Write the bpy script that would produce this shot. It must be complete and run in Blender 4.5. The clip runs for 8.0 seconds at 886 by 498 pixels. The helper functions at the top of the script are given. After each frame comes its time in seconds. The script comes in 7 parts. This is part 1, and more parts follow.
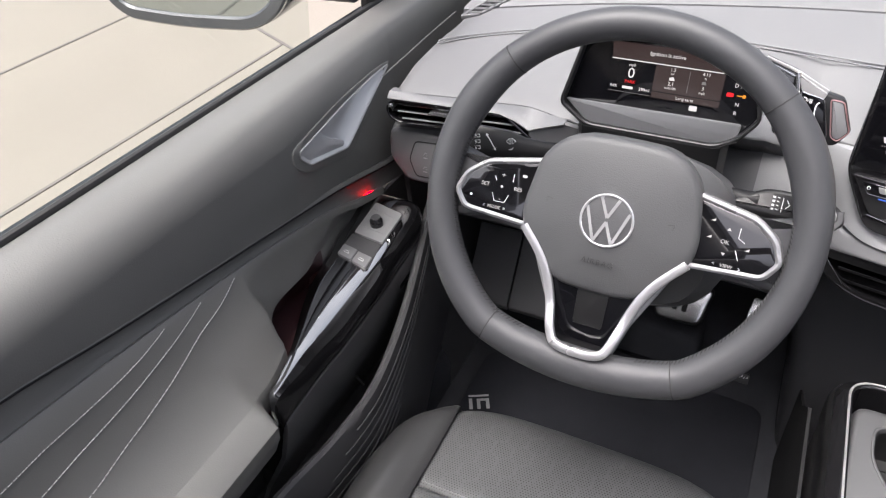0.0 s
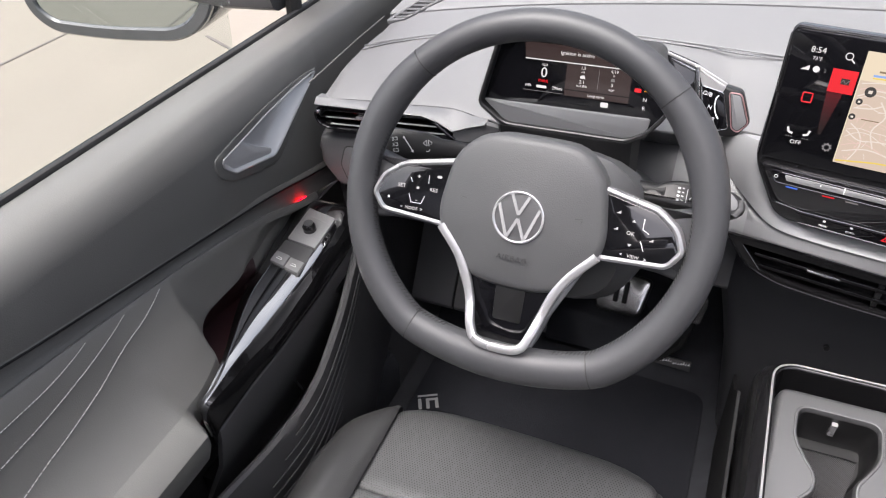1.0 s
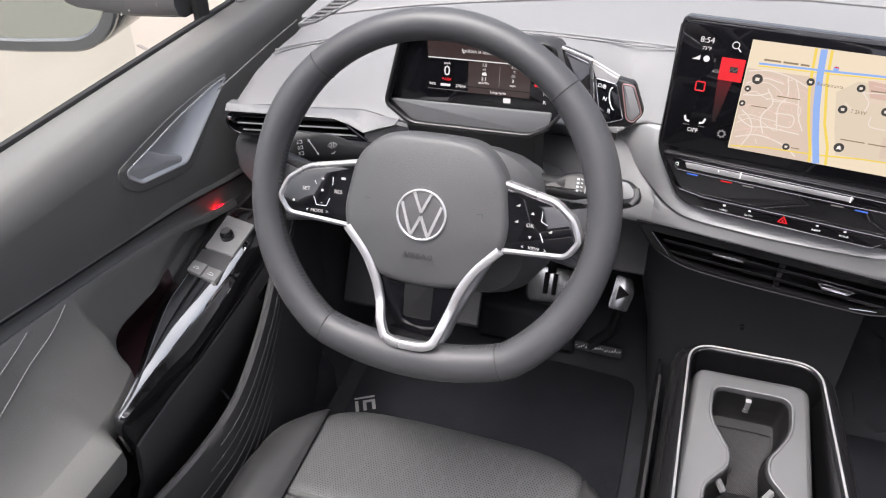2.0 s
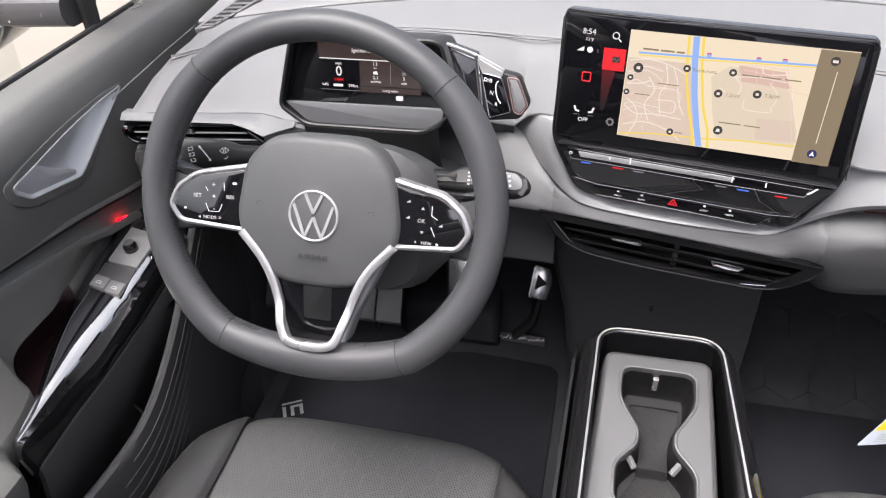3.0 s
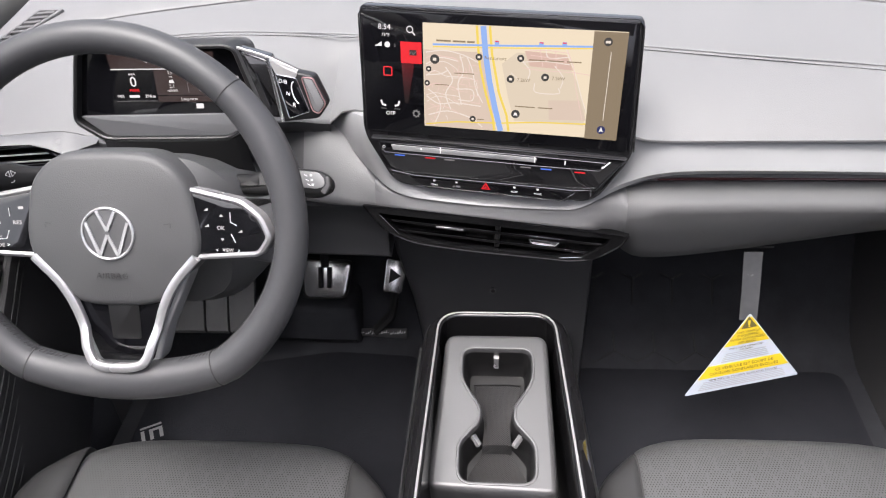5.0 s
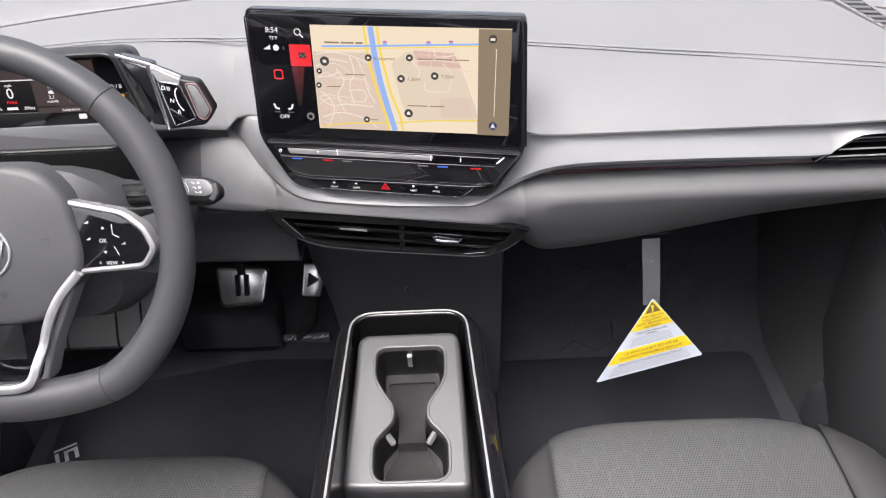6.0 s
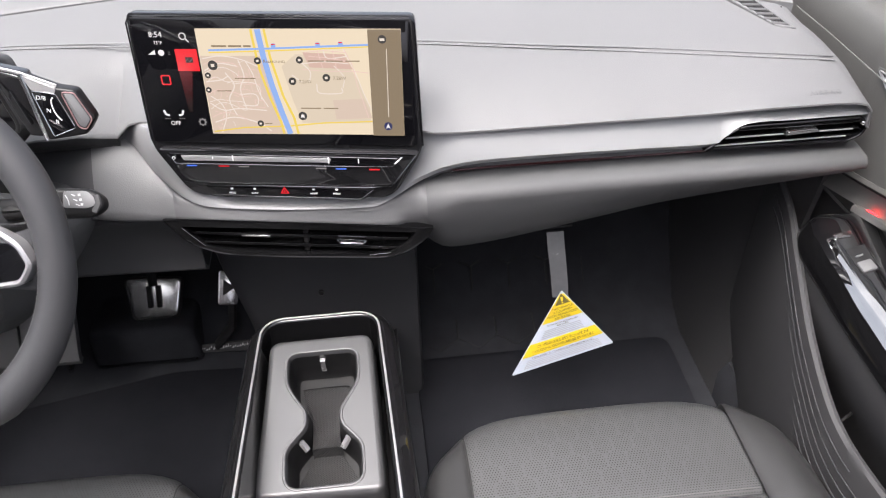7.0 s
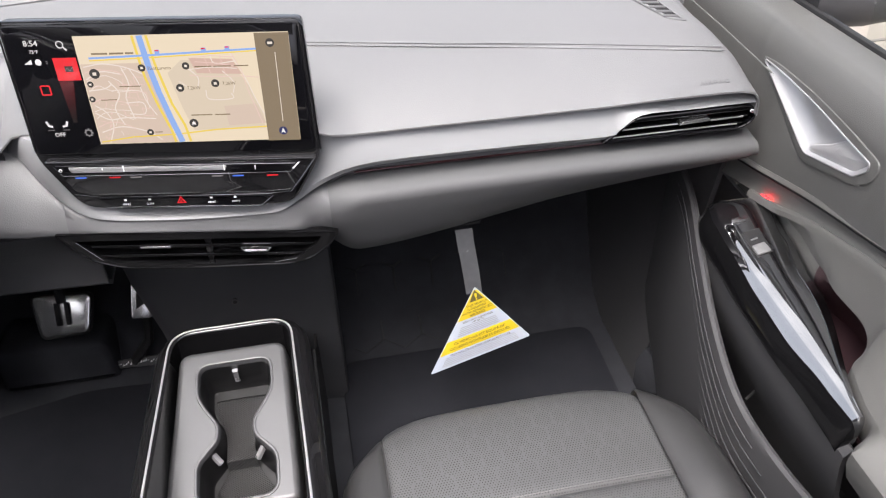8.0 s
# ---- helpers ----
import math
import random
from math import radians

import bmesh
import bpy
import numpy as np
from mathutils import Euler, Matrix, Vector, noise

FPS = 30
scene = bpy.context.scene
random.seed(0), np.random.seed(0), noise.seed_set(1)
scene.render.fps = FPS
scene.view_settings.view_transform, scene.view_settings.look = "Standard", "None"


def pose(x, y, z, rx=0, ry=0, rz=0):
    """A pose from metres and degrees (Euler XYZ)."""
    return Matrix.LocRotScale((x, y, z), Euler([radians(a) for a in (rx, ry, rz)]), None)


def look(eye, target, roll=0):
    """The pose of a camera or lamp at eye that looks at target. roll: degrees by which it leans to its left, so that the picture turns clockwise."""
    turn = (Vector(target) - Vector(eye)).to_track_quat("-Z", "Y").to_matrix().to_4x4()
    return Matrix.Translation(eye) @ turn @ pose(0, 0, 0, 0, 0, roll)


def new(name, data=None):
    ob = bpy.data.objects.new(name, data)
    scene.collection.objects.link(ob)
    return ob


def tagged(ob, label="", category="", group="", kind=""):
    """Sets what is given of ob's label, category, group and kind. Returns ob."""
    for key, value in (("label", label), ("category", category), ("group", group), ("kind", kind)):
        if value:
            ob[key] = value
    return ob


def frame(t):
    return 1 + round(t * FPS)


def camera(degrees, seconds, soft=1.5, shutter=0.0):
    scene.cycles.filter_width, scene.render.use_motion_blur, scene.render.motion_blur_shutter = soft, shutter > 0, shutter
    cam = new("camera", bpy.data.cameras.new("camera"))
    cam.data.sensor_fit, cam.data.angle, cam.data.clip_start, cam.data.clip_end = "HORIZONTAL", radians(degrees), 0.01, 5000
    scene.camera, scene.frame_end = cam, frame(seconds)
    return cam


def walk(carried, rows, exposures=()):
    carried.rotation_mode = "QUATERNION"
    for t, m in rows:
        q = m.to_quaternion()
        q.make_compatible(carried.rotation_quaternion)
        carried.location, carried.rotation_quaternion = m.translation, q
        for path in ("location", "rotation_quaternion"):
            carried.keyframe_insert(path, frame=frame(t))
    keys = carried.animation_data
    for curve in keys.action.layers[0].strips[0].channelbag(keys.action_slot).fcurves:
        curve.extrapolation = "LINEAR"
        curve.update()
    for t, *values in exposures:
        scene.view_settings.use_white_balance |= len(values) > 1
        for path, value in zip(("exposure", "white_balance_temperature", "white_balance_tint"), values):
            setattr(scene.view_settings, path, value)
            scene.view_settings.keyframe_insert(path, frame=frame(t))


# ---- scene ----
cam = camera(63.0, 8.0, soft=1.15)
PATH = [
    (0, (-0.232, -0.802, 1.007), (-0.973, 0.597, -0.216), -2.8),
    (0.5, (-0.209, -0.795, 1.009), (-0.927, 0.617, -0.212), -3.2),
    (1, (-0.181, -0.79, 1.011), (-0.852, 0.645, -0.21), -3.4),
    (1.5, (-0.158, -0.783, 1.01), (-0.779, 0.673, -0.212), -3.5),
    (3, (-0.085, -0.77, 1.01), (-0.503, 0.747, -0.225), -3.5),
    (3.5, (-0.062, -0.766, 1.009), (-0.416, 0.763, -0.231), -3.5),
    (4, (-0.042, -0.764, 1.009), (-0.318, 0.776, -0.236), -3.2),
    (4.5, (-0.02, -0.764, 1.01), (-0.234, 0.783, -0.24), -3.1),
    (6, (0.055, -0.767, 1.011), (0.059, 0.786, -0.25), -2.3),
    (6.5, (0.08, -0.767, 1.01), (0.155, 0.782, -0.252), -1.8),
    (7, (0.102, -0.768, 1.011), (0.261, 0.77, -0.257), -1.2),
    (7.5, (0.121, -0.768, 1.011), (0.352, 0.757, -0.262), -0.7),
    (8, (0.15, -0.77, 1.012), (0.455, 0.739, -0.265), -0.4),
]
SKY, SUN, STOPS = 0.15, 1.0, 1.80
LIT = 0.5 ** STOPS
walk(cam, [(t, look(eye, target, roll)) for t, eye, target, roll in PATH], exposures=[(t, STOPS + d, 6400, 15) for t, d in ((0, -0.03), (1.5, -0.03), (3, 0.03), (4.5, 0.0), (6.5, -0.01), (8, -0.07))])


# ---- world and light ----
world = bpy.data.worlds.new("sky")
scene.world = world
world.use_nodes = True
wn = world.node_tree.nodes
sky = wn.new("ShaderNodeTexSky")
sky.sky_type = "NISHITA"
sky.sun_disc = False
sky.sun_elevation = radians(71)
sky.sun_rotation = radians(216)
sky.air_density, sky.dust_density, sky.ozone_density = 0.6, 8.0, 0.5
wn["Background"].inputs["Strength"].default_value = SKY
haze = wn.new("ShaderNodeHueSaturation")
haze.inputs["Saturation"].default_value = 0.5
world.node_tree.links.new(sky.outputs[0], haze.inputs["Color"])
world.node_tree.links.new(haze.outputs[0], wn["Background"].inputs["Color"])
sun = new("sun", bpy.data.lights.new("sun", "SUN"))
sun.data.energy, sun.data.angle, sun.data.color = SUN, radians(40), (1.0, 0.97, 0.93)
sun.matrix_world = look((0, 0, 10), (0 - 10 * math.cos(radians(71)) * math.sin(radians(216)), -10 * math.cos(radians(71)) * math.cos(radians(216)), 10 - 10 * math.sin(radians(71))))


# ---- materials ----
def nodes_of(m):
    m.use_nodes = True
    t = m.node_tree
    return t, t.nodes, t.links, t.nodes["Principled BSDF"]


def surface(name, color, rough=0.5, metal=0.0, grain=900.0, bump=0.12, mottle=0.12, mscale=9.0, coat=0.0, spec=0.5, depth=0.0006, rvar=0.06):
    """A material with fine grain relief and a broad, faint mottling of tone and gloss."""
    m = bpy.data.materials.new(name)
    t, n, l, b = nodes_of(m)
    co = n.new("ShaderNodeTexCoord")
    big = n.new("ShaderNodeTexNoise")
    big.inputs["Scale"].default_value, big.inputs["Detail"].default_value = mscale, 5.0
    l.new(co.outputs["Object"], big.inputs["Vector"])
    mix = n.new("ShaderNodeMix")
    mix.data_type = "RGBA"
    mix.inputs["A"].default_value = (*[c * (1 - mottle) for c in color], 1)
    mix.inputs["B"].default_value = (*[min(1, c * (1 + mottle)) for c in color], 1)
    l.new(big.outputs["Fac"], mix.inputs["Factor"])
    l.new(mix.outputs["Result"], b.inputs["Base Color"])
    fine = n.new("ShaderNodeTexNoise")
    fine.inputs["Scale"].default_value, fine.inputs["Detail"].default_value = grain, 2.0
    l.new(co.outputs["Object"], fine.inputs["Vector"])
    mr = n.new("ShaderNodeMapRange")
    mr.inputs["To Min"].default_value, mr.inputs["To Max"].default_value = max(0.02, rough - rvar), min(1, rough + rvar)
    l.new(big.outputs["Fac"], mr.inputs["Value"])
    l.new(mr.outputs["Result"], b.inputs["Roughness"])
    if bump:
        bp = n.new("ShaderNodeBump")
        bp.inputs["Strength"].default_value, bp.inputs["Distance"].default_value = bump, depth
        l.new(fine.outputs["Fac"], bp.inputs["Height"])
        l.new(bp.outputs["Normal"], b.inputs["Normal"])
    b.inputs["Metallic"].default_value = metal
    b.inputs["Coat Weight"].default_value = coat
    b.inputs["Coat Roughness"].default_value = 0.03
    b.inputs["Specular IOR Level"].default_value = spec
    return m


def leather(name, color, rough=0.42, scale=650.0, bump=0.25, mottle=0.1):
    m = surface(name, color, rough, 0, 900, 0, mottle, 14.0)
    t, n, l, b = nodes_of(m)
    co = n.new("ShaderNodeTexCoord")
    v = n.new("ShaderNodeTexVoronoi")
    v.inputs["Scale"].default_value = scale
    v.feature = "DISTANCE_TO_EDGE"
    l.new(co.outputs["Object"], v.inputs["Vector"])
    bp = n.new("ShaderNodeBump")
    bp.inputs["Strength"].default_value, bp.inputs["Distance"].default_value = bump, 0.0005
    l.new(v.outputs["Distance"], bp.inputs["Height"])
    l.new(bp.outputs["Normal"], b.inputs["Normal"])
    return m


def perforated(name, color):
    """Leather punched with rows of small holes; the holes leave out the lines of a honeycomb."""
    m = leather(name, color, 0.52, 700, 0.2)
    t, n, l, b = nodes_of(m)
    co = n.new("ShaderNodeTexCoord")

    def vm(op, a, bb=None):
        k = n.new("ShaderNodeVectorMath")
        k.operation = op
        l.new(a, k.inputs[0])
        if bb is not None:
            k.inputs[1].default_value = bb
        return k

    def ma(op, a, bb):
        k = n.new("ShaderNodeMath")
        k.operation = op
        for i, x in enumerate((a, bb)):
            if isinstance(x, float):
                k.inputs[i].default_value = x
            else:
                l.new(x, k.inputs[i])
        return k.outputs[0]

    def cell(vec, size, off):
        sh = vm("ADD", vec, off)
        md = vm("WRAP", sh.outputs[0])
        md.inputs[1].default_value = (size[0] / 2, size[1] / 2, 10)
        md.inputs[2].default_value = (-size[0] / 2, -size[1] / 2, -10)
        fl = vm("MULTIPLY", md.outputs[0], (1, 1, 0))
        ln = vm("LENGTH", fl.outputs[0])
        return ln.outputs["Value"]

    base = co.outputs["Object"]
    p = 0.0036
    hole = ma("MINIMUM", cell(base, (p, p * 1.732), (0, 0, 0)), cell(base, (p, p * 1.732), (p / 2, p * 0.866, 0)))
    q = 0.026
    offs = ((0, 0, 0), (q / 2, q * 0.866, 0))
    da, db = [cell(base, (q, q * 1.732), o_) for o_ in offs]

    def side(off):
        sh = vm("ADD", base, off)
        md = vm("WRAP", sh.outputs[0])
        md.inputs[1].default_value = (q / 2, q, 10)
        md.inputs[2].default_value = (-q / 2, -q, -10)
        sp_ = n.new("ShaderNodeSeparateXYZ")
        l.new(md.outputs[0], sp_.inputs[0])
        return ma("SUBTRACT", q / 2, ma("ABSOLUTE", sp_.outputs[0], 0.0))

    ea, eb = side(offs[0]), side(offs[1])
    near_a = ma("LESS_THAN", da, db)
    own = ma("ADD", ma("MULTIPLY", ea, near_a), ma("MULTIPLY", eb, ma("SUBTRACT", 1.0, near_a)))
    hexd = ma("MINIMUM", ma("ABSOLUTE", ma("SUBTRACT", da, db), 0.0), own)
    rad = n.new("ShaderNodeMapRange")
    rad.inputs["From Min"].default_value, rad.inputs["From Max"].default_value = 0.0006, 0.0018
    rad.inputs["To Min"].default_value, rad.inputs["To Max"].default_value = 0.0002, 0.0008
    l.new(hexd, rad.inputs["Value"])
    inside = ma("LESS_THAN", hole, rad.outputs["Result"])
    old = b.inputs["Base Color"].links[0].from_socket
    mix = n.new("ShaderNodeMix")
    mix.data_type = "RGBA"
    l.new(inside, mix.inputs["Factor"])
    l.new(old, mix.inputs["A"])
    mix.inputs["B"].default_value = (0.011, 0.011, 0.011, 1)
    l.new(mix.outputs["Result"], b.inputs["Base Color"])
    return m


def glow(name, color, strength):
    m = bpy.data.materials.new(name)
    t, n, l, b = nodes_of(m)
    b.inputs["Base Color"].default_value = (0.01, 0.01, 0.01, 1)
    b.inputs["Roughness"].default_value = 0.15
    b.inputs["Emission Color"].default_value = (*color, 1)
    b.inputs["Emission Strength"].default_value = strength * LIT
    return m


def plain(name, color, rough=0.5, metal=0.0):
    return surface(name, color, rough, metal, 700, 0.04, 0.06)


def thin_glass(name, tint, droplets=False):
    m = bpy.data.materials.new(name)
    m.use_nodes = True
    t = m.node_tree
    n, l = t.nodes, t.links
    n.clear()
    out = n.new("ShaderNodeOutputMaterial")
    tr = n.new("ShaderNodeBsdfTransparent")
    tr.inputs[0].default_value = (*tint, 1)
    gl = n.new("ShaderNodeBsdfGlossy")
    gl.inputs["Roughness"].default_value = 0.02
    lw = n.new("ShaderNodeLayerWeight")
    pw = n.new("ShaderNodeMath")
    pw.operation, pw.inputs[1].default_value = "POWER", 5.0
    l.new(lw.outputs["Facing"], pw.inputs[0])
    fr = n.new("ShaderNodeMapRange")
    fr.inputs["To Min"].default_value, fr.inputs["To Max"].default_value = 0.02, 0.8
    l.new(pw.outputs[0], fr.inputs["Value"])
    mx = n.new("ShaderNodeMixShader")
    l.new(fr.outputs[0], mx.inputs[0])
    l.new(tr.outputs[0], mx.inputs[1])
    l.new(gl.outputs[0], mx.inputs[2])
    l.new(mx.outputs[0], out.inputs[0])
    return m


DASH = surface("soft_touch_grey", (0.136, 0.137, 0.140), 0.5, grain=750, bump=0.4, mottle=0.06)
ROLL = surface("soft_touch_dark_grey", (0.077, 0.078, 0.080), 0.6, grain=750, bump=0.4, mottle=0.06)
# the lower pad's grey again, lightened where more light falls on it
BROW = surface("soft_touch_lit_grey", (0.110, 0.111, 0.114), 0.52, grain=750, bump=0.4, mottle=0.06)
DOORTOP = surface("door_grey", (0.127, 0.127, 0.120), 0.42, grain=750, bump=0.4, mottle=0.06)
DARK = surface("moulded_black", (0.053, 0.053, 0.055), 0.5, grain=1300, bump=0.25, mottle=0.1)
TUNNEL = surface("tunnel_grey", (0.046, 0.047, 0.051), 0.5, grain=1300, bump=0.25, mottle=0.06)
VENTGLOSS = surface("vent_gloss_black", (0.006, 0.006, 0.0065), 0.12, grain=60, bump=0.0, mottle=0.1, spec=0.3, rvar=0.02)
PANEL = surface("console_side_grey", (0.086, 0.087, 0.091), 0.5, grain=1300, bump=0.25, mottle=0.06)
BLACKER = surface("cavity_black", (0.026, 0.026, 0.027), 0.7, grain=600, bump=0.2, spec=0.15)
CARPET = surface("black_carpet", (0.043, 0.045, 0.051), 0.95, grain=1100, bump=0.9, mottle=0.3, mscale=25, spec=0.1, depth=0.002)
MAT = surface("mat_velour", (0.026, 0.0273, 0.033), 0.95, grain=1500, bump=0.9, mottle=0.25, mscale=18, spec=0.1, depth=0.002)
PIANO = surface("gloss_black", (0.011, 0.011, 0.012), 0.05, grain=60, bump=0.0, mottle=0.1, coat=1.0, rvar=0.02)
CHROME = surface("satin_chrome", (0.74, 0.74, 0.75), 0.22, 1.0, grain=300, bump=0.02, mottle=0.03)
BRIGHT = surface("bright_chrome", (0.85, 0.85, 0.86), 0.08, 1.0, grain=300, bump=0.0, mottle=0.02, rvar=0.02)
SILVER = surface("silver_paint", (0.25, 0.253, 0.258), 0.46, 0.12, grain=2500, bump=0.05, mottle=0.03, coat=0.08)
STEEL = surface("brushed_steel", (0.7, 0.7, 0.7), 0.22, 0.9, grain=500, bump=0.08, mottle=0.1)
TRAY = surface("satin_grey_tray", (0.092, 0.093, 0.096), 0.38, 0.35, grain=2200, bump=0.08, mottle=0.04)
RUBBER = surface("rubber", (0.02, 0.02, 0.02), 0.6, grain=900, bump=0.3)
WHEEL = leather("wheel_leather", (0.049, 0.050, 0.053), 0.46, 900, 0.16, 0.05)
PAD = surface("airbag_cover", (0.070, 0.071, 0.073), 0.5, grain=850, bump=0.35, mottle=0.06)
SEAT = leather("seat_leather", (0.033, 0.0335, 0.034), 0.36, 520, 0.4)
PERF = perforated("perforated_leather", (0.064, 0.066, 0.0675))
ARM = surface("armrest_grey", (0.122, 0.122, 0.115), 0.42, grain=800, bump=0.35, mottle=0.06)
THREAD = plain("light_thread", (0.45, 0.45, 0.44), 0.7)
DTHREAD = plain("dark_thread", (0.03, 0.03, 0.03), 0.8)
SEATTHREAD = plain("seat_thread", (0.11, 0.11, 0.11), 0.7)
GREYTHREAD = plain("grey_thread", (0.2, 0.2, 0.21), 0.7)
GLASSBLACK = surface("display_glass", (0.004, 0.004, 0.005), 0.05, grain=50, bump=0.0, coat=0.25, spec=0.4, rvar=0.02)
WHITEINK = plain("white_print", (0.7, 0.7, 0.7), 0.5)
GREYINK = plain("embossed_grey", (0.034, 0.034, 0.035), 0.5)
TAGWHITE = surface("tag_card", (0.44, 0.49, 0.56), 0.45, grain=400, bump=0.03, mottle=0.03)
TAGYELLOW = surface("tag_yellow", (0.68, 0.5, 0.02), 0.45, grain=400, bump=0.03, mottle=0.03)
TAGINK = plain("tag_ink", (0.12, 0.1, 0.03), 0.6)
TAGGREY = plain("tag_grey_ink", (0.35, 0.37, 0.4), 0.6)
STRAP = surface("clear_plastic_strip", (0.1, 0.104, 0.11), 0.25, grain=500, bump=0.15, mottle=0.2, mscale=60)
BODY = surface("car_paint_dark", (0.05, 0.055, 0.06), 0.25, grain=300, bump=0.0, coat=0.8)
LINER = surface("headliner", (0.2, 0.2, 0.195), 0.9, grain=900, bump=0.3, mottle=0.05)
MIRROR = surface("mirror_glass", (0.45, 0.49, 0.48), 0.03, 1.0, grain=40, bump=0.0, mottle=0.02, rvar=0.01)
CONCRETE = surface("concrete", (0.17, 0.155, 0.129), 0.85, grain=60, bump=0.5, mottle=0.12, mscale=1.3, depth=0.004)
JOINT = surface("joint_tar", (0.105, 0.098, 0.088), 0.9, grain=80, bump=0.4)
E_WHITE = glow("display_white", (1, 0.95, 0.92), 1.0)
E_DIM = glow("display_grey", (0.5, 0.47, 0.46), 0.5)
E_RED = glow("display_red", (1, 0.02, 0.03), 0.9)
E_BROWN = glow("display_dark_brown", (0.09, 0.055, 0.05), 0.5)
E_ORANGE = glow("display_orange", (1, 0.4, 0.03), 0.9)
E_SAND = glow("map_sand", (0.93, 0.79, 0.56), 0.95)
E_TAN = glow("map_tan", (0.80, 0.64, 0.50), 0.9)
E_STRIP = glow("map_strip", (0.34, 0.26, 0.16), 0.8)
E_BLUE = glow("map_blue", (0.32, 0.50, 0.90), 0.95)
E_YELLOW = glow("map_yellow", (0.95, 0.72, 0.12), 0.95)
E_STREET = glow("map_street", (0.98, 0.86, 0.72), 0.9)
E_PINK = glow("map_pink", (0.86, 0.60, 0.48), 0.82)
E_NAVY = glow("map_navy", (0.05, 0.06, 0.2), 0.6)
E_TEXT = glow("map_text", (0.48, 0.36, 0.22), 0.6)
E_DISC = glow("map_disc", (0.12, 0.11, 0.10), 0.5)
AMBIENTDIM = glow("ambient_red_dim", (0.8, 0.03, 0.06), 0.03)
AMBIENTCUP = glow("cup_fill_red", (1, 0.02, 0.03), 11.0)
AMBIENTLAMP = glow("ambient_red_lamp", (1, 0.0004, 0.001), 190.0)
GUN = surface("dark_chrome", (0.2, 0.2, 0.21), 0.15, 1.0, grain=300, bump=0.0, mottle=0.03, rvar=0.03)
E_LEDB = glow("led_blue", (0.1, 0.25, 1), 0.9)
SATIN = surface("satin_silver", (0.45, 0.45, 0.46), 0.28, 0.6, grain=1200, bump=0.03, mottle=0.03)
HANDLE = surface("satin_silver_paint", (0.5, 0.5, 0.5), 0.36, 0.35, grain=1800, bump=0.04, mottle=0.03)
FASCIA = surface("satin_grey_fascia", (0.125, 0.127, 0.132), 0.5, grain=1500, bump=0.08, mottle=0.05)
EDGE = surface("satin_silver_line", (0.5, 0.5, 0.5), 0.32, 0.5, grain=900, bump=0.02, mottle=0.04)
EMBLEM = surface("polished_silver", (0.76, 0.76, 0.77), 0.17, 0.65, grain=900, bump=0.0, mottle=0.03)
SATINBLACK = surface("satin_black", (0.013, 0.013, 0.0135), 0.3, grain=900, bump=0.03, spec=0.35)
SWITCH = surface("switch_grey", (0.18, 0.18, 0.183), 0.4, grain=1300, bump=0.1, mottle=0.05)
RED_LINING = surface("dark_red_lining", (0.03, 0.012, 0.015), 0.6, grain=1100, bump=0.2)
LACQUER = surface("black_lacquer", (0.007, 0.007, 0.008), 0.06, grain=35, bump=0.0, mottle=0.1, coat=1.0, spec=0.5, rvar=0.04)
LACQUER.node_tree.nodes["Principled BSDF"].inputs["Coat IOR"].default_value = 4.4
BUTTON = surface("touch_button_black", (0.005, 0.005, 0.006), 0.06, grain=50, bump=0.0, coat=0.9, spec=0.4, rvar=0.02)
BUTTON.node_tree.nodes["Principled BSDF"].inputs["Coat IOR"].default_value = 1.6
VENTBLACK = surface("vent_black", (0.013, 0.013, 0.0135), 0.42, grain=900, bump=0.05, spec=0.3)
EMBOSS = surface("embossed_black", (0.016, 0.016, 0.018), 0.6, grain=900, bump=0.3)
DROPLET = surface("water", (0.9, 0.92, 0.93), 0.02, grain=50, bump=0.0, mottle=0.0, rvar=0.0)
DROPLET.node_tree.nodes["Principled BSDF"].inputs["Transmission Weight"].default_value = 1.0
DROPLET.node_tree.nodes["Principled BSDF"].inputs["IOR"].default_value = 1.33
GLASS = thin_glass("window_glass", (0.93, 0.95, 0.94))
PRIVACY = thin_glass("privacy_glass", (0.16, 0.17, 0.17))
POCKET = surface("pocket_grey", (0.066, 0.066, 0.068), 0.55, grain=1200, bump=0.25, mottle=0.08)


# ---- building helpers ----
def finish(bm, sharp=38):
    bmesh.ops.recalc_face_normals(bm, faces=bm.faces)
    for f in bm.faces:
        f.smooth = True
    lim = radians(sharp)
    for e in bm.edges:
        e.smooth = not (len(e.link_faces) == 2 and e.calc_face_angle(0) > lim) and len(e.link_faces) == 2


def part(name, bm, material, parent=None, label="", sharp=38):
    finish(bm, sharp)
    me = bpy.data.meshes.new(name)
    bm.to_mesh(me)
    bm.free()
    me.materials.append(material)
    ob = new(name, me)
    if parent is not None:
        ob.parent = parent
    if label:
        tagged(ob, label)
    return ob


def thing(name, label, category, at=(0, 0, 0), group="", kind=""):
    ob = new(name)
    ob.empty_display_size = 0.05
    return tagged(ob, label, category, group, kind)


def basis(o, x, u):
    """A frame at o with right x, up u and the normal towards the viewer."""
    x = Vector(x).normalized()
    u = Vector(u)
    u = (u - x * u.dot(x)).normalized()
    n = x.cross(u)
    return Matrix(((x[0], u[0], n[0], o[0]), (x[1], u[1], n[1], o[1]), (x[2], u[2], n[2], o[2]), (0, 0, 0, 1)))


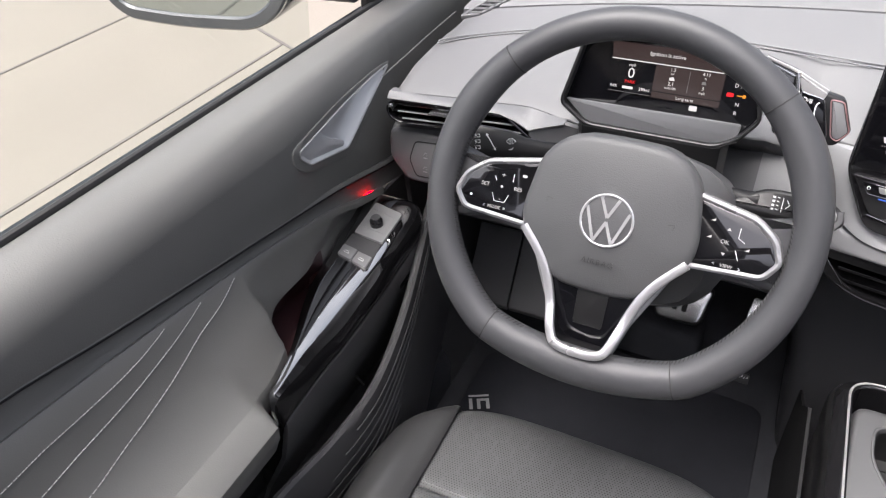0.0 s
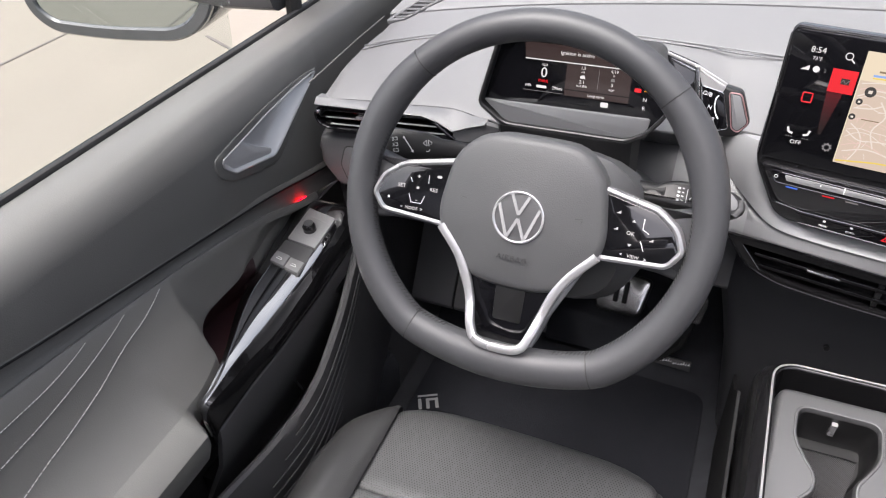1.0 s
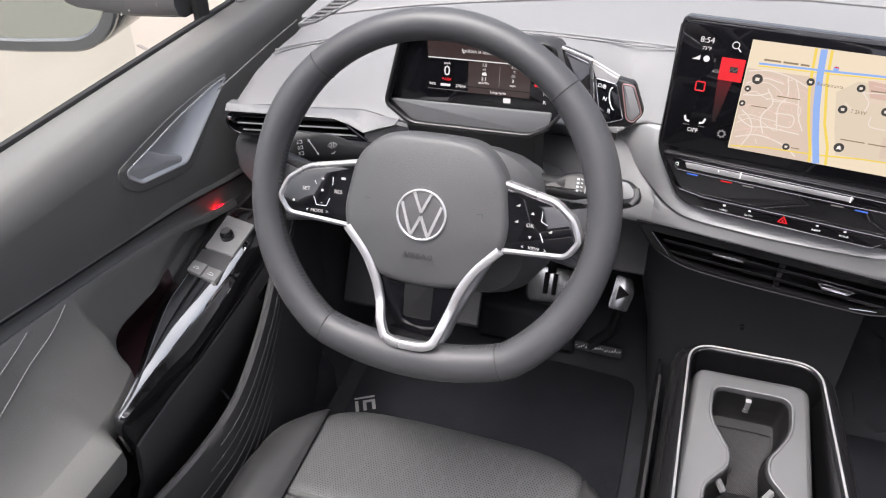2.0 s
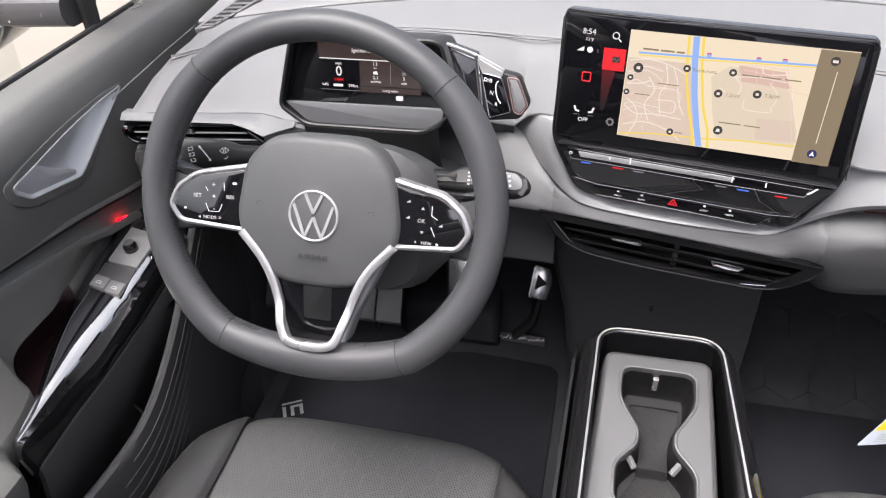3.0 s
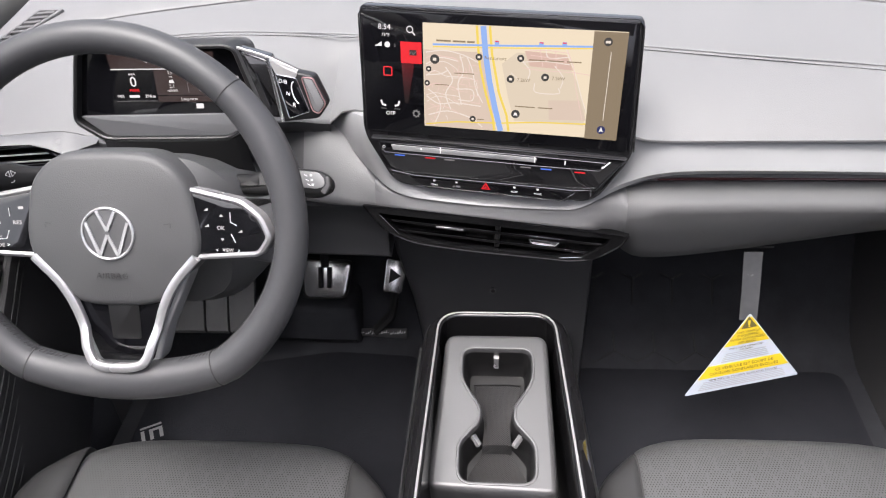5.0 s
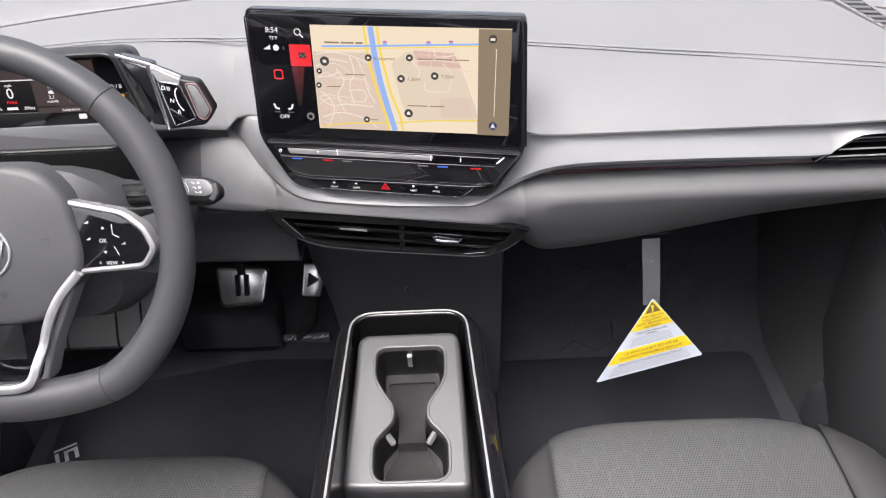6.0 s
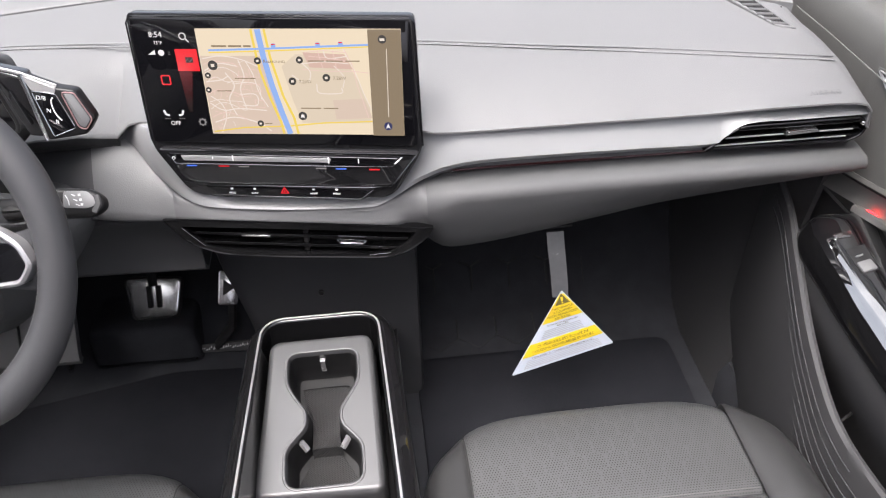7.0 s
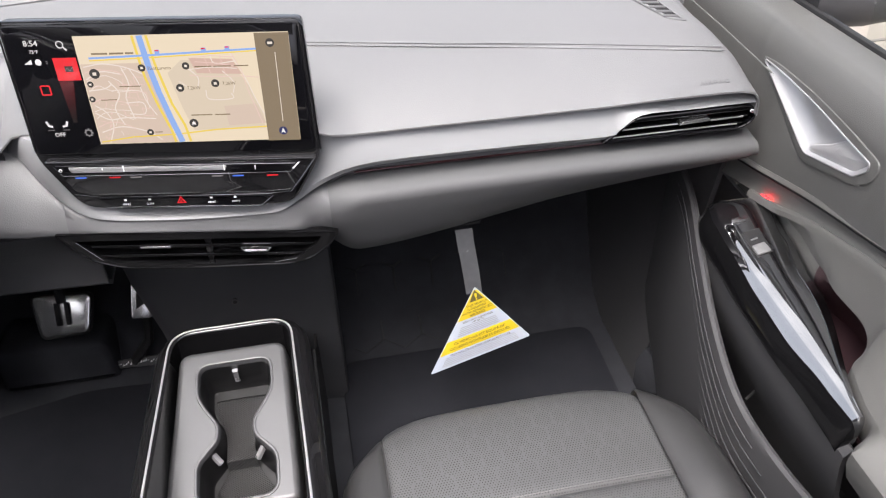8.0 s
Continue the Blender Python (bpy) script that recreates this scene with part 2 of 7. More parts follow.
def rounded(pts, r, seg=4):
    """A polygon with its corners rounded; r may be one radius or one a corner."""
    out = []
    n = len(pts)
    rs = r if isinstance(r, (list, tuple)) else [r] * n
    for i, p in enumerate(pts):
        p, a, b = Vector(p[:2]), Vector(pts[i - 1][:2]), Vector(pts[(i + 1) % n][:2])
        da, db = (a - p), (b - p)
        k = min(rs[i], da.length * 0.48, db.length * 0.48)
        if k < 1e-6:
            out.append(tuple(p))
            continue
        s, e = p + da.normalized() * k, p + db.normalized() * k
        for j in range(seg + 1):
            t = j / seg
            q = s * (1 - t) ** 2 + p * 2 * t * (1 - t) + e * t * t
            out.append(tuple(q))
    return out


def inset(pts, d):
    """The polygon moved in by d (out where d is negative)."""
    n = len(pts)
    area = sum(pts[i - 1][0] * pts[i][1] - pts[i][0] * pts[i - 1][1] for i in range(n))
    s = 1 if area > 0 else -1
    out = []
    for i in range(n):
        p, a, b = Vector(pts[i]), Vector(pts[i - 1]), Vector(pts[(i + 1) % n])
        e1, e2 = (p - a), (b - p)
        if e1.length < 1e-9 or e2.length < 1e-9:
            out.append(tuple(p))
            continue
        e1, e2 = e1.normalized(), e2.normalized()
        n1, n2 = Vector((-e1.y, e1.x)) * s, Vector((-e2.y, e2.x)) * s
        m = (n1 + n2)
        m = n1 if m.length < 1e-6 else m.normalized()
        k = d / max(0.4, m.dot(n1))
        out.append(tuple(p + m * k))
    return out


def prism(pts, m, depth, bevel=0.0, seg=2, dome=0.0):
    """A plate: the polygon at the frame m, from -depth to 0 along its normal, with its front edge rounded."""
    bm = bmesh.new()
    front = [bm.verts.new((x, y, -bevel)) for x, y in pts]
    back = [bm.verts.new((x, y, -depth)) for x, y in pts]
    n = len(pts)
    for i in range(n):
        bm.faces.new((back[i], back[(i + 1) % n], front[(i + 1) % n], front[i]))
    bm.faces.new(list(reversed(back)))
    ring = front
    for s in range(1, seg + 1) if bevel else ():
        a = s / seg * math.pi / 2
        loop = inset(pts, bevel * (1 - math.cos(a)))
        nxt = [bm.verts.new((x, y, -bevel + bevel * math.sin(a))) for x, y in loop]
        for i in range(n):
            bm.faces.new((ring[i], ring[(i + 1) % n], nxt[(i + 1) % n], nxt[i]))
        ring = nxt
    bm.faces.new(ring)
    bm.transform(m)
    return bm


def frame_ring(outer, inner, m, depth, bevel=0.0015):
    """A bezel between two loops of as many points."""
    bm = bmesh.new()
    n = len(outer)
    o2, i2 = inset(outer, bevel), inset(inner, -bevel)
    loops = []
    for loop, z in ((outer, -depth), (outer, -bevel), (o2, 0), (i2, 0), (inner, -bevel), (inner, -depth)):
        loops.append([bm.verts.new((x, y, z)) for x, y in loop])
    for k in range(6):
        a, b = loops[k], loops[(k + 1) % 6]
        for i in range(n):
            bm.faces.new((a[i], a[(i + 1) % n], b[(i + 1) % n], b[i]))
    bm.transform(m)
    return bm


def grid(rows, closed=False):
    bm = bmesh.new()
    vs = [[bm.verts.new(p) for p in r] for r in rows]
    for a, b in zip(vs, vs[1:]):
        k = len(a)
        for i in range(k if closed else k - 1):
            bm.faces.new((a[i], a[(i + 1) % k], b[(i + 1) % k], b[i]))
    return bm


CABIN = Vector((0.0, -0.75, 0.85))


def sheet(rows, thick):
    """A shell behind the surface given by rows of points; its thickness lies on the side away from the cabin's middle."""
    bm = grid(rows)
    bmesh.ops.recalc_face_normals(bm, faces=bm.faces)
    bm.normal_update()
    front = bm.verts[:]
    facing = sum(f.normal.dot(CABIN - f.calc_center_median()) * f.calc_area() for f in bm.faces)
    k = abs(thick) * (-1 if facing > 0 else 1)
    back = {v: bm.verts.new(v.co + v.normal * k) for v in front}
    rimmed = [e for e in bm.edges if len(e.link_faces) == 1]
    for f in bm.faces[:]:
        bm.faces.new([back[v] for v in reversed(f.verts)])
    for e in rimmed:
        a, b = e.verts
        bm.faces.new((a, b, back[b], back[a]))
    return bm


def catmull(pts, per=6, closed=False):
    out = []
    n = len(pts)
    P = [Vector(p) for p in pts]
    last = n if closed else n - 1
    for i in range(last):
        a = P[i - 1] if (i or closed) else P[0] * 2 - P[1]
        b, c = P[i], P[(i + 1) % n]
        d = P[(i + 2) % n] if (closed or i + 2 < n) else P[-1] * 2 - P[-2]
        for j in range(per):
            t = j / per
            out.append(0.5 * ((2 * b) + (c - a) * t + (2 * a - 5 * b + 4 * c - d) * t * t + (3 * b - a - 3 * c + d) * t ** 3))
    if not closed:
        out.append(P[-1])
    return out


def sweep(path, rx, ry=None, seg=10, closed=False, up=(0, 0, 1), caps=True, power=1.0):
    """A bar with an oval section along a path; rx across, ry along up; both may be functions of 0..1."""
    P = [Vector(p) for p in path]
    n = len(P)
    rows = []
    for i, p in enumerate(P):
        a = P[i - 1] if (i or closed) else P[0]
        b = P[(i + 1) % n] if (closed or i + 1 < n) else P[-1]
        t = (b - a).normalized()
        s = t.cross(Vector(up))
        s = s.normalized() if s.length > 1e-5 else Vector((1, 0, 0))
        v = s.cross(t).normalized()
        k = i / max(1, n - 1)
        ax = rx(k) if callable(rx) else rx
        ay = ax if ry is None else (ry(k) if callable(ry) else ry)
        row = []
        for j in range(seg):
            g = 2 * math.pi * j / seg
            cx, cy = math.cos(g), math.sin(g)
            cx, cy = math.copysign(abs(cx) ** power, cx), math.copysign(abs(cy) ** power, cy)
            row.append(p + s * ax * cx + v * ay * cy)
        rows.append(row)
    bm = grid(rows + ([rows[0]] if closed else []), closed=True)
    if closed:
        bmesh.ops.remove_doubles(bm, verts=bm.verts, dist=1e-6)
    elif caps:
        bm.verts.ensure_lookup_table()
        bm.faces.new([bm.verts[j] for j in range(seg)])
        bm.faces.new([bm.verts[(n - 1) * seg + j] for j in reversed(range(seg))])
    return bm


def box(x0, x1, y0, y1, z0, z1, bevel=0.0, m=None, seg=2):
    bm = bmesh.new()
    bmesh.ops.create_cube(bm, size=1)
    bm.transform(Matrix.Translation(((x0 + x1) / 2, (y0 + y1) / 2, (z0 + z1) / 2)) @ Matrix.Diagonal((x1 - x0, y1 - y0, z1 - z0, 1)))
    if bevel:
        bmesh.ops.bevel(bm, geom=bm.edges[:], offset=bevel, segments=seg, profile=0.5, affect="EDGES")
    if m is not None:
        bm.transform(m)
    return bm


def merged(*bms):
    """One bmesh out of several pieces of the same part."""
    me = bpy.data.meshes.new("tmp")
    out = bmesh.new()
    for b in bms:
        b.to_mesh(me)
        b.free()
        out.from_mesh(me)
    bpy.data.meshes.remove(me)
    return out


def holed(outer, hole, m, depth, lip=0.0):
    """A plate with an opening, its walls included; the opening's rim falls by lip."""
    bm = bmesh.new()
    ov = [bm.verts.new((x, y, 0)) for x, y in outer]
    hv = [bm.verts.new((x, y, 0)) for x, y in hole]
    es = [bm.edges.new((r[i], r[(i + 1) % len(r)])) for r in (ov, hv) for i in range(len(r))]
    bmesh.ops.triangle_fill(bm, edges=es, use_beauty=True)
    for ring, pts, d in ((ov, outer, depth), (hv, hole, lip or depth)):
        low = [bm.verts.new((x, y, -d)) for x, y in pts]
        for i in range(len(pts)):
            k = (i + 1) % len(pts)
            bm.faces.new((ring[i], ring[k], low[k], low[i]))
    bm.transform(m)
    return bm


def ringed(pts, m, steps, cap=False):
    """A moulding that follows a loop: steps of (inset, height) from its first edge to its last."""
    bm = bmesh.new()
    rows_ = [[bm.verts.new((x, y, z)) for x, y in inset(pts, d)] for d, z in steps]
    n = len(pts)
    for a, b in zip(rows_, rows_[1:]):
        for i in range(n):
            bm.faces.new((a[i], a[(i + 1) % n], b[(i + 1) % n], b[i]))
    if cap:
        bm.faces.new(rows_[-1])
    bm.transform(m)
    return bm


def letters(text, m, size, material, parent, depth=0.0003, align="CENTER", name="lettering", spacing=1.0):
    """Writing in the built-in font, lying on the frame m."""
    cu = bpy.data.curves.new(name, "FONT")
    cu.body, cu.size, cu.extrude, cu.align_x, cu.align_y = text, size, depth, align, "CENTER"
    cu.space_character = spacing
    cu.resolution_u = 2
    tmp = bpy.data.objects.new(name, cu)
    scene.collection.objects.link(tmp)
    bpy.context.view_layer.update()
    me = bpy.data.meshes.new_from_object(tmp.evaluated_get(bpy.context.evaluated_depsgraph_get()))
    bpy.data.objects.remove(tmp)
    bpy.data.curves.remove(cu)
    me.name = name
    me.transform(m)
    me.materials.clear()
    me.materials.append(material)
    ob = new(name, me)
    ob.parent = parent
    return ob


def flat(pts, m, z=0.0003, depth=0.0004):
    return prism(pts, m @ Matrix.Translation((0, 0, z)), depth)


def rect(x0, y0, x1, y1):
    return [(x0, y0), (x1, y0), (x1, y1), (x0, y1)]


def disc(cx, cy, r, seg=20):
    return [(cx + r * math.cos(2 * math.pi * i / seg), cy + r * math.sin(2 * math.pi * i / seg)) for i in range(seg)]


def stroke(pts, w, m, z=0.0003, depth=0.0004):
    """A flat line of width w through 2D points."""
    P = [Vector(p) for p in pts]
    L, R = [], []
    for i, p in enumerate(P):
        d = (P[min(i + 1, len(P) - 1)] - P[max(i - 1, 0)])
        d = d.normalized() if d.length > 1e-9 else Vector((1, 0))
        nn = Vector((-d.y, d.x)) * w / 2
        L.append(tuple(p + nn))
        R.append(tuple(p - nn))
    bm = bmesh.new()
    top = [[bm.verts.new((q[0], q[1], z)) for q in (a, b)] for a, b in zip(R, L)]
    bot = [[bm.verts.new((q[0], q[1], z - depth)) for q in (a, b)] for a, b in zip(R, L)]
    for i in range(len(P) - 1):
        bm.faces.new((top[i][0], top[i + 1][0], top[i + 1][1], top[i][1]))
        bm.faces.new((bot[i][0], bot[i + 1][0], top[i + 1][0], top[i][0]))
        bm.faces.new((top[i][1], top[i + 1][1], bot[i + 1][1], bot[i][1]))
    bm.transform(m)
    return bm


def lerp(x, table):
    """Smooth interpolation in a table of (x, value) rows."""
    if x <= table[0][0]:
        return table[0][1]
    for (a, va), (b, vb) in zip(table, table[1:]):
        if x <= b:
            t = (x - a) / (b - a)
            return va + (vb - va) * (t * t * (3 - 2 * t))
    return table[-1][1]


def lin(a, b, n):
    return [a + (b - a) * i / (n - 1) for i in range(n)]


def curve(x, table):
    """A smooth curve through a table of (x, value) rows."""
    n = len(table)
    if x <= table[0][0]:
        return table[0][1]
    if x >= table[-1][0]:
        return table[-1][1]
    i = max(k for k in range(n - 1) if table[k][0] <= x)
    (x0, y0), (x1, y1) = table[i], table[i + 1]
    slope = lambda k: (table[min(k + 1, n - 1)][1] - table[max(k - 1, 0)][1]) / (table[min(k + 1, n - 1)][0] - table[max(k - 1, 0)][0])
    m0, m1, h = slope(i), slope(i + 1), x1 - x0
    t = (x - x0) / h
    return (2 * t ** 3 - 3 * t * t + 1) * y0 + (t ** 3 - 2 * t * t + t) * h * m0 + (3 * t * t - 2 * t ** 3) * y1 + (t ** 3 - t * t) * h * m1


# ---- the shell of the car and the ground outside ----
GROUND = -0.42
ground = tagged(part("ground", box(-60, 60, -60, 60, GROUND - 0.2, GROUND), CONCRETE), "pale sunlit concrete paving beside the car", "ground", kind="structure")
for a, b in (((-3.70, -30), (-3.80, 30)), ((-2.93, 2.21), (-2.3, 1.91)), ((-2.65, -30), (-2.635, 2.05)), ((3.5, -30), (3.52, 30)), ((1.6, 2.0), (30, 2.06)), ((-30, -4.1), (30, -4.05)), ((-7.4, -30), (-7.4, 30))):
    d = (Vector(b) - Vector(a)).normalized()
    q = Vector((-d.y, d.x)) * 0.009
    bm = bmesh.new()
    v = [bm.verts.new((*p, GROUND + z)) for z in (-0.01, 0.004) for p in (Vector(a) + q, Vector(a) - q, Vector(b) - q, Vector(b) + q)]
    for f in ((0, 1, 2, 3), (4, 5, 6, 7), (0, 1, 5, 4), (1, 2, 6, 5), (2, 3, 7, 6), (3, 0, 4, 7)):
        bm.faces.new([v[i] for i in f])
    part("paving_joint", bm, JOINT, ground)

# floor pan with the sloping toe boards
rows = []
for x in lin(-0.74, 0.74, 40):
    tun = max(0.0, 1 - (abs(x) / 0.15) ** 6) * 0.02
    rows.append([(x, y, z + tun) for y, z in ((-1.9, -0.012), (-0.9, -0.012), (-0.3, -0.012), (0.05, -0.012), (0.16, -0.008), (0.22, 0.015), (0.3, 0.09), (0.4, 0.2), (0.46, 0.3), (0.48, 0.45), (0.48, 0.62))])
floor = tagged(part("floor", sheet(rows, -0.02), CARPET), "black carpeted car floor rising to the toe board", "floor", kind="structure")
# embossed honeycomb lines on the passenger's toe board
for cx, cy in [(0.19 + 0.0742 * i + 0.0371 * (j % 2), 0.205 + 0.0643 * j) for j in range(3) for i in range(4)]:
    pts = []
    for k in range(7):
        a = radians(60 * k + 30)
        x, y = cx + 0.0415 * math.cos(a), cy + 0.0415 * math.sin(a)
        z = lerp(y, ((0.16, -0.008), (0.22, 0.015), (0.3, 0.09), (0.4, 0.2), (0.46, 0.3)))
        pts.append((x, y, z + 0.0008))
    part("embossed_line", sweep(pts, 0.0014, seg=5), EMBOSS, floor)

part("raised_step", prism(rounded([(-0.095, -0.082), (0.095, -0.088), (0.09, -0.008), (-0.09, 0.006)], [0.004, 0.004, 0.018, 0.018], 4), basis((-0.345, 0.192, 0.094), (1, 0.02, 0), (0, 0.12, 1)), 0.10, 0.012, 3), CARPET, floor, "dark grey raised block in the driver's footwell")
for x0, x1 in ((-0.665, -0.585), (-0.581, -0.500), (-0.496, -0.458), (-0.454, -0.410)):
    part("footrest", sheet([[(x, 0.10, 0.118), (x, 0.096, 0.128), (x, 0.100, 0.138), (x, 0.145, 0.205), (x, 0.17, 0.245)] for x in (x0, x0 + 0.003, x1 - 0.003, x1)], 0.012), PANEL, floor, "dark grey ribbed footrest panel")
part("steel_catch", box(-0.494, -0.486, 0.19, 0.21, -0.008, 0.014, 0.002), STEEL, floor)

# plain unseen walls, added to close the cabin behind and above, with their windows open to the sky
def wall(name, rows, thick, mat, label):
    return tagged(part(name, sheet(rows, thick), mat), label, "wall", kind="structure")


wall("wall_rear", [[(x, -2.0, z) for z in (-0.01, 0.4, 0.72)] for x in (-0.76, 0, 0.76)], 0.03, DARK, "unseen plain dark wall added behind the cabin")
for s, nm in ((-1, "wall_left"), (1, "wall_right")):
    wall(nm, [[(s * (0.77 - 0.19 * max(0, z - 0.62) / 0.6), y, z) for z in (-0.02, 0.3, 0.66)] for y in (-2.0, -1.4, -0.9)], -0.03 * s, DARK, "unseen plain dark side wall added behind the front door")
# unseen roof, its opening sized for the skylight it lets in
tagged(part("ceiling", merged(box(-0.58, -0.46, -1.97, -0.42, 1.20, 1.23), box(0.46, 0.58, -1.97, -0.42, 1.20, 1.23), box(-0.46, 0.46, -1.97, -1.45, 1.20, 1.23), box(-0.46, 0.46, -0.46, -0.42, 1.20, 1.23)), LINER), "unseen pale headliner round an opening for the sky", "ceiling", kind="structure")
for s in (-1, 1):
    nm = "pillar_left" if s < 0 else "pillar_right"
    pts = [(s * 0.82, 0.40, 0.60), (s * 0.775, 0.13, 0.80), (s * 0.69, -0.15, 1.03), (s * 0.59, -0.42, 1.19)]
    tagged(part(nm, sweep(catmull(pts, 5), 0.035, 0.028, 10), DARK), "dark windscreen pillar", "pillar", kind="structure")
    # unseen centre pillars, dark so that the wheel's gloss buttons mirror black
    pts = [(s * 0.77, -0.95, 0.62), (s * 0.7, -0.98, 0.92), (s * 0.6, -1.0, 1.2)]
    tagged(part(nm + "_rear", sweep(catmull(pts, 5), 0.06, 0.03, 10), DARK), "unseen centre pillar, dark to blacken reflections", "pillar", kind="structure")
pane = tagged(part("windscreen", sheet([[(x * k, y, z) for x in (-0.72, -0.4, 0, 0.4, 0.72)] for k, y, z in ((1.0, 0.55, 0.70), (0.95, 0.2, 0.93), (0.88, -0.1, 1.1), (0.8, -0.42, 1.205))], 0.004), GLASS), "clear sloping windscreen", "window", kind="structure")
pane.visible_shadow = False
# unseen rear windows, their dark tint chosen to dim what the gloss buttons mirror
for s in (-1, 1):
    pane = tagged(part("rear_window", sheet([[(s * x, y, z) for x, z in ((0.755, 0.66), (0.68, 0.92), (0.585, 1.2))] for y in (-1.98, -1.5, -1.02)], 0.004), PRIVACY), "unseen rear side window, tinted dark to dim reflections", "window", kind="structure")


# ---- dashboard ----
dash = thing("dashboard", "grey soft-touch dashboard with a silver trim band and stitched seams", "dashboard")


def dash_z(y):
    return 0.604 + 0.30 * (y + 0.056) - 0.16 * max(0, y - 0.05) ** 1.0 * 0.9


def dash_end(y):
    return 0.691 - 0.22 * max(0.0, min(y, 0.085)) - 0.06 * max(0.0, y - 0.085)


def seam_y(x):
    """Where the seam between the front and the rear pad runs."""
    return curve(abs(x), ((0.0, 0.255), (0.142, 0.243), (0.264, 0.228), (0.477, 0.187), (0.6, 0.150), (0.70, 0.112)))


def lip_back(x):
    """How far the pad's front lip steps back behind the screen and the selector."""
    return lerp(x, ((-0.69, 0.003), (-0.577, 0.011), (-0.506, 0.017), (-0.453, 0.008), (-0.42, 0.0), (-0.33, 0.0), (-0.30, 0.03), (-0.27, 0.046), (-0.235, 0.066), (-0.205, 0.084), (-0.19, 0.084), (-0.175, 0.076), (-0.155, 0.064), (-0.13, 0.052), (-0.10, 0.05), (-0.05, 0.115), (0.07, 0.11), (0.135, 0.03), (0.155, 0.0)))


def lip_dip(x):
    """How far the pad's front edge sinks to meet the end of the band."""
    return curve(x, ((-0.36, 0.0), (-0.30, 0.004), (-0.27, 0.014), (-0.235, 0.030), (-0.21, 0.045), (-0.2, 0.048), (-0.19, 0.036), (-0.175, 0.024), (-0.155, 0.016), (-0.12, 0.008), (-0.10, 0.0), (0.7, 0.0)))


ys = [-0.045, -0.0640, -0.0662, -0.0660, -0.0625, -0.045, 0.0, 0.04, 0.08, 0.12, 0.16, 0.193]
zf = [-0.006, -0.0042, -0.0026, -0.0005, 0.0004, 0.0]
rows = []
sx = [-1, -0.997, -0.985, -0.965, -0.93] + lin(-0.88, 0.88, 70) + [0.93, 0.965, 0.985, 0.997, 1]
drop = {1: 0.035, 0.997: 0.014, 0.985: 0.005, 0.965: 0.0015}
for s in sx:
    r = []
    back = lip_back(s * 0.69)
    for i, y0 in enumerate(ys):
        y = y0 + back * max(0.0, min(1.0, (0.193 - y0) / 0.2))
        if y0 > 0.039:
            y += (seam_y(s * 0.68) - 0.196) * (y0 - 0.04) / 0.153
        z = dash_z(max(y, -0.067 + back * 0.9)) + (zf[i] if i < 6 else 0) - drop.get(abs(s), 0)
        if i < 6:
            # over the passenger's band the lip ends flush with it
            y += lerp(s * 0.69, ((0.15, 0.0), (0.2, 0.010), (0.48, 0.009), (0.575, 0.0))) * (0.6 if i == 5 else 1.0)
            z -= lerp(s * 0.69, ((0.15, 0.0), (0.2, 0.0085), (0.48, 0.0075), (0.575, 0.0))) * (0.4 if i == 5 else 1.0)
        z -= lip_dip(s * 0.69) * (1.0, 1.0, 1.0, 1.0, 0.97, 0.84, 0.5, 0.2, 0.04, 0.0, 0.0, 0.0)[i]
        r.append((s * dash_end(y), y, z))
    rows.append(r)
top_pad = part("top_pad", sheet(rows, -0.0025), DASH, dash)
rows = []
for s in lin(-1, 1, 41):
    sy = seam_y(s * 0.68)
    rows.append([(s * dash_end(y), y, dash_z(y) + dz) for y, dz in ((sy + 0.003, -0.012), (sy + 0.004, -0.001), (sy + 0.008, 0.001), (sy + 0.05, 0.0), (0.38, -0.002), (0.48, -0.004))])
part("rear_pad", sheet(rows, -0.012), DASH, dash)
part("seam_groove", sweep([(s * dash_end(0.196) * 0.98, seam_y(s * 0.68), dash_z(seam_y(s * 0.68)) - 0.006) for s in lin(-1, 1, 41)], 0.004, 0.004, 6), BLACKER, dash)


def stitch_y(x):
    return curve(x, ((-0.70, 0.014), (-0.652, 0.043), (-0.572, 0.082), (-0.47, 0.114), (-0.362, 0.128), (-0.266, 0.125), (-0.174, 0.118), (0.0, 0.106), (0.16, 0.086), (0.33, 0.056), (0.469, 0.035), (0.676, 0.003)))


for off in (-0.0035, 0.0035):
    pts = [(x, stitch_y(x) + off, dash_z(stitch_y(x) + off) + 0.0006) for x in lin(-0.668, 0.668, 60)]
    part("seam_piping", sweep(pts, 0.0011, 0.0009, 6), DASH, dash)
bm = bmesh.new()
x = -0.668
while x < 0.668:
    y = stitch_y(x)
    y2 = stitch_y(x + 0.003)
    for o in (-0.0045, 0.0045):
        seg = sweep([(x, y + o, dash_z(y + o) + 0.0012), (x + 0.003, y2 + o, dash_z(y2 + o) + 0.0012)], 0.0004, seg=4)
        me = bpy.data.meshes.new("t")
        seg.to_mesh(me)
        seg.free()
        bm.from_mesh(me)
        bpy.data.meshes.remove(me)
    x += 0.005
tagged(part("stitching", bm, GREYTHREAD, dash), kind="stuff")

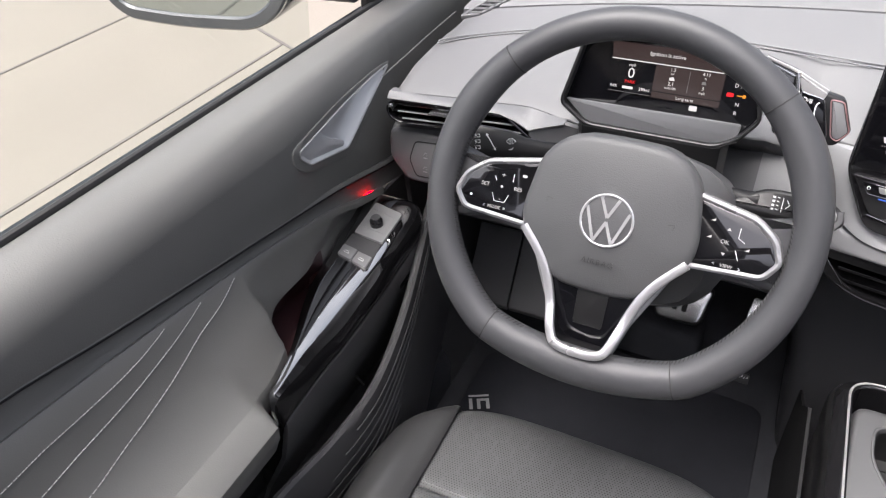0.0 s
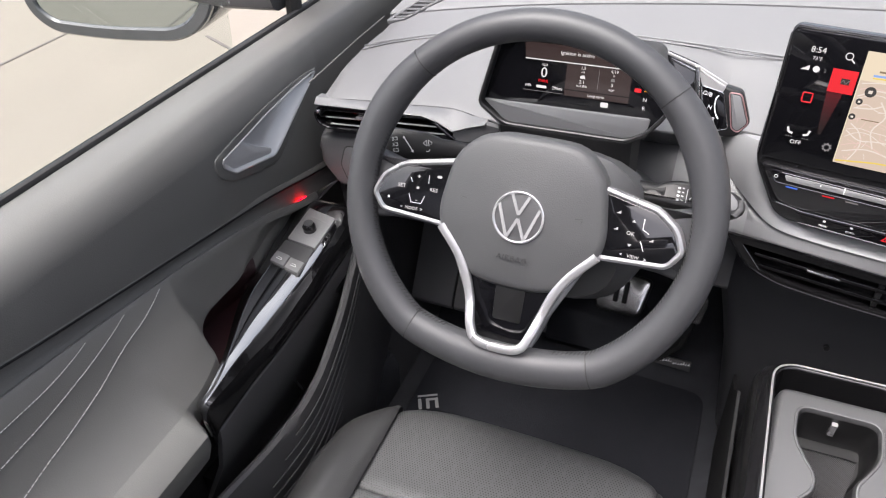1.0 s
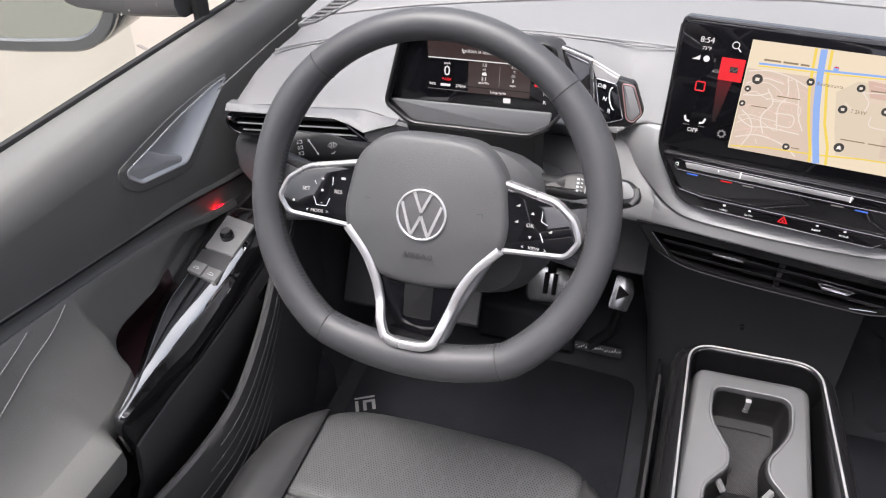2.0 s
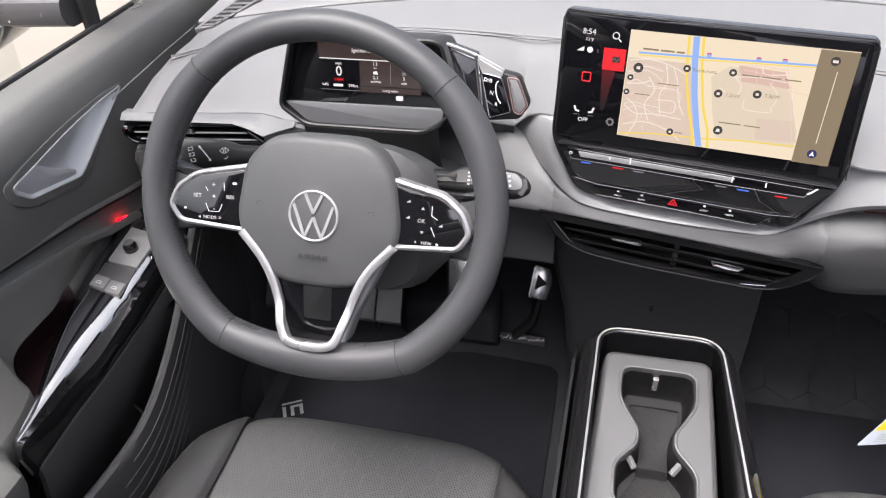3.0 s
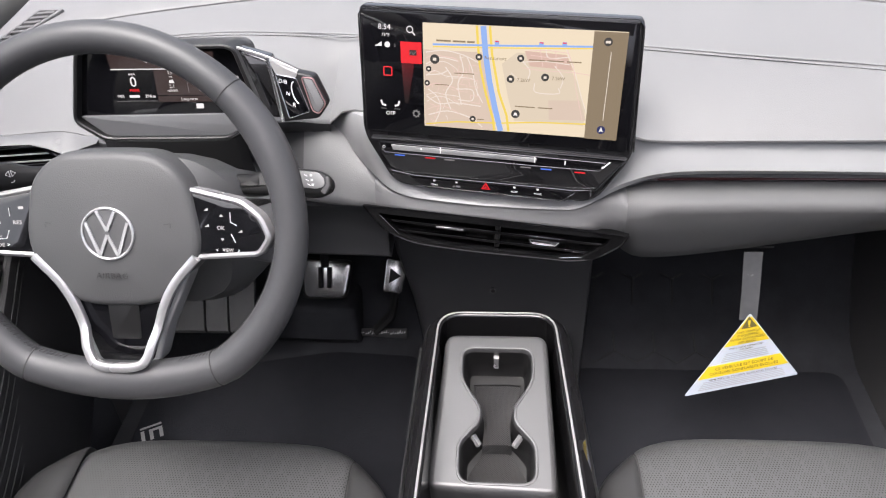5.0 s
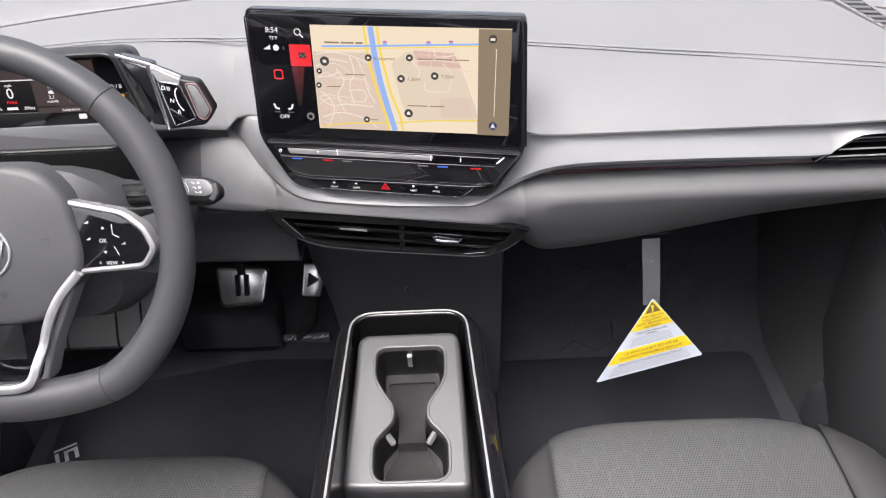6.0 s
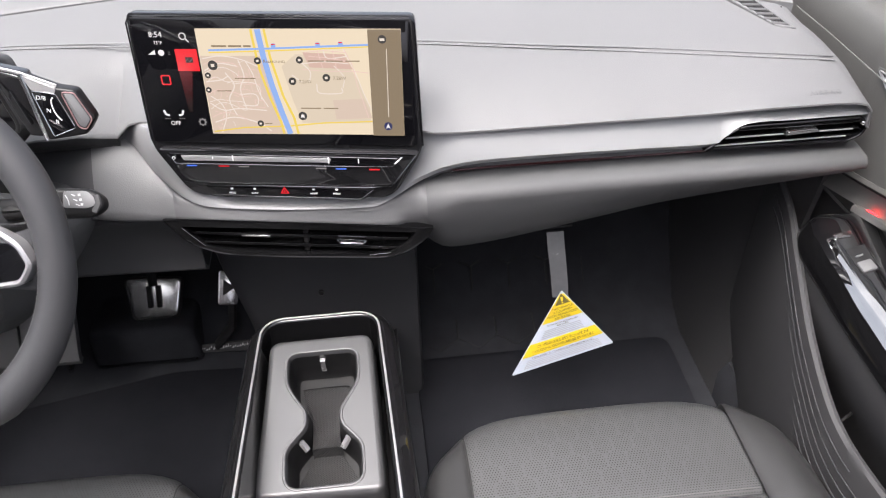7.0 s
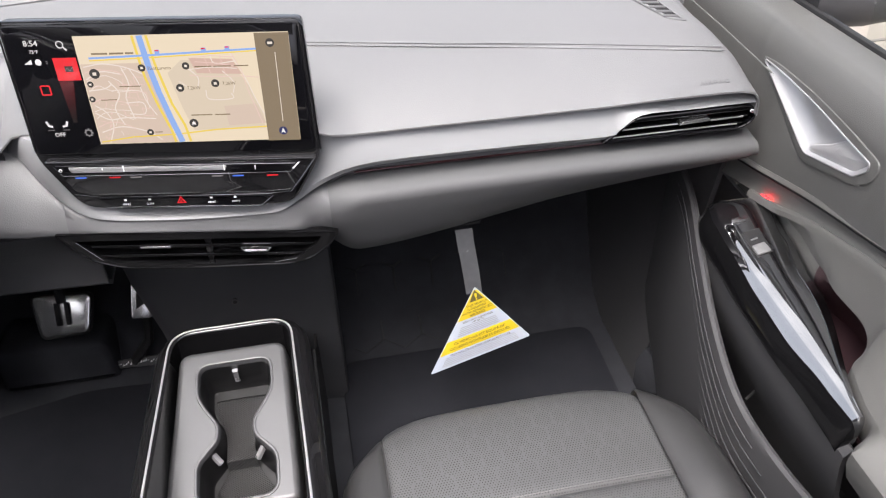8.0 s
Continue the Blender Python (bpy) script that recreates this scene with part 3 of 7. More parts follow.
# silver band, dipping round the foot of the screen
BAND = ((-0.205, 0.552, 0.556, 0.035), (-0.2, 0.572, 0.548, 0.034), (-0.19, 0.584, 0.542, 0.03), (-0.175, 0.596, 0.534, 0.012), (-0.155, 0.602, 0.526, -0.012), (-0.13, 0.603, 0.511, -0.03), (-0.105, 0.603, 0.5025, -0.038),
        (-0.06, 0.603, 0.4995, -0.045), (0.0, 0.603, 0.499, -0.054), (0.075, 0.603, 0.500, -0.062), (0.105, 0.603, 0.505, -0.064), (0.148, 0.603, 0.530, -0.06), (0.188, 0.602, 0.546, -0.057), (0.25, 0.6, 0.5505, -0.056), (0.386, 0.5965, 0.55, -0.056), (0.495, 0.595, 0.548, -0.056), (0.512, 0.595, 0.556, -0.056), (0.537, 0.5948, 0.5775, -0.056), (0.6, 0.594, 0.5785, -0.056), (0.69, 0.593, 0.5785, -0.055))
rows = []
for x, zt, zb, y in BAND:
    h = zt - zb
    d = lerp(x, ((-0.155, 0.0), (-0.115, 0.02), (-0.07, 0.06), (0.06, 0.06), (0.12, 0.04), (0.17, 0.0)))
    r = [(x, y + d + 0.012, zt), (x, y + d + 0.003, zt - 0.001), (x, y + d, zt - min(0.004, h * 0.2)), (x, y + d - 0.004, zb + h * 0.5), (x, y + d * 0.7 - 0.003, zb + min(0.022, h * 0.4)), (x, y + d * 0.12 - 0.0005, zb + min(0.008, h * 0.22)), (x, y + 0.001, zb + min(0.003, h * 0.08)), (x, y + 0.012, zb)]
    # towards the passenger the band leans back, with a narrow facet turned down at its foot
    lean = [(x, y + 0.024, zt + 0.001), (x, y + 0.016, zt - 0.001), (x, y + 0.012, zt - h * 0.12), (x, y + 0.001, zb + h * 0.55), (x, y - 0.0065, zb + h * 0.26), (x, y - 0.0085, zb + h * 0.18), (x, y - 0.003, zb + h * 0.03), (x, y + 0.012, zb)]
    k = lerp(x, ((0.12, 0.0), (0.2, 1.0)))
    rows.append([tuple(a + (b - a) * k for a, b in zip(p, q)) for p, q in zip(r, lean)])
fine = [catmull([r[k] for r in rows], 4) for k in range(8)]
part("silver_band", sheet([[fine[k][i] for k in range(8)] for i in range(len(fine[0]))], 0.004), SILVER, dash, "satin silver trim band")
# the ledge over the driver's vent, widening to a wedge, and the dark facet beside it
rows = []
for x, yl, zb in ((-0.690, -0.063, 0.5940), (-0.64, -0.060, 0.5965), (-0.58, -0.0548, 0.5990), (-0.535, -0.0515, 0.6010), (-0.515, -0.0500, 0.596), (-0.496, -0.0490, 0.5865), (-0.475, -0.0515, 0.595), (-0.453, -0.0575, 0.6025)):
    zt = dash_z(yl) - 0.0015
    rows.append([(x, yl + 0.012, zt - 0.001), (x, yl + 0.0015, zt - 0.0005), (x, yl - 0.0005, zt), (x, -0.0690, min(zb + 0.0008, zt)), (x, -0.0708, zb - 0.001), (x, -0.066, zb - 0.006)])
part("silver_band", sheet(rows, 0.003), FASCIA, dash, "satin silver ledge over the vent")
rows = [[(x, -0.062, zt + 0.001), (x, -0.0672, zt - 0.001), (x, -0.0672, zb + 0.001), (x, -0.058, zb - 0.002)] for x, zt, zb in ((-0.4965, 0.5850, 0.570), (-0.475, 0.5935, 0.5715), (-0.453, 0.6010, 0.574), (-0.436, 0.5985, 0.5765))]
part("vent_side", sheet(rows, 0.003), PANEL, dash, "dark grey facet beside the vent")
# dark line painted along the lip for the shadow under the pad
part("lip_shadow", sweep([(x, -0.0658 + lip_back(x), dash_z(-0.0658 + lip_back(x)) - 0.0028) for x in lin(-0.665, -0.44, 24)], 0.0009, seg=6), BLACKER, dash)
# the pad's edge turned under beside the selector; its shade is put into a black colour
rows = []
for x in lin(-0.30, -0.203, 12):
    yl = -0.0655 + lip_back(x)
    zl = dash_z(max(yl, -0.067 + lip_back(x) * 0.9)) - lip_dip(x) - 0.003
    rows.append([(x, yl + 0.002, zl), (x, yl + 0.006, zl - 0.010), (x, 0.024, 0.560), (x, 0.05, 0.556)])
part("pad_underside", sheet(rows, 0.003), DARK, dash, "underside of the pad's edge, coloured dark for its shade")

# padded roll below the band
ROLLT = ((-0.70, 0.545), (-0.5, 0.55), (-0.24, 0.585), (-0.195, 0.575), (-0.16, 0.542), (-0.11, 0.502), (-0.06, 0.493), (0.08, 0.494), (0.105, 0.501), (0.148, 0.523), (0.19, 0.530), (0.7, 0.530))
ROLLB = ((-0.70, 0.47), (-0.45, 0.46), (-0.19, 0.462), (-0.166, 0.471), (0.0, 0.4735), (0.105, 0.474), (0.135, 0.445), (0.165, 0.422), (0.2, 0.421), (0.278, 0.43), (0.37, 0.447), (0.454, 0.462), (0.60, 0.477), (0.70, 0.487))
ROLLY = ((-0.70, -0.06), (-0.45, -0.045), (-0.22, -0.03), (-0.166, -0.026), (0.0, -0.052), (0.16, -0.084), (0.3, -0.085), (0.70, -0.082))
rows = []
for x in lin(-0.70, 0.70, 140):
    zt, zb, y = curve(x, ROLLT), curve(x, ROLLB), curve(x, ROLLY)
    h = zt - zb
    k = lerp(x, ((-0.40, 0.0), (-0.34, 1.0), (-0.16, 1.0), (-0.112, 0.0)))
    r = [(x, y + 0.06, zt + 0.002), (x, y + 0.036, zt), (x, y + 0.014, zt - h * 0.08), (x, y + 0.002, zt - h * 0.24), (x, y + 0.001, zt - h * 0.34), (x, y + 0.009, zb + h * 0.5), (x, y + 0.033, zb + h * 0.14), (x, y + 0.062, zb - 0.014), (x, y + 0.07, zb - 0.019), (x, y + 0.1, zb - 0.021)]
    # on the passenger's side it hangs almost upright to its lower edge
    upright = [(x, y + 0.06, zt + 0.002), (x, y + 0.03, zt + 0.001), (x, y + 0.009, zt - 0.002), (x, y + 0.002, zt - 0.008), (x, y + 0.0015, zt - 0.016), (x, y + 0.011, zb + h * 0.5), (x, y + 0.021, zb + h * 0.24), (x, y + 0.029, zb + 0.007), (x, y + 0.037, zb + 0.001), (x, y + 0.1, zb - 0.019)]
    kp = lerp(x, ((0.14, 0.0), (0.2, 1.0)))
    r = [tuple(a + (b - a) * kp for a, b in zip(p, q)) for p, q in zip(r, upright)]
    # under the screen it slopes from the band's lip to the upper edge of the vent
    zl = curve(x, ((-0.175, 0.534), (-0.155, 0.526), (-0.13, 0.511), (-0.105, 0.5025), (-0.06, 0.4995), (0.0, 0.499), (0.075, 0.500), (0.105, 0.505), (0.148, 0.528), (0.188, 0.538)))
    yl = curve(x, ((-0.175, 0.0), (-0.155, -0.012), (-0.13, -0.03), (-0.105, -0.038), (-0.06, -0.045), (0.0, -0.054), (0.075, -0.062), (0.105, -0.064), (0.148, -0.06), (0.188, -0.06)))
    yv, zv = -0.0562 - 0.133 * x, 0.4848 - 0.041 * x
    brow = [(x, yl + 0.03, zl + 0.003), (x, yl + 0.012, zl + 0.001)] + [(x, yl + 0.004 + (yv - yl - 0.004) * f, zl + (zv - zl) * f) for f in (0.0, 0.2, 0.4, 0.6, 0.8, 0.97)] + [(x, yv + 0.004, zv - 0.003), (x, yv + 0.03, zv - 0.010)]
    kb = lerp(x, ((-0.17, 0.0), (-0.15, 1.0), (0.11, 1.0), (0.185, 0.0)))
    r = [tuple(a + (b - a) * kb for a, b in zip(p, q)) for p, q in zip(r, brow)]
    # beside the column the pad is one slope, coloured lighter for the light on it, from under the lip and the band's
    # foot down to a crisp lower edge
    yt_ = curve(x, ((-0.36, 0.020), (-0.215, 0.021), (-0.19, 0.017), (-0.172, 0.006), (-0.15, -0.014), (-0.13, -0.030)))
    zt_ = curve(x, ((-0.36, 0.568), (-0.215, 0.562), (-0.19, 0.550), (-0.172, 0.534), (-0.15, 0.520), (-0.13, 0.506)))
    zb_ = curve(x, ((-0.36, 0.512), (-0.30, 0.505), (-0.239, 0.496), (-0.203, 0.490), (-0.165, 0.487), (-0.13, 0.486)))
    yb_ = curve(x, ((-0.36, -0.030), (-0.165, -0.031), (-0.13, -0.036)))
    slope = [(x, yt_ + 0.012, zt_ + 0.010)] + [(x, yt_ + (yb_ - yt_) * f - 0.012 * f * (1 - f), zt_ + (zb_ - zt_) * f + 0.010 * f * (1 - f)) for f in (0.0, 0.16, 0.33, 0.5, 0.68, 0.86, 1.0)]
    slope += [(x, yb_ + 0.004, zb_ - 0.005), (x, yb_ + 0.020, zb_ - 0.012)]
    r = [tuple(a + (b - a) * k for a, b in zip(p, q)) for p, q in zip(r, slope)]
    rows.append(r)
# one soft pad cut by tone: DASH and BROW imitate stronger light on its middle
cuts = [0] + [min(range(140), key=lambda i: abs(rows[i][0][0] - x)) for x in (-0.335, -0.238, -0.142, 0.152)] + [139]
for i, (mat, lab) in enumerate(((ROLL, ""), (DARK, "black pad under the column"), (DASH, "smooth grey pad beside the column, lightened for the light on it"), (BROW, "narrow grey pad under the screen, lightened for the light on it"), (ROLL, ""))):
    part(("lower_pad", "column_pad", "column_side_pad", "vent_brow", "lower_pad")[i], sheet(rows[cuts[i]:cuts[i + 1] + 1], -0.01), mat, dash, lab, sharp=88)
part("knee_panel", sheet([[(x, -0.012, 0.480), (x, 0.004, 0.462), (x, 0.020, 0.43), (x, 0.026, 0.41), (x, 0.024, 0.372 - 0.03 * max(0.0, x + 0.3)), (x, 0.034, 0.362 - 0.03 * max(0.0, x + 0.3)), (x, 0.3, 0.37)] for x in lin(-0.66, -0.145, 14)], 0.006), PANEL, dash, "dark grey knee panel under the steering column")
# underside of the dashboard
rows = []
for x in lin(-0.70, 0.70, 50):
    zb, y = curve(x, ROLLB), curve(x, ROLLY)
    rows.append([(x, y + 0.095, zb - 0.020), (x, y + 0.13, zb - 0.022), (x, 0.28, zb - 0.03), (x, 0.47, zb - 0.03)])
part("underside", sheet(rows, 0.008), DARK, dash)
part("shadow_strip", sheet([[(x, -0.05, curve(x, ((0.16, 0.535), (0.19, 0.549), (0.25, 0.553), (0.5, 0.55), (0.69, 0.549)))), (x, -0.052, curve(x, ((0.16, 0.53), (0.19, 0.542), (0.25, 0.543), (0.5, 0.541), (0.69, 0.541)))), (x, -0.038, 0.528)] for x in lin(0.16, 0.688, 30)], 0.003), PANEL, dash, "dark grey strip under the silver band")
part("ambient_strip", sweep([(x, -0.0505, curve(x, ((0.19, 0.5385), (0.25, 0.5395), (0.685, 0.5375)))) for x in lin(0.19, 0.685, 24)], 0.0009, seg=6), AMBIENTDIM, dash, "thin red ambient light strip")
letters("AIRBAG", basis((0.633, -0.050, dash_z(-0.050) + 0.0008), (1, 0.0, 0), (0, 1, 0.3)), 0.0095, surface("embossed_mark", (0.115, 0.116, 0.119), 0.5), dash, depth=0.0002, spacing=1.25)
# glove box slot
part("glove_box_slot", box(0.27, 0.345, -0.05, -0.03, 0.437, 0.4405, 0.001), BLACKER, dash)

# panel with the lamp switches below the driver's vent
pan = thing("light_switch_panel", "dark grey light-switch panel with a black edge under the vent", "switch panel")
mm = basis((-0.655, -0.062, 0.505), (1, 0, 0), (0, 0.15, 1))
part("surround", prism(rounded([(-0.045, 0.036), (-0.045, -0.005), (-0.018, -0.035), (0.06, -0.035), (0.06, 0.04)], 0.008), mm, 0.03, 0.006, 3), PANEL, pan)
part("glass_face", prism(rounded([(-0.004, 0.024), (-0.012, -0.002), (-0.002, -0.024), (0.05, -0.022), (0.05, 0.028)], 0.006), mm @ Matrix.Translation((0, 0, 0.002)), 0.004, 0.001), PANEL, pan)
part("face_edge", frame_ring(rounded([(-0.0055, 0.0255), (-0.0136, -0.002), (-0.003, -0.0256), (0.0516, -0.0236), (0.0516, 0.0296)], 0.006), rounded([(-0.004, 0.024), (-0.012, -0.002), (-0.002, -0.024), (0.05, -0.022), (0.05, 0.028)], 0.006), mm @ Matrix.Translation((0, 0, 0.0014)), 0.003, 0.0003), BLACKER, pan)
for dx, dz in ((0.012, 0.010), (0.012, -0.010), (0.034, 0.012), (0.034, -0.008)):
    part("symbol", stroke([(dx - 0.003, dz - 0.002), (dx - 0.001, dz + 0.002), (dx + 0.002, dz + 0.001)], 0.0007, mm, 0.0026), GREYTHREAD, pan)
    part("symbol", stroke([(dx + 0.001, dz - 0.002), (dx + 0.003, dz - 0.001)], 0.0006, mm, 0.0026), GREYTHREAD, pan)
    part("symbol", flat(rect(dx - 0.003, dz - 0.0062, dx + 0.003, dz - 0.0048), mm, 0.0026), GREYTHREAD, pan)


# ---- air vents ----
def side_vent(s):
    v = thing("air_vent", "gloss black dashboard end air vent with chrome-edged slats", "air vent", group="side air vents")
    mm = basis((0, -0.066, 0), (1, 0, 0), (0, 0.0, 1))
    out = [(0.491, 0.545), (0.530, 0.5765), (0.684, 0.5775), (0.696, 0.564), (0.690, 0.549), (0.674, 0.543)]
    fl = Matrix.Diagonal((s, 1, 1, 1))
    o = rounded(out, [0.004, 0.01, 0.006, 0.008, 0.008, 0.004], 3)
    i = inset(o, 0.0035)

    # the driver's vent sits higher and rises towards the column
    lift = Matrix(((1, 0, 0, 0), (0, 1, 0, 0.002), (0.07, 0, 1, 0.0625), (0, 0, 0, 1))) if s < 0 else Matrix.Translation((0, 0.009, 0))

    def put(name, bm, mat, lab=""):
        bm.transform(lift @ fl)
        return part(name, bm, mat, v, lab)

    put("bezel", frame_ring(o, i, mm @ Matrix.Translation((0, 0, 0.006)), 0.03, 0.001), GLASSBLACK)
    put("duct", prism(i, mm @ Matrix.Translation((0, 0, -0.022)), 0.01), BLACKER)
    for z0, x0, x1, mat in ((0.5695, 0.526, 0.684, VENTGLOSS), (0.5600, 0.513, 0.686, VENTGLOSS), (0.5505, 0.501, 0.68, VENTGLOSS)):
        put("slat", box(x0, x1, -0.068, -0.048, z0 - 0.0016, z0 + 0.0016, 0.0007), mat)
        put("slat_trim", box(x0 + 0.004, x1 - 0.008, -0.0692, -0.0672, z0 - (0.0008 if z0 < 0.565 else 0.0004), z0 + (0.0008 if z0 < 0.565 else 0.0004), 0.0003), EDGE if z0 < 0.565 else GUN, "chrome slat edge")
    put("slider", prism(rounded([(0.588, 0.5605), (0.632, 0.5625), (0.627, 0.5680), (0.592, 0.566)], 0.002), mm @ Matrix.Translation((0, 0, 0.009)), 0.01, 0.001), CHROME, "chrome slider tab")
    bm = bmesh.new()
    bmesh.ops.create_icosphere(bm, subdivisions=2, radius=0.0042)
    bm.transform(Matrix.Translation((0.688, -0.069, 0.5680)))
    put("knob", bm, CHROME)
    return v


side_vent(1)
side_vent(-1)

cv = thing("centre_air_vent", "wide gloss black centre air vent with two chrome slider tabs", "air vent")
cm = basis((-0.0008, -0.055, 0.4815), (0.3263, -0.0434, -0.0133), (0, 0.05, 1))
vo = rounded([(-0.1645, 0.0005), (-0.130, 0.003), (0.02, 0.0035), (0.165, 0.0005), (0.158, -0.0155), (0.131, -0.0395), (0.105, -0.0475), (-0.03, -0.0515), (-0.10, -0.0495), (-0.137, -0.035)], [0.002, 0.03, 0.05, 0.002, 0.012, 0.015, 0.02, 0.05, 0.02, 0.015], 4)
vi = rounded([(-0.144, -0.0085), (0.144, -0.0065), (0.138, -0.0175), (0.114, -0.0385), (0.088, -0.0435), (-0.03, -0.0465), (-0.094, -0.0435), (-0.117, -0.0375)], [0.002, 0.002, 0.008, 0.01, 0.02, 0.05, 0.02, 0.012], 4)
part("bezel", holed(vo, vi, cm, 0.05, 0.02), VENTGLOSS, cv)
part("bezel_edge", ringed(vo, cm, [(0.0, -0.001), (0.0003, 0.0006), (0.0012, 0.0009), (0.0022, 0.0002)]), VENTGLOSS, cv)
part("duct", prism(inset(vi, -0.002), cm @ Matrix.Translation((0, 0, -0.019)), 0.01), VENTGLOSS, cv)
for v0, x0, x1 in ((-0.0175, -0.128, 0.134), (-0.0315, -0.119, 0.122)):
    part("slat", box(x0, x1, v0 - 0.0042, v0 - 0.0004, -0.016, -0.0035, 0.0008, cm), VENTGLOSS, cv)
    part("slat_trim", box(x0, x1, v0 - 0.0006, v0 + 0.0006, -0.0060, -0.0028, 0.0003, cm), GUN, cv)
part("slider", box(-0.0695, -0.034, -0.0185, -0.0155, -0.004, 0.0035, 0.001, cm), CHROME, cv, "chrome slider tab")
part("slider", prism(rounded([(0.0475, -0.0175), (0.0515, -0.0235), (0.0785, -0.0240), (0.0835, -0.0180)], 0.002), cm @ Matrix.Translation((0, 0, 0.004)), 0.008, 0.001), GUN, cv, "dark chrome slider tab")
part("slider_lip", sweep([cm @ Vector(p) for p in ((0.0475, -0.0178, 0.0042), (0.0515, -0.0234, 0.0042), (0.0785, -0.0239, 0.0042), (0.0835, -0.0182, 0.0042))], 0.0009, seg=6), CHROME, cv)
part("centre_bar", box(0.004, 0.010, -0.044, -0.008, -0.016, -0.007, 0.001, cm), VENTBLACK, cv)
for a_, b_ in (((-0.1425, -0.0105), (-0.1175, -0.0372)), ((0.086, -0.0438), (0.1125, -0.0390))):
    part("edge_trim", sweep([cm @ Vector((*p, -0.0005)) for p in (a_, b_)], 0.0008, seg=6), CHROME, cv)


def defrost(s):
    v = thing("defrost_vent", "dark slotted side-window vent set in the dashboard top", "air vent", group="side-window vents")
    y0 = 0.098 if s > 0 else 0.138
    mm = basis((0.615 if s > 0 else -0.635, y0, dash_z(y0) + 0.0015), (1, 0, 0), (0, 1, 0.2))
    tri_ = [(-0.040, 0.055), (-0.002, 0.055), (0.032, -0.037), (0.006, -0.028)]
    if s < 0:
        tri_ = [(-a, b) for a, b in reversed(tri_)]
    o = rounded(tri_, 0.006, 4)
    i = inset(o, 0.0045)
    part("frame", frame_ring(o, i, mm @ Matrix.Translation((0, 0, 0.0012)), 0.006, 0.0008), DASH, v)
    part("slot", prism(i, mm @ Matrix.Translation((0, 0, 0.0004)), 0.003), BLACKER, v)
    for k in lin(0.06, 0.9, 7):
        y = 0.050 - 0.080 * k
        xa = lin(-0.036, 0.004, 101)[int(k * 100)] + 0.003
        xb = lin(-0.004, 0.027, 101)[int(k * 100)] - 0.003
        pts = [(xa, y - 0.003), (xb, y - 0.006), (xb, y - 0.001), (xa, y + 0.0025)]
        if s < 0:
            pts = [(-p, q) for p, q in reversed(pts)]
        part("slat", prism(pts, mm @ Matrix.Translation((0, 0, 0.002)), 0.0015, 0.0006), ROLL, v)


defrost(1)
defrost(-1)


# ---- infotainment screen ----
scr = thing("infotainment_screen", "large tilted touchscreen showing a lit road map and menu column", "screen")
SM = basis((-0.147, 0.001, 0.7305), (0.9874, -0.158, 0), (0.024, 0.1494, 0.9885))
hexo = rounded([(0.001, 0.0), (0.303, -0.002), (0.309, -0.150), (0.272, -0.212), (0.034, -0.211), (-0.003, -0.147)], [0.008, 0.008, 0.016, 0.02, 0.02, 0.016], 5)
part("housing", prism(hexo, SM, 0.012, 0.003, 3), PIANO, scr)
gl = rounded([(0.005, -0.004), (0.2985, -0.006), (0.3035, -0.145), (0.0025, -0.1425)], 0.006, 4)
face = part("glass", prism(gl, SM @ Matrix.Translation((0, 0, 0.0018)), 0.003, 0.0008), GLASSBLACK, scr)
part("edge_trim", sweep([SM @ Vector((x, y, 0.0005)) for x, y in [(0.0, -0.14), (0.0008, -0.01), (0.006, -0.0008), (0.297, -0.0025), (0.303, -0.01), (0.3085, -0.145)]], 0.0009, seg=6), GUN, scr)
G = SM @ Matrix.Translation((0, 0, 0.002))


def show(name, pts, mat, z=0.0):
    return part(name, flat([(x / 1000, -y / 1000) for x, y in pts], G, 0.0003 + z), mat, face)


def way(name, pts, w, mat, z=0.0):
    return part(name, stroke([(x / 1000, -y / 1000) for x, y in pts], w / 1000, G, 0.0003 + z), mat, face)


def say(text, x, y, size, mat, align="CENTER", z=0.0):
    return letters(text, G @ Matrix.Translation((x / 1000, -y / 1000, 0.0004 + z)), size / 1000, mat, face, 0.0001, align)


show("map_area", rect(73, 131.5, 288.5, 15.5), E_SAND)
show("map_block", [(74, 131), (74, 44), (138, 44), (150, 100), (156, 131)], E_TAN, 0.0002)
show("map_block", [(160, 55), (176, 42), (226, 44), (242, 72), (252, 100), (252, 118), (176, 118), (168, 92)], glow("map_pale_tan", (0.86, 0.73, 0.54), 0.88), 0.0002)
show("map_block", [(212, 92), (246, 90), (254, 112), (214, 114)], E_TAN, 0.00025)
show("map_strip", rect(254, 132, 288.5, 16), E_STRIP, 0.0012)
show("map_pink_area", [(184, 40), (228, 42), (236, 58), (190, 56)], E_PINK, 0.00023)
way("map_road", [(84, 38), (150, 36), (200, 34), (254, 32)], 2.0, E_BLUE, 0.0005)
way("map_road", [(84, 40.5), (150, 38.5), (254, 34)], 1.2, E_YELLOW, 0.0004)
way("map_highway", [(132, 16), (134, 40), (136, 58), (143, 88), (152, 118), (154, 131)], 2.6, E_YELLOW, 0.0004)
way("map_highway", [(146, 16), (149, 45), (158, 88), (167, 112), (170, 131)], 2.6, E_YELLOW, 0.0004)
way("map_highway", [(75, 129), (110, 124), (160, 122), (200, 118), (254, 116)], 1.5, E_YELLOW, 0.0004)
way("map_river", [(139, 16), (142, 45), (147, 75), (154, 105), (161, 131)], 6.2, E_BLUE, 0.0006)
random.seed(5)
E_LANE = glow("map_lane", (0.96, 0.68, 0.58), 0.9)
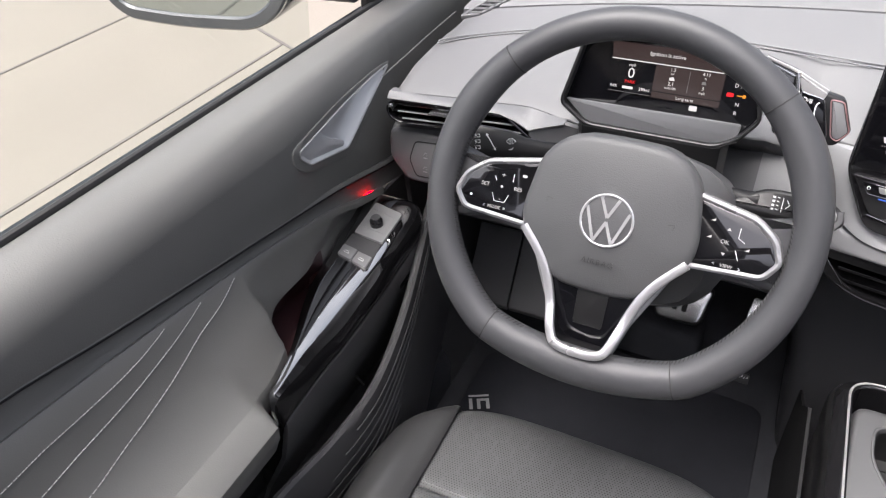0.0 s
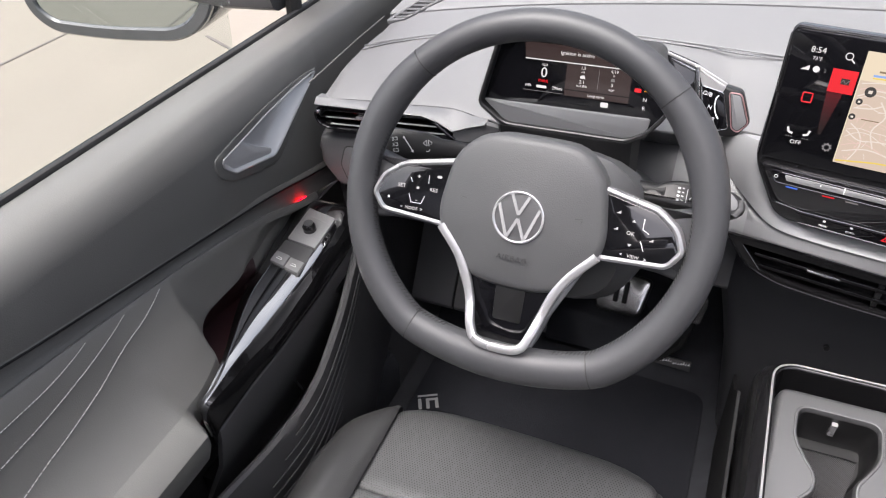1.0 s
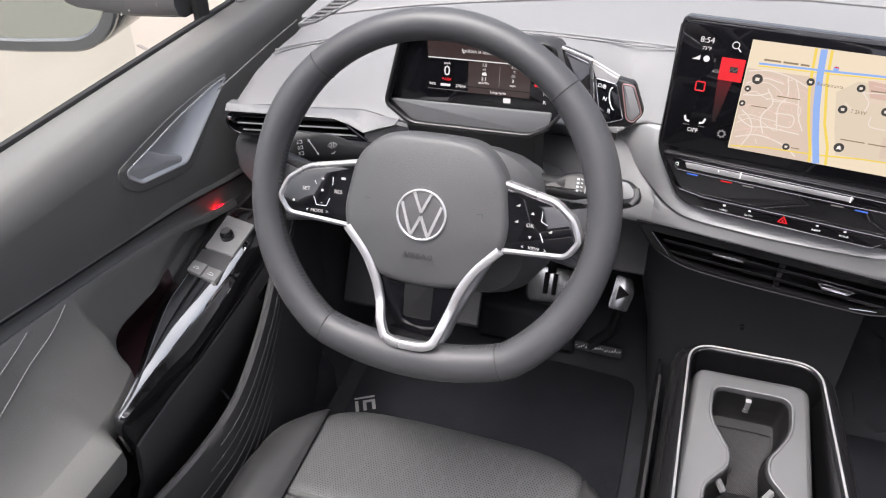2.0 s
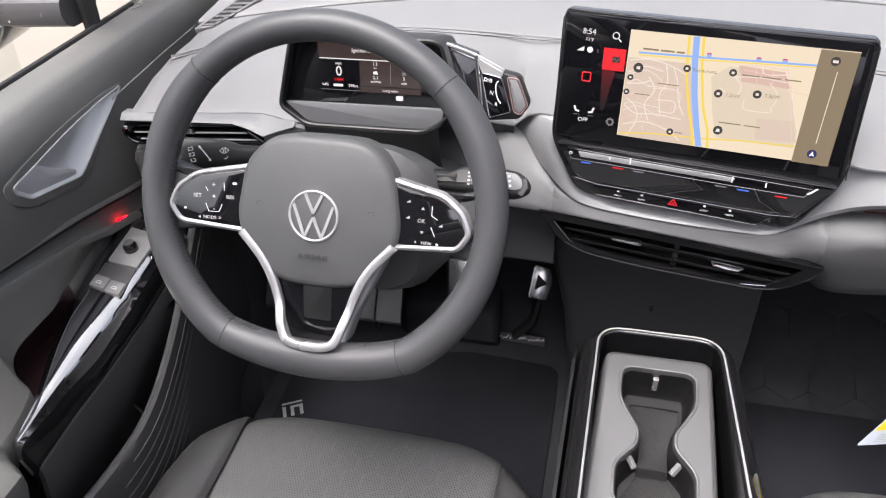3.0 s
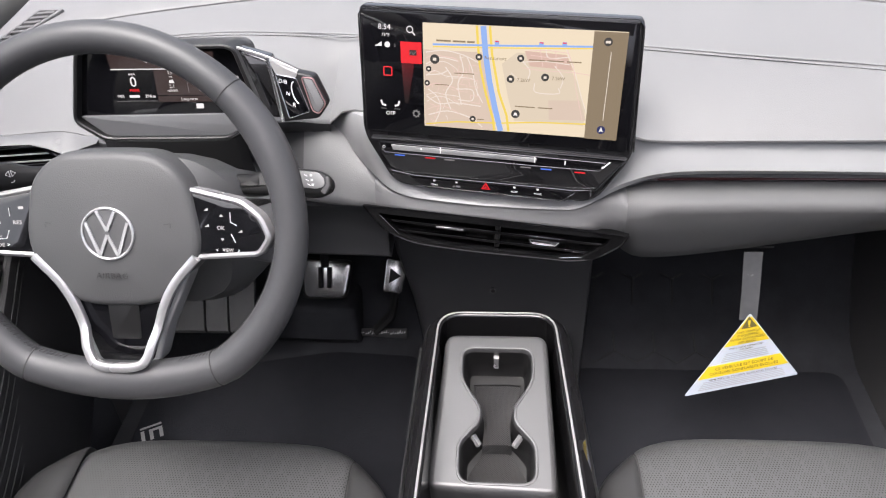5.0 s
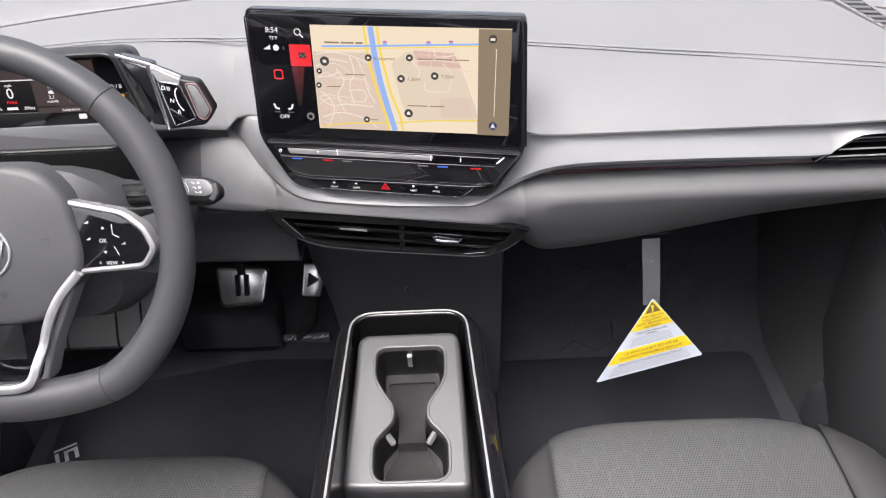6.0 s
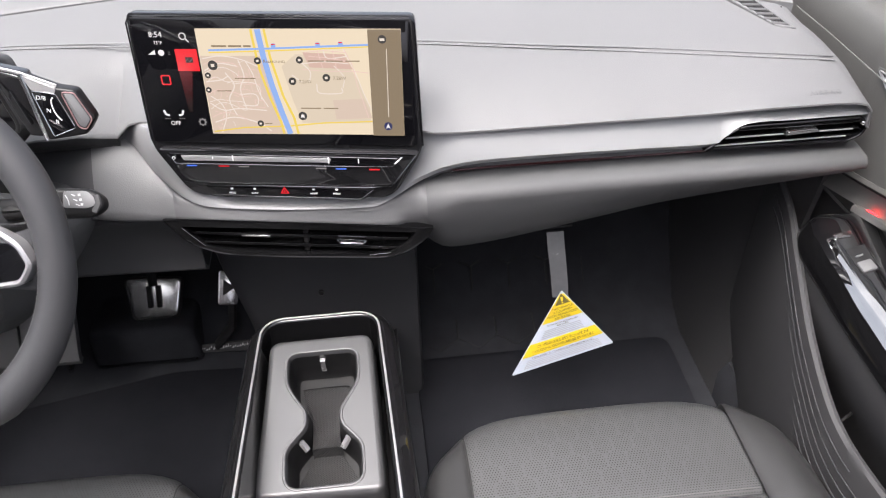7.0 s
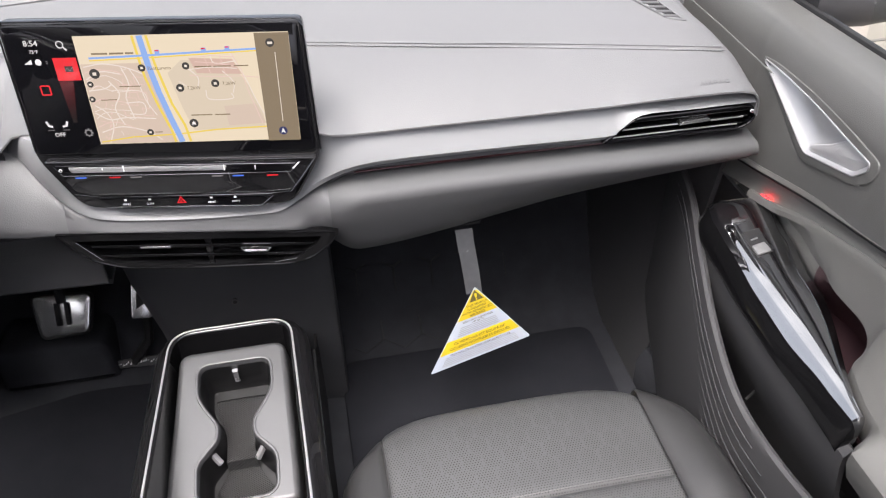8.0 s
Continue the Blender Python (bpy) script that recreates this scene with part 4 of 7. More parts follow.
streets = [[(76, 47), (96, 44), (118, 48), (136, 56)], [(76, 60), (92, 52), (112, 55)], [(76, 96), (90, 104), (108, 102), (138, 104)], [(78, 118), (100, 112), (126, 118), (140, 128)], [(84, 130), (92, 110), (88, 96), (78, 88)],
           [(114, 48), (118, 66), (112, 80), (116, 104)], [(104, 74), (130, 74), (134, 92)], [(122, 50), (128, 64), (132, 84), (140, 100)], [(98, 62), (106, 76), (98, 92), (104, 110)], [(110, 86), (128, 86), (128, 98), (112, 98)], [(76, 72), (92, 70), (100, 66)],
           [(226, 34), (238, 60), (246, 84), (254, 104)], [(196, 74), (198, 84), (222, 84), (222, 78)], [(182, 52), (206, 50), (232, 52)], [(176, 46), (190, 60), (188, 72)], [(206, 36), (210, 46), (232, 44)], [(170, 64), (180, 72)], [(216, 54), (226, 66), (224, 78)]]
for st in streets:
    way("map_street", [tuple(p) for p in catmull([Vector(p) for p in st], 4)], random.uniform(0.8, 1.4), E_STREET, 0.0003)
# looping residential lanes west of the river and a few crossings
for k in range(7):
    y = 50 + 10 * k + random.uniform(-2, 2)
    lane = [(76, y + 4), (86, y - 1 + random.uniform(-2, 2)), (97, y + random.uniform(-3, 3)), (108, y + 3), (112 + random.uniform(0, 8), y + 5 + random.uniform(-3, 3))]
    way("map_street", [tuple(p) for p in catmull([Vector(p) for p in lane], 4)], 0.8, E_STREET if k % 3 else E_LANE, 0.0003)
for k in range(22):
    x, y = random.uniform(78, 120), random.uniform(50, 124)
    a = random.choice((1.2, 1.57, 0.3, -0.3, 1.9))
    ll = random.uniform(4, 9)
    way("map_street", [(x, y), (x + ll * 0.5 * math.cos(a) + 0.8, y + ll * 0.5 * math.sin(a)), (x + ll * math.cos(a), y + ll * math.sin(a))], 0.6, random.choice((E_STREET, E_LANE)), 0.0003)
for x0, y0 in ((112, 66), (112, 80), (124, 58), (124, 74), (126, 92)):
    way("map_street", [(x0, y0), (x0 + 10, y0 + 1), (x0 + 10.5, y0 + 9), (x0 + 1, y0 + 8), (x0, y0)], 0.7, E_LANE, 0.0003)
for pts in ([(186, 40), (206, 38), (230, 40)], [(190, 44), (212, 46), (232, 50)], [(200, 38), (204, 56)], [(216, 38), (219, 58)], [(228, 36), (236, 54), (240, 76), (250, 112)], [(182, 58), (204, 60), (236, 60)], [(236, 60), (254, 62)]):
    way("map_street", pts, 0.7, E_LANE, 0.00035)
for k in range(9):
    show("map_lane_dot", disc(96 - k * 1.5, 88 + 4.6 * k, 0.9, 6), E_LANE, 0.0004)
for x, y, r in ((86, 54, 5.2), (135, 49, 3.8), (180, 48, 3.8), (170, 71, 4.2), (207, 67, 4.2), (177, 110, 4.8), (129, 119, 3.6), (79, 65, 3.2), (77, 81, 3.2)):
    d = show("map_marker", disc(x, y, r), E_DISC, 0.0008)
    show("marker_symbol", rect(x - r * 0.35, y + r * 0.3, x + r * 0.35, y - r * 0.3), E_STREET, 0.0011)
for x, y in ((154, 33), (201, 32), (225, 31)):
    show("road_shield", rounded([(x - 2.4, y + 2.2), (x + 2.4, y + 2.2), (x + 2.4, y - 2.4), (x - 2.4, y - 2.4)], 1.4), E_BLUE, 0.0008)
    show("road_shield_top", rect(x - 2, y - 0.9, x + 2, y - 2), E_RED, 0.0011)
for x0, x1, y, h in ((88, 104, 33.5, 1.8), (106, 120, 33.5, 1.8), (122, 130, 33.5, 1.8), (189, 206, 49, 1.1), (208, 226, 49, 1.1), (229, 244, 49, 1.1), (176, 198, 101, 1.1), (201, 217, 101, 1.1), (86, 102, 82, 0.9), (134, 142, 119, 0.9), (108, 130, 68, 0.9)):
    show("map_label_bar", rect(x0, y + h / 2, x1, y - h / 2), E_TEXT, 0.0009)
say("Restaurants", 141, 49.5, 5.0, E_TEXT, "LEFT", 0.0009)
say("7.2kW", 177, 71.5, 5.2, E_TEXT, "LEFT", 0.0009)
say("7.2kW", 214, 67.5, 5.2, E_TEXT, "LEFT", 0.0009)
show("position_arrow", [(177, 107.5), (179.4, 112), (177, 111), (174.6, 112)], E_WHITE, 0.0013)
show("compass_disc", disc(271, 121, 4.6), E_NAVY, 0.0014)
show("compass_arrow", [(271, 117.8), (273.4, 123.6), (271, 122.4), (268.6, 123.6)], E_WHITE, 0.0017)
show("zoom_disc", disc(269, 26, 4.4), E_DISC, 0.0014)
show("zoom_symbol", rect(266.5, 27.5, 271.5, 25), E_STREET, 0.0017)
say("Unde", 275, 26.5, 4.4, E_TEXT, "LEFT", 0.0014)
way("zoom_line", [(273, 36), (272, 110)], 0.7, E_STREET, 0.0014)
say("8:54", 30, 22, 8.4, E_WHITE)
say("73°F", 31, 30.5, 5.0, E_WHITE)
show("signal_bars", [(18, 43), (26, 43), (26, 38)], E_WHITE)
show("globe", disc(32.5, 41, 3.2), E_WHITE)
say("2", 41, 41.5, 4.6, E_DIM)
ring_o = disc(58.5, 23.5, 3.8)
part("search_symbol", frame_ring([(x / 1000, -y / 1000) for x, y in ring_o], [(x / 1000, -y / 1000) for x, y in disc(58.5, 23.5, 2.9)], G @ Matrix.Translation((0, 0, 0.0004)), 0.0004, 0.00005), E_WHITE, face)
way("search_handle", [(61.2, 26.2), (64.4, 29.6)], 1.2, E_WHITE)
show("menu_key", rect(47.5, 60.5, 71, 37), E_RED)
for k in range(9):
    show("menu_glow", rect(48 + k * 0.3, 61 + 5 * (k + 1), 62 - k * 0.9, 61 + 5 * k), glow("display_red_fade", (0.5, 0.0, 0.02), 0.2 * (1 - k / 9.5) ** 1.6))
show("menu_symbol", rect(57.5, 51.5, 65.5, 45.5), E_BROWN, 0.0003)
way("menu_symbol_line", [(57.5, 50), (60, 47), (62, 50.5), (65.5, 46.5)], 0.6, E_DIM, 0.0006)
sq = rounded([(26.5, -76), (37, -76), (37, -65), (26.5, -65)], 2, 3)
part("home_key", frame_ring([(x / 1000, y / 1000) for x, y in sq], [(x / 1000, y / 1000) for x, y in inset(sq, 1.3)], G @ Matrix.Translation((0, 0, 0.0004)), 0.0004, 0.00005), E_RED, face)
for x, f in ((25, -1), (41, 1)):
    way("seat_symbol", [(x + f * 3, 104.5), (x + f * 1.2, 109.5), (x - f * 2.8, 110.5)], 2.2, E_WHITE)
    for k in (-2.4, 0, 2.4):
        show("seat_symbol_dot", rect(x + k - 0.7, 114.6, x + k + 0.7, 113.8), E_DIM)
say("OFF", 33, 119.6, 6.6, E_WHITE)
gear = []
for k in range(32):
    a = 2 * math.pi * k / 32
    r = 4.8 if k % 4 < 2 else 3.7
    gear.append((63.5 + r * math.cos(a), 118 + r * math.sin(a)))
show("settings_symbol", gear, E_DIM)
show("settings_symbol_centre", disc(63.5, 118, 2.4), GLASSBLACK, 0.0003)

# touch sliders and keys under the screen
slp = part("slider_panel", prism(rounded([(0.006, -0.149), (0.304, -0.152), (0.276, -0.192), (0.245, -0.1945), (0.05, -0.1925), (0.032, -0.188)], [0.004, 0.004, 0.008, 0.01, 0.01, 0.006], 3), SM @ Matrix.Translation((0, 0, 0.006)), 0.008, 0.003), PIANO, scr, "gloss black touch slider panel")
S2 = SM @ Matrix.Translation((0, 0, 0.0062))


def on(name, pts, mat, z=0.0, par=slp, mm=S2):
    return part(name, flat([(x / 1000, -y / 1000) for x, y in pts], mm, 0.0003 + z), mat, par)


bar = part("slider_groove", prism(rounded([(0.018, -0.153), (0.285, -0.1575), (0.276, -0.166), (0.026, -0.1645)], 0.003, 3), S2 @ Matrix.Translation((0, 0, 0.0022)), 0.003, 0.0014), GLASSBLACK, slp)
# the clear bar's base colour is pale in place of the sky it mirrors
part("slider_bar", prism(rounded([(0.033, -0.1552), (0.205, -0.1578), (0.203, -0.1632), (0.036, -0.1618)], 0.002, 3), basis(tuple(S2 @ Vector((0, 0, 0.003))), tuple(S2.to_3x3() @ Vector((1, 0, 0))), tuple(S2.to_3x3() @ Vector((0, 1, 0)))), 0.001, 0.0005), surface("slider_reflection", (0.3, 0.3, 0.305), 0.16, 0.3, grain=100, bump=0.0, mottle=0.5, mscale=28), slp, "touch bar painted pale for its reflection")
for pts in ([(0.018, -0.1545, 0.002), (0.026, -0.1655, 0.002), (0.2, -0.1675, 0.002), (0.274, -0.1675, 0.002), (0.284, -0.158, 0.002)], [(0.032, -0.1885, 0.001), (0.06, -0.193, 0.001), (0.245, -0.1945, 0.001), (0.272, -0.192, 0.001), (0.302, -0.153, 0.001)], [(0.03, -0.1535, 0.0022), (0.28, -0.1575, 0.0022)]):
    part("edge_line", sweep([S2 @ Vector(p) for p in pts], 0.0004, seg=5), GUN, slp)
for x0, m_ in ((43, E_LEDB), (80, E_RED), (103, E_DIM), (192, E_DIM), (215, E_LEDB), (253, E_RED)):
    y0 = 169 + (x0 - 43) * 0.0145
    on("status_light", rect(x0 - 6, y0 + 0.8, x0 + 6, y0 - 0.6), m_)
for x0, y0, h in ((93, 158, 7), (70, 158, 2.4), (202, 160, 7), (236, 160.5, 5)):
    on("slider_mark", rect(x0 - 0.6, y0 + h / 2, x0 + 0.6, y0 - h / 2), WHITEINK, 0.0032)
on("power_symbol", disc(25, 158.5, 1.9), WHITEINK, 0.0032)
on("power_symbol_centre", disc(25, 158.5, 1.2), GLASSBLACK, 0.0035)
on("slider_mark", [(276, 163), (284, 155.5), (286, 155.5), (278, 163.5)], WHITEINK, 0.0032)
on("volume_symbol", [(151, 160.6), (155.4, 160.6), (155.4, 158.4)], GREYTHREAD, 0.0032)
on("volume_symbol", [(172, 160.8), (177, 160.8), (177, 158.2)], GREYTHREAD, 0.0032)
kp = part("key_panel", prism(rounded([(0.052, -0.1955), (0.25, -0.198), (0.24, -0.2115), (0.07, -0.210)], 0.004, 3), SM @ Matrix.Translation((0, 0, 0.004)), 0.006, 0.002), GLASSBLACK, scr, "gloss black row of touch keys")
S3 = SM @ Matrix.Translation((0, 0, 0.0042))
for x0, cap in ((84, "MENU"), (111, "CLIMA"), (180, "ASSIST"), (207, "MODE")):
    on("key_symbol", rect(x0 - 1.4, 199.8, x0 + 1.4, 197.8), WHITEINK, 0, kp, S3)
    letters(cap, S3 @ Matrix.Translation((x0 / 1000, -0.2042, 0.0004)), 0.0031, WHITEINK, kp, 0.0001)
on("hazard_key", [(140.5, 204.5), (151.5, 204.5), (146, 195.5)], E_RED, 0, kp, S3)
on("hazard_key_inner", [(142.8, 203.2), (149.2, 203.2), (146, 198)], GLASSBLACK, 0.0003, kp, S3)
on("hazard_key_mark", [(144.4, 202.5), (147.6, 202.5), (146, 199.8)], E_RED, 0.0006, kp, S3)
part("edge_line", sweep([S3 @ Vector(p) for p in ((0.06, -0.2075, 0), (0.235, -0.2105, 0), (0.25, -0.1985, 0))], 0.0004, seg=5), GUN, kp)
part("mount", box(0.06, 0.25, -0.19, -0.03, -0.075, -0.026, 0.006, SM), DARK, scr)


# ---- instrument cluster and drive selector ----
clu = thing("instrument_cluster", "black digital instrument cluster on the steering column with lit readouts", "instrument display")
CM = basis((-0.348, -0.084, 0.655), (1, 0, 0), (0, 0.24, 0.97))


def cl(x, z):
    """A point of the cluster's face from its place across and its height."""
    return (x + 0.348, (z - 0.655) / 0.97)


outl = [cl(*p) for p in ((-0.434, 0.711), (-0.425, 0.7165), (-0.272, 0.7185), (-0.262, 0.714), (-0.244, 0.655), (-0.262, 0.632), (-0.283, 0.621), (-0.420, 0.6205), (-0.452, 0.641))]
o = rounded(outl, [0.006, 0.006, 0.006, 0.006, 0.008, 0.008, 0.008, 0.01, 0.008], 3)
part("hood", frame_ring(o, inset(o, 0.004), CM @ Matrix.Translation((0, 0, 0.012)), 0.045, 0.0012), SATINBLACK, clu)
disp = part("display_glass", prism(inset(o, 0.004), CM, 0.02), GLASSBLACK, clu)
part("lower_fascia", prism(rounded([cl(-0.447, 0.6455), cl(-0.4185, 0.6235), cl(-0.284, 0.624), cl(-0.264, 0.634), cl(-0.262, 0.6475)], 0.003, 3), CM @ Matrix.Translation((0, 0, 0.004)), 0.006, 0.001), FASCIA, clu, "satin grey strip below the display")
part("edge_trim", sweep([CM @ Vector((*cl(*p), 0.0125)) for p in ((-0.447, 0.639), (-0.42, 0.6212), (-0.283, 0.6216), (-0.262, 0.6325))], 0.0005, seg=6), SATINBLACK, clu)
part("stem", sweep([(-0.35, -0.088, 0.625), (-0.35, -0.085, 0.585), (-0.35, -0.07, 0.54)], 0.08, 0.018, 12, up=(0, 1, 0), power=0.6), SATINBLACK, clu)
part("visor", prism(inset(o, 0.002), CM @ Matrix.Translation((0, 0, -0.022)), 0.03, 0.004), DARK, clu)


def dig(name, pts, mat, z=0.0):
    return part(name, flat([cl(*p) for p in pts], CM, 0.0006 + z), mat, disp)


def dsay(t, x, z, size, mat, align="CENTER", up=0.0):
    return letters(t, CM @ Matrix.Translation((*cl(x, z), 0.0008 + up)), size, mat, disp, 0.0001, align)


dig("message_band", [(-0.403, 0.694), (-0.29, 0.694), (-0.29, 0.71), (-0.405, 0.71)], E_BROWN)
dig("readout_panel", rect(-0.357, 0.6665, -0.288, 0.692), E_BROWN)
dig("readout_panel", rect(-0.357, 0.6595, -0.288, 0.6655), E_BROWN)
dig("divider", rect(-0.403, 0.6928, -0.29, 0.6938), E_WHITE, 0.0004)
dig("divider", rect(-0.3222, 0.669, -0.3218, 0.69), E_DIM, 0.0004)
dig("charge_line", rect(-0.403, 0.6604, -0.358, 0.6608), E_DIM, 0.0004)
dsay("0", -0.381, 0.680, 0.0155, E_WHITE)
dsay("mph", -0.381, 0.6885, 0.0042, E_WHITE)
dsay("PARK", -0.381, 0.6715, 0.0046, E_RED)
dsay("94%", -0.3975, 0.6655, 0.0046, E_WHITE)
dsay("298mi", -0.365, 0.6655, 0.0046, E_WHITE)
dig("battery_symbol", rect(-0.388, 0.6642, -0.377, 0.6668), E_WHITE, 0.0004)
dsay("1.5", -0.339, 0.6895, 0.0046, E_WHITE, up=0.0004)
dsay("mi", -0.339, 0.6855, 0.0036, E_WHITE, up=0.0004)
dig("energy_symbol", [(-0.3415, 0.679), (-0.336, 0.679), (-0.3375, 0.6825), (-0.3415, 0.6815)], E_WHITE, 0.0004)
dsay("2.1", -0.339, 0.6755, 0.0052, E_WHITE, up=0.0004)
dsay("mi/kWh", -0.339, 0.6712, 0.0036, E_WHITE, up=0.0004)
dsay("4:19", -0.306, 0.6895, 0.0046, E_WHITE, up=0.0004)
dsay("h", -0.306, 0.6855, 0.0036, E_WHITE, up=0.0004)
dig("speed_symbol", [(-0.3095, 0.6795), (-0.3045, 0.6795), (-0.3055, 0.6825), (-0.3085, 0.6825)], E_DIM, 0.0004)
dsay("3", -0.307, 0.6758, 0.0052, E_WHITE, up=0.0004)
dsay("mph", -0.307, 0.6712, 0.0036, E_WHITE, up=0.0004)
dsay("Long-term", -0.3225, 0.6625, 0.0042, E_WHITE, up=0.0004)
dsay("Ignition is active", -0.347, 0.7025, 0.0056, E_WHITE, up=0.0004)
dig("auto_symbol", rounded([(-0.3165, 0.6525), (-0.3085, 0.6525), (-0.3085, 0.6575), (-0.3165, 0.6575)], 0.001), E_WHITE)
for t, z in (("D / B", 0.6835), ("N", 0.6655), ("R", 0.657)):
    dsay(t, -0.2715, z, 0.0056, E_WHITE)
dig("brake_lamp", rounded([(-0.2835, 0.6722), (-0.2765, 0.6722), (-0.2765, 0.6762), (-0.2835, 0.6762)], 0.0012), E_RED)
dig("key_lamp", disc(-0.2665, 0.6742, 0.0018), E_ORANGE)
dig("key_lamp", rect(-0.2735, 0.6737, -0.267, 0.6747), E_ORANGE)

sel = thing("drive_selector", "twist drive selector in gloss black and silver beside the cluster", "gear selector")
GM = basis((-0.207, -0.106, 0.685), (1, 0.03, 0), (0, 0.24, 0.97))
part("arm", prism(rounded([(-0.048, 0.041), (-0.016, 0.031), (-0.006, -0.033), (-0.026, -0.03)], 0.003), GM @ Matrix.Translation((0, 0, -0.006)), 0.018, 0.003), PIANO, sel)
part("grip", prism(rounded([(-0.018, 0.0305), (0.0115, 0.016), (0.028, 0.0125), (0.0398, -0.0165), (0.029, -0.0315), (-0.009, -0.0345)], 0.004), GM, 0.016, 0.003, 3), SATINBLACK, sel)
part("silver_top", prism(rounded([(-0.016, 0.0298), (0.0118, 0.0158), (0.0098, 0.0106), (-0.0105, 0.0153)], 0.0015), GM @ Matrix.Translation((0, 0, 0.0012)), 0.005, 0.001), EDGE, sel, "satin silver top facet")
part("silver_edge", sweep([GM @ Vector(p) for p in ((-0.047, 0.041, -0.004), (-0.017, 0.0315, -0.002), (0.012, 0.0172, -0.002))], 0.0012, 0.0016, 8), EDGE, sel, "satin silver edge")
part("silver_edge", sweep([GM @ Vector(p) for p in ((-0.043, 0.0355, -0.005), (-0.019, 0.0265, -0.005))], 0.001, 0.0012, 8), CHROME, sel, "satin silver edge")
part("silver_rib", sweep([GM @ Vector(p) for p in ((-0.0168, 0.0312, 0.0), (-0.0125, 0.004, 0.001), (-0.0085, -0.0335, 0.0))], 0.0021, 0.0024, 8), CHROME, sel, "satin silver rib")
part("silver_rib", sweep([GM @ Vector(p) for p in ((-0.031, 0.0155, -0.005), (-0.021, -0.0186, -0.005))], 0.0014, 0.0012, 8), GUN, sel, "dark silver rib")
fo = rounded([(-0.0105, 0.0148), (0.0102, 0.0102), (0.0204, -0.0237), (-0.0012, -0.0305)], 0.002, 3)
part("face", prism(fo, GM @ Matrix.Translation((0, 0, 0.001)), 0.003, 0.0006), GLASSBLACK, sel)
part("face_edge", sweep([GM @ Vector((x, y, 0.001)) for x, y in fo], 0.0006, seg=6, closed=True), CHROME, sel)
bo = rounded([(0.0155, 0.0113), (0.027, 0.0103), (0.0378, -0.0165), (0.030, -0.0262), (0.0235, -0.0232)], 0.003, 3)
part("park_button", prism(inset(bo, 0.0012), GM @ Matrix.Translation((0, 0, 0.002)), 0.004, 0.001), DASH, sel, "grey push button on the selector's end")
part("button_ring", sweep([GM @ Vector((x, y, 0.0012)) for x, y in bo], 0.0007, seg=6, closed=True), surface("copper_ring", (0.5, 0.3, 0.3), 0.3, 0.8), sel)
for t, x, y in (("D/B", -0.0035, 0.0075), ("N", 0.0005, -0.005), ("R", 0.0055, -0.0165)):
    letters(t, GM @ Matrix.Translation((x, y, 0.0014)) @ Matrix.Rotation(radians(-12), 4, "Z"), 0.0056, WHITEINK, sel, 0.0002)
part("twist_mark", sweep([GM @ Vector((0.0098 - 0.0048 * math.cos(a) + 0.0022 * math.sin(-a), -0.0045 + 0.0115 * math.sin(a), 0.0012)) for a in lin(-1.2, 1.5, 12)], 0.0007, seg=5), WHITEINK, sel)


# ---- steering wheel, column and stalks ----
wheel = thing("steering_wheel", "dark grey leather steering wheel with silver trim and gloss black buttons", "steering wheel")
WM = basis((-0.348, -0.2526, 0.6228), (1, 0.0216, -0.0233), (0, 0.44, 0.897))


def on_rim(a, r=0.1665):
    """A point of the rim's centre line, a circle with a flattened foot."""
    x, y = r * math.cos(a), r * math.sin(a)
    if y < -0.136:
        y = -0.136 - (-y - 0.136) * 0.55
    return x, y


def rim_width(a):
    d = math.degrees(a) % 360
    near = lambda c, w: math.exp(-(((d - c + 180) % 360 - 180) / w) ** 2)
    return 0.0146 + 0.0020 * (near(27, 16) + near(153, 16)) + 0.0028 * (near(318, 30) + near(222, 30)) + 0.0044 * near(270, 30)


rows = []
N = 120
for i in range(N):
    a = 2 * math.pi * i / N
    p, q = Vector(on_rim(a)), Vector(on_rim(a + 0.01))
    t = (q - p).normalized()
    nrm = Vector((t.y, -t.x))
    row = []
    w = rim_width(a)
    for j in range(18):
        g = 2 * math.pi * j / 18
        c, s = w * math.cos(g), 0.0165 * math.sin(g)
        row.append(WM @ Vector((p.x + nrm.x * c, p.y + nrm.y * c, s)))
    rows.append(row)
bm = grid(rows + [rows[0]], closed=True)
bmesh.ops.remove_doubles(bm, verts=bm.verts, dist=1e-6)
part("rim", bm, WHEEL, wheel)
for a in (46, 134, 236.5, 302.5):
    a = radians(a)
    p, q = Vector(on_rim(a)), Vector(on_rim(a + 0.01))
    t = (q - p).normalized()
    nrm = Vector((t.y, -t.x))
    w = rim_width(a)
    ring = [WM @ Vector((p.x + nrm.x * w * math.cos(g), p.y + nrm.y * w * math.cos(g), 0.0165 * math.sin(g))) for g in lin(0, 2 * math.pi, 25)[:-1]]
    part("rim_seam", sweep(ring, 0.0006, seg=5, closed=True), DTHREAD, wheel)
# stitches along the inside of the lower rim
bm = bmesh.new()
tmp = bpy.data.meshes.new("t")
for a0, a1 in ((160, 250), (290, 372)):
    for k in range(int((a1 - a0) / 1.6)):
        a = radians(a0 + 1.6 * k)
        p = Vector(on_rim(a))
        q = Vector(on_rim(a + 0.012))
        t = (q - p).normalized()
        nrm = Vector((t.y, -t.x))
        w = rim_width(a)
        pp = [WM @ Vector((c.x - nrm.x * w * math.cos(g), c.y - nrm.y * w * math.cos(g), 0.0175 * math.sin(g))) for c, g in ((p, 0.35), (q, 0.0))]
        sg = sweep(pp, 0.0005, seg=4)
        sg.to_mesh(tmp)
        sg.free()
        bm.from_mesh(tmp)
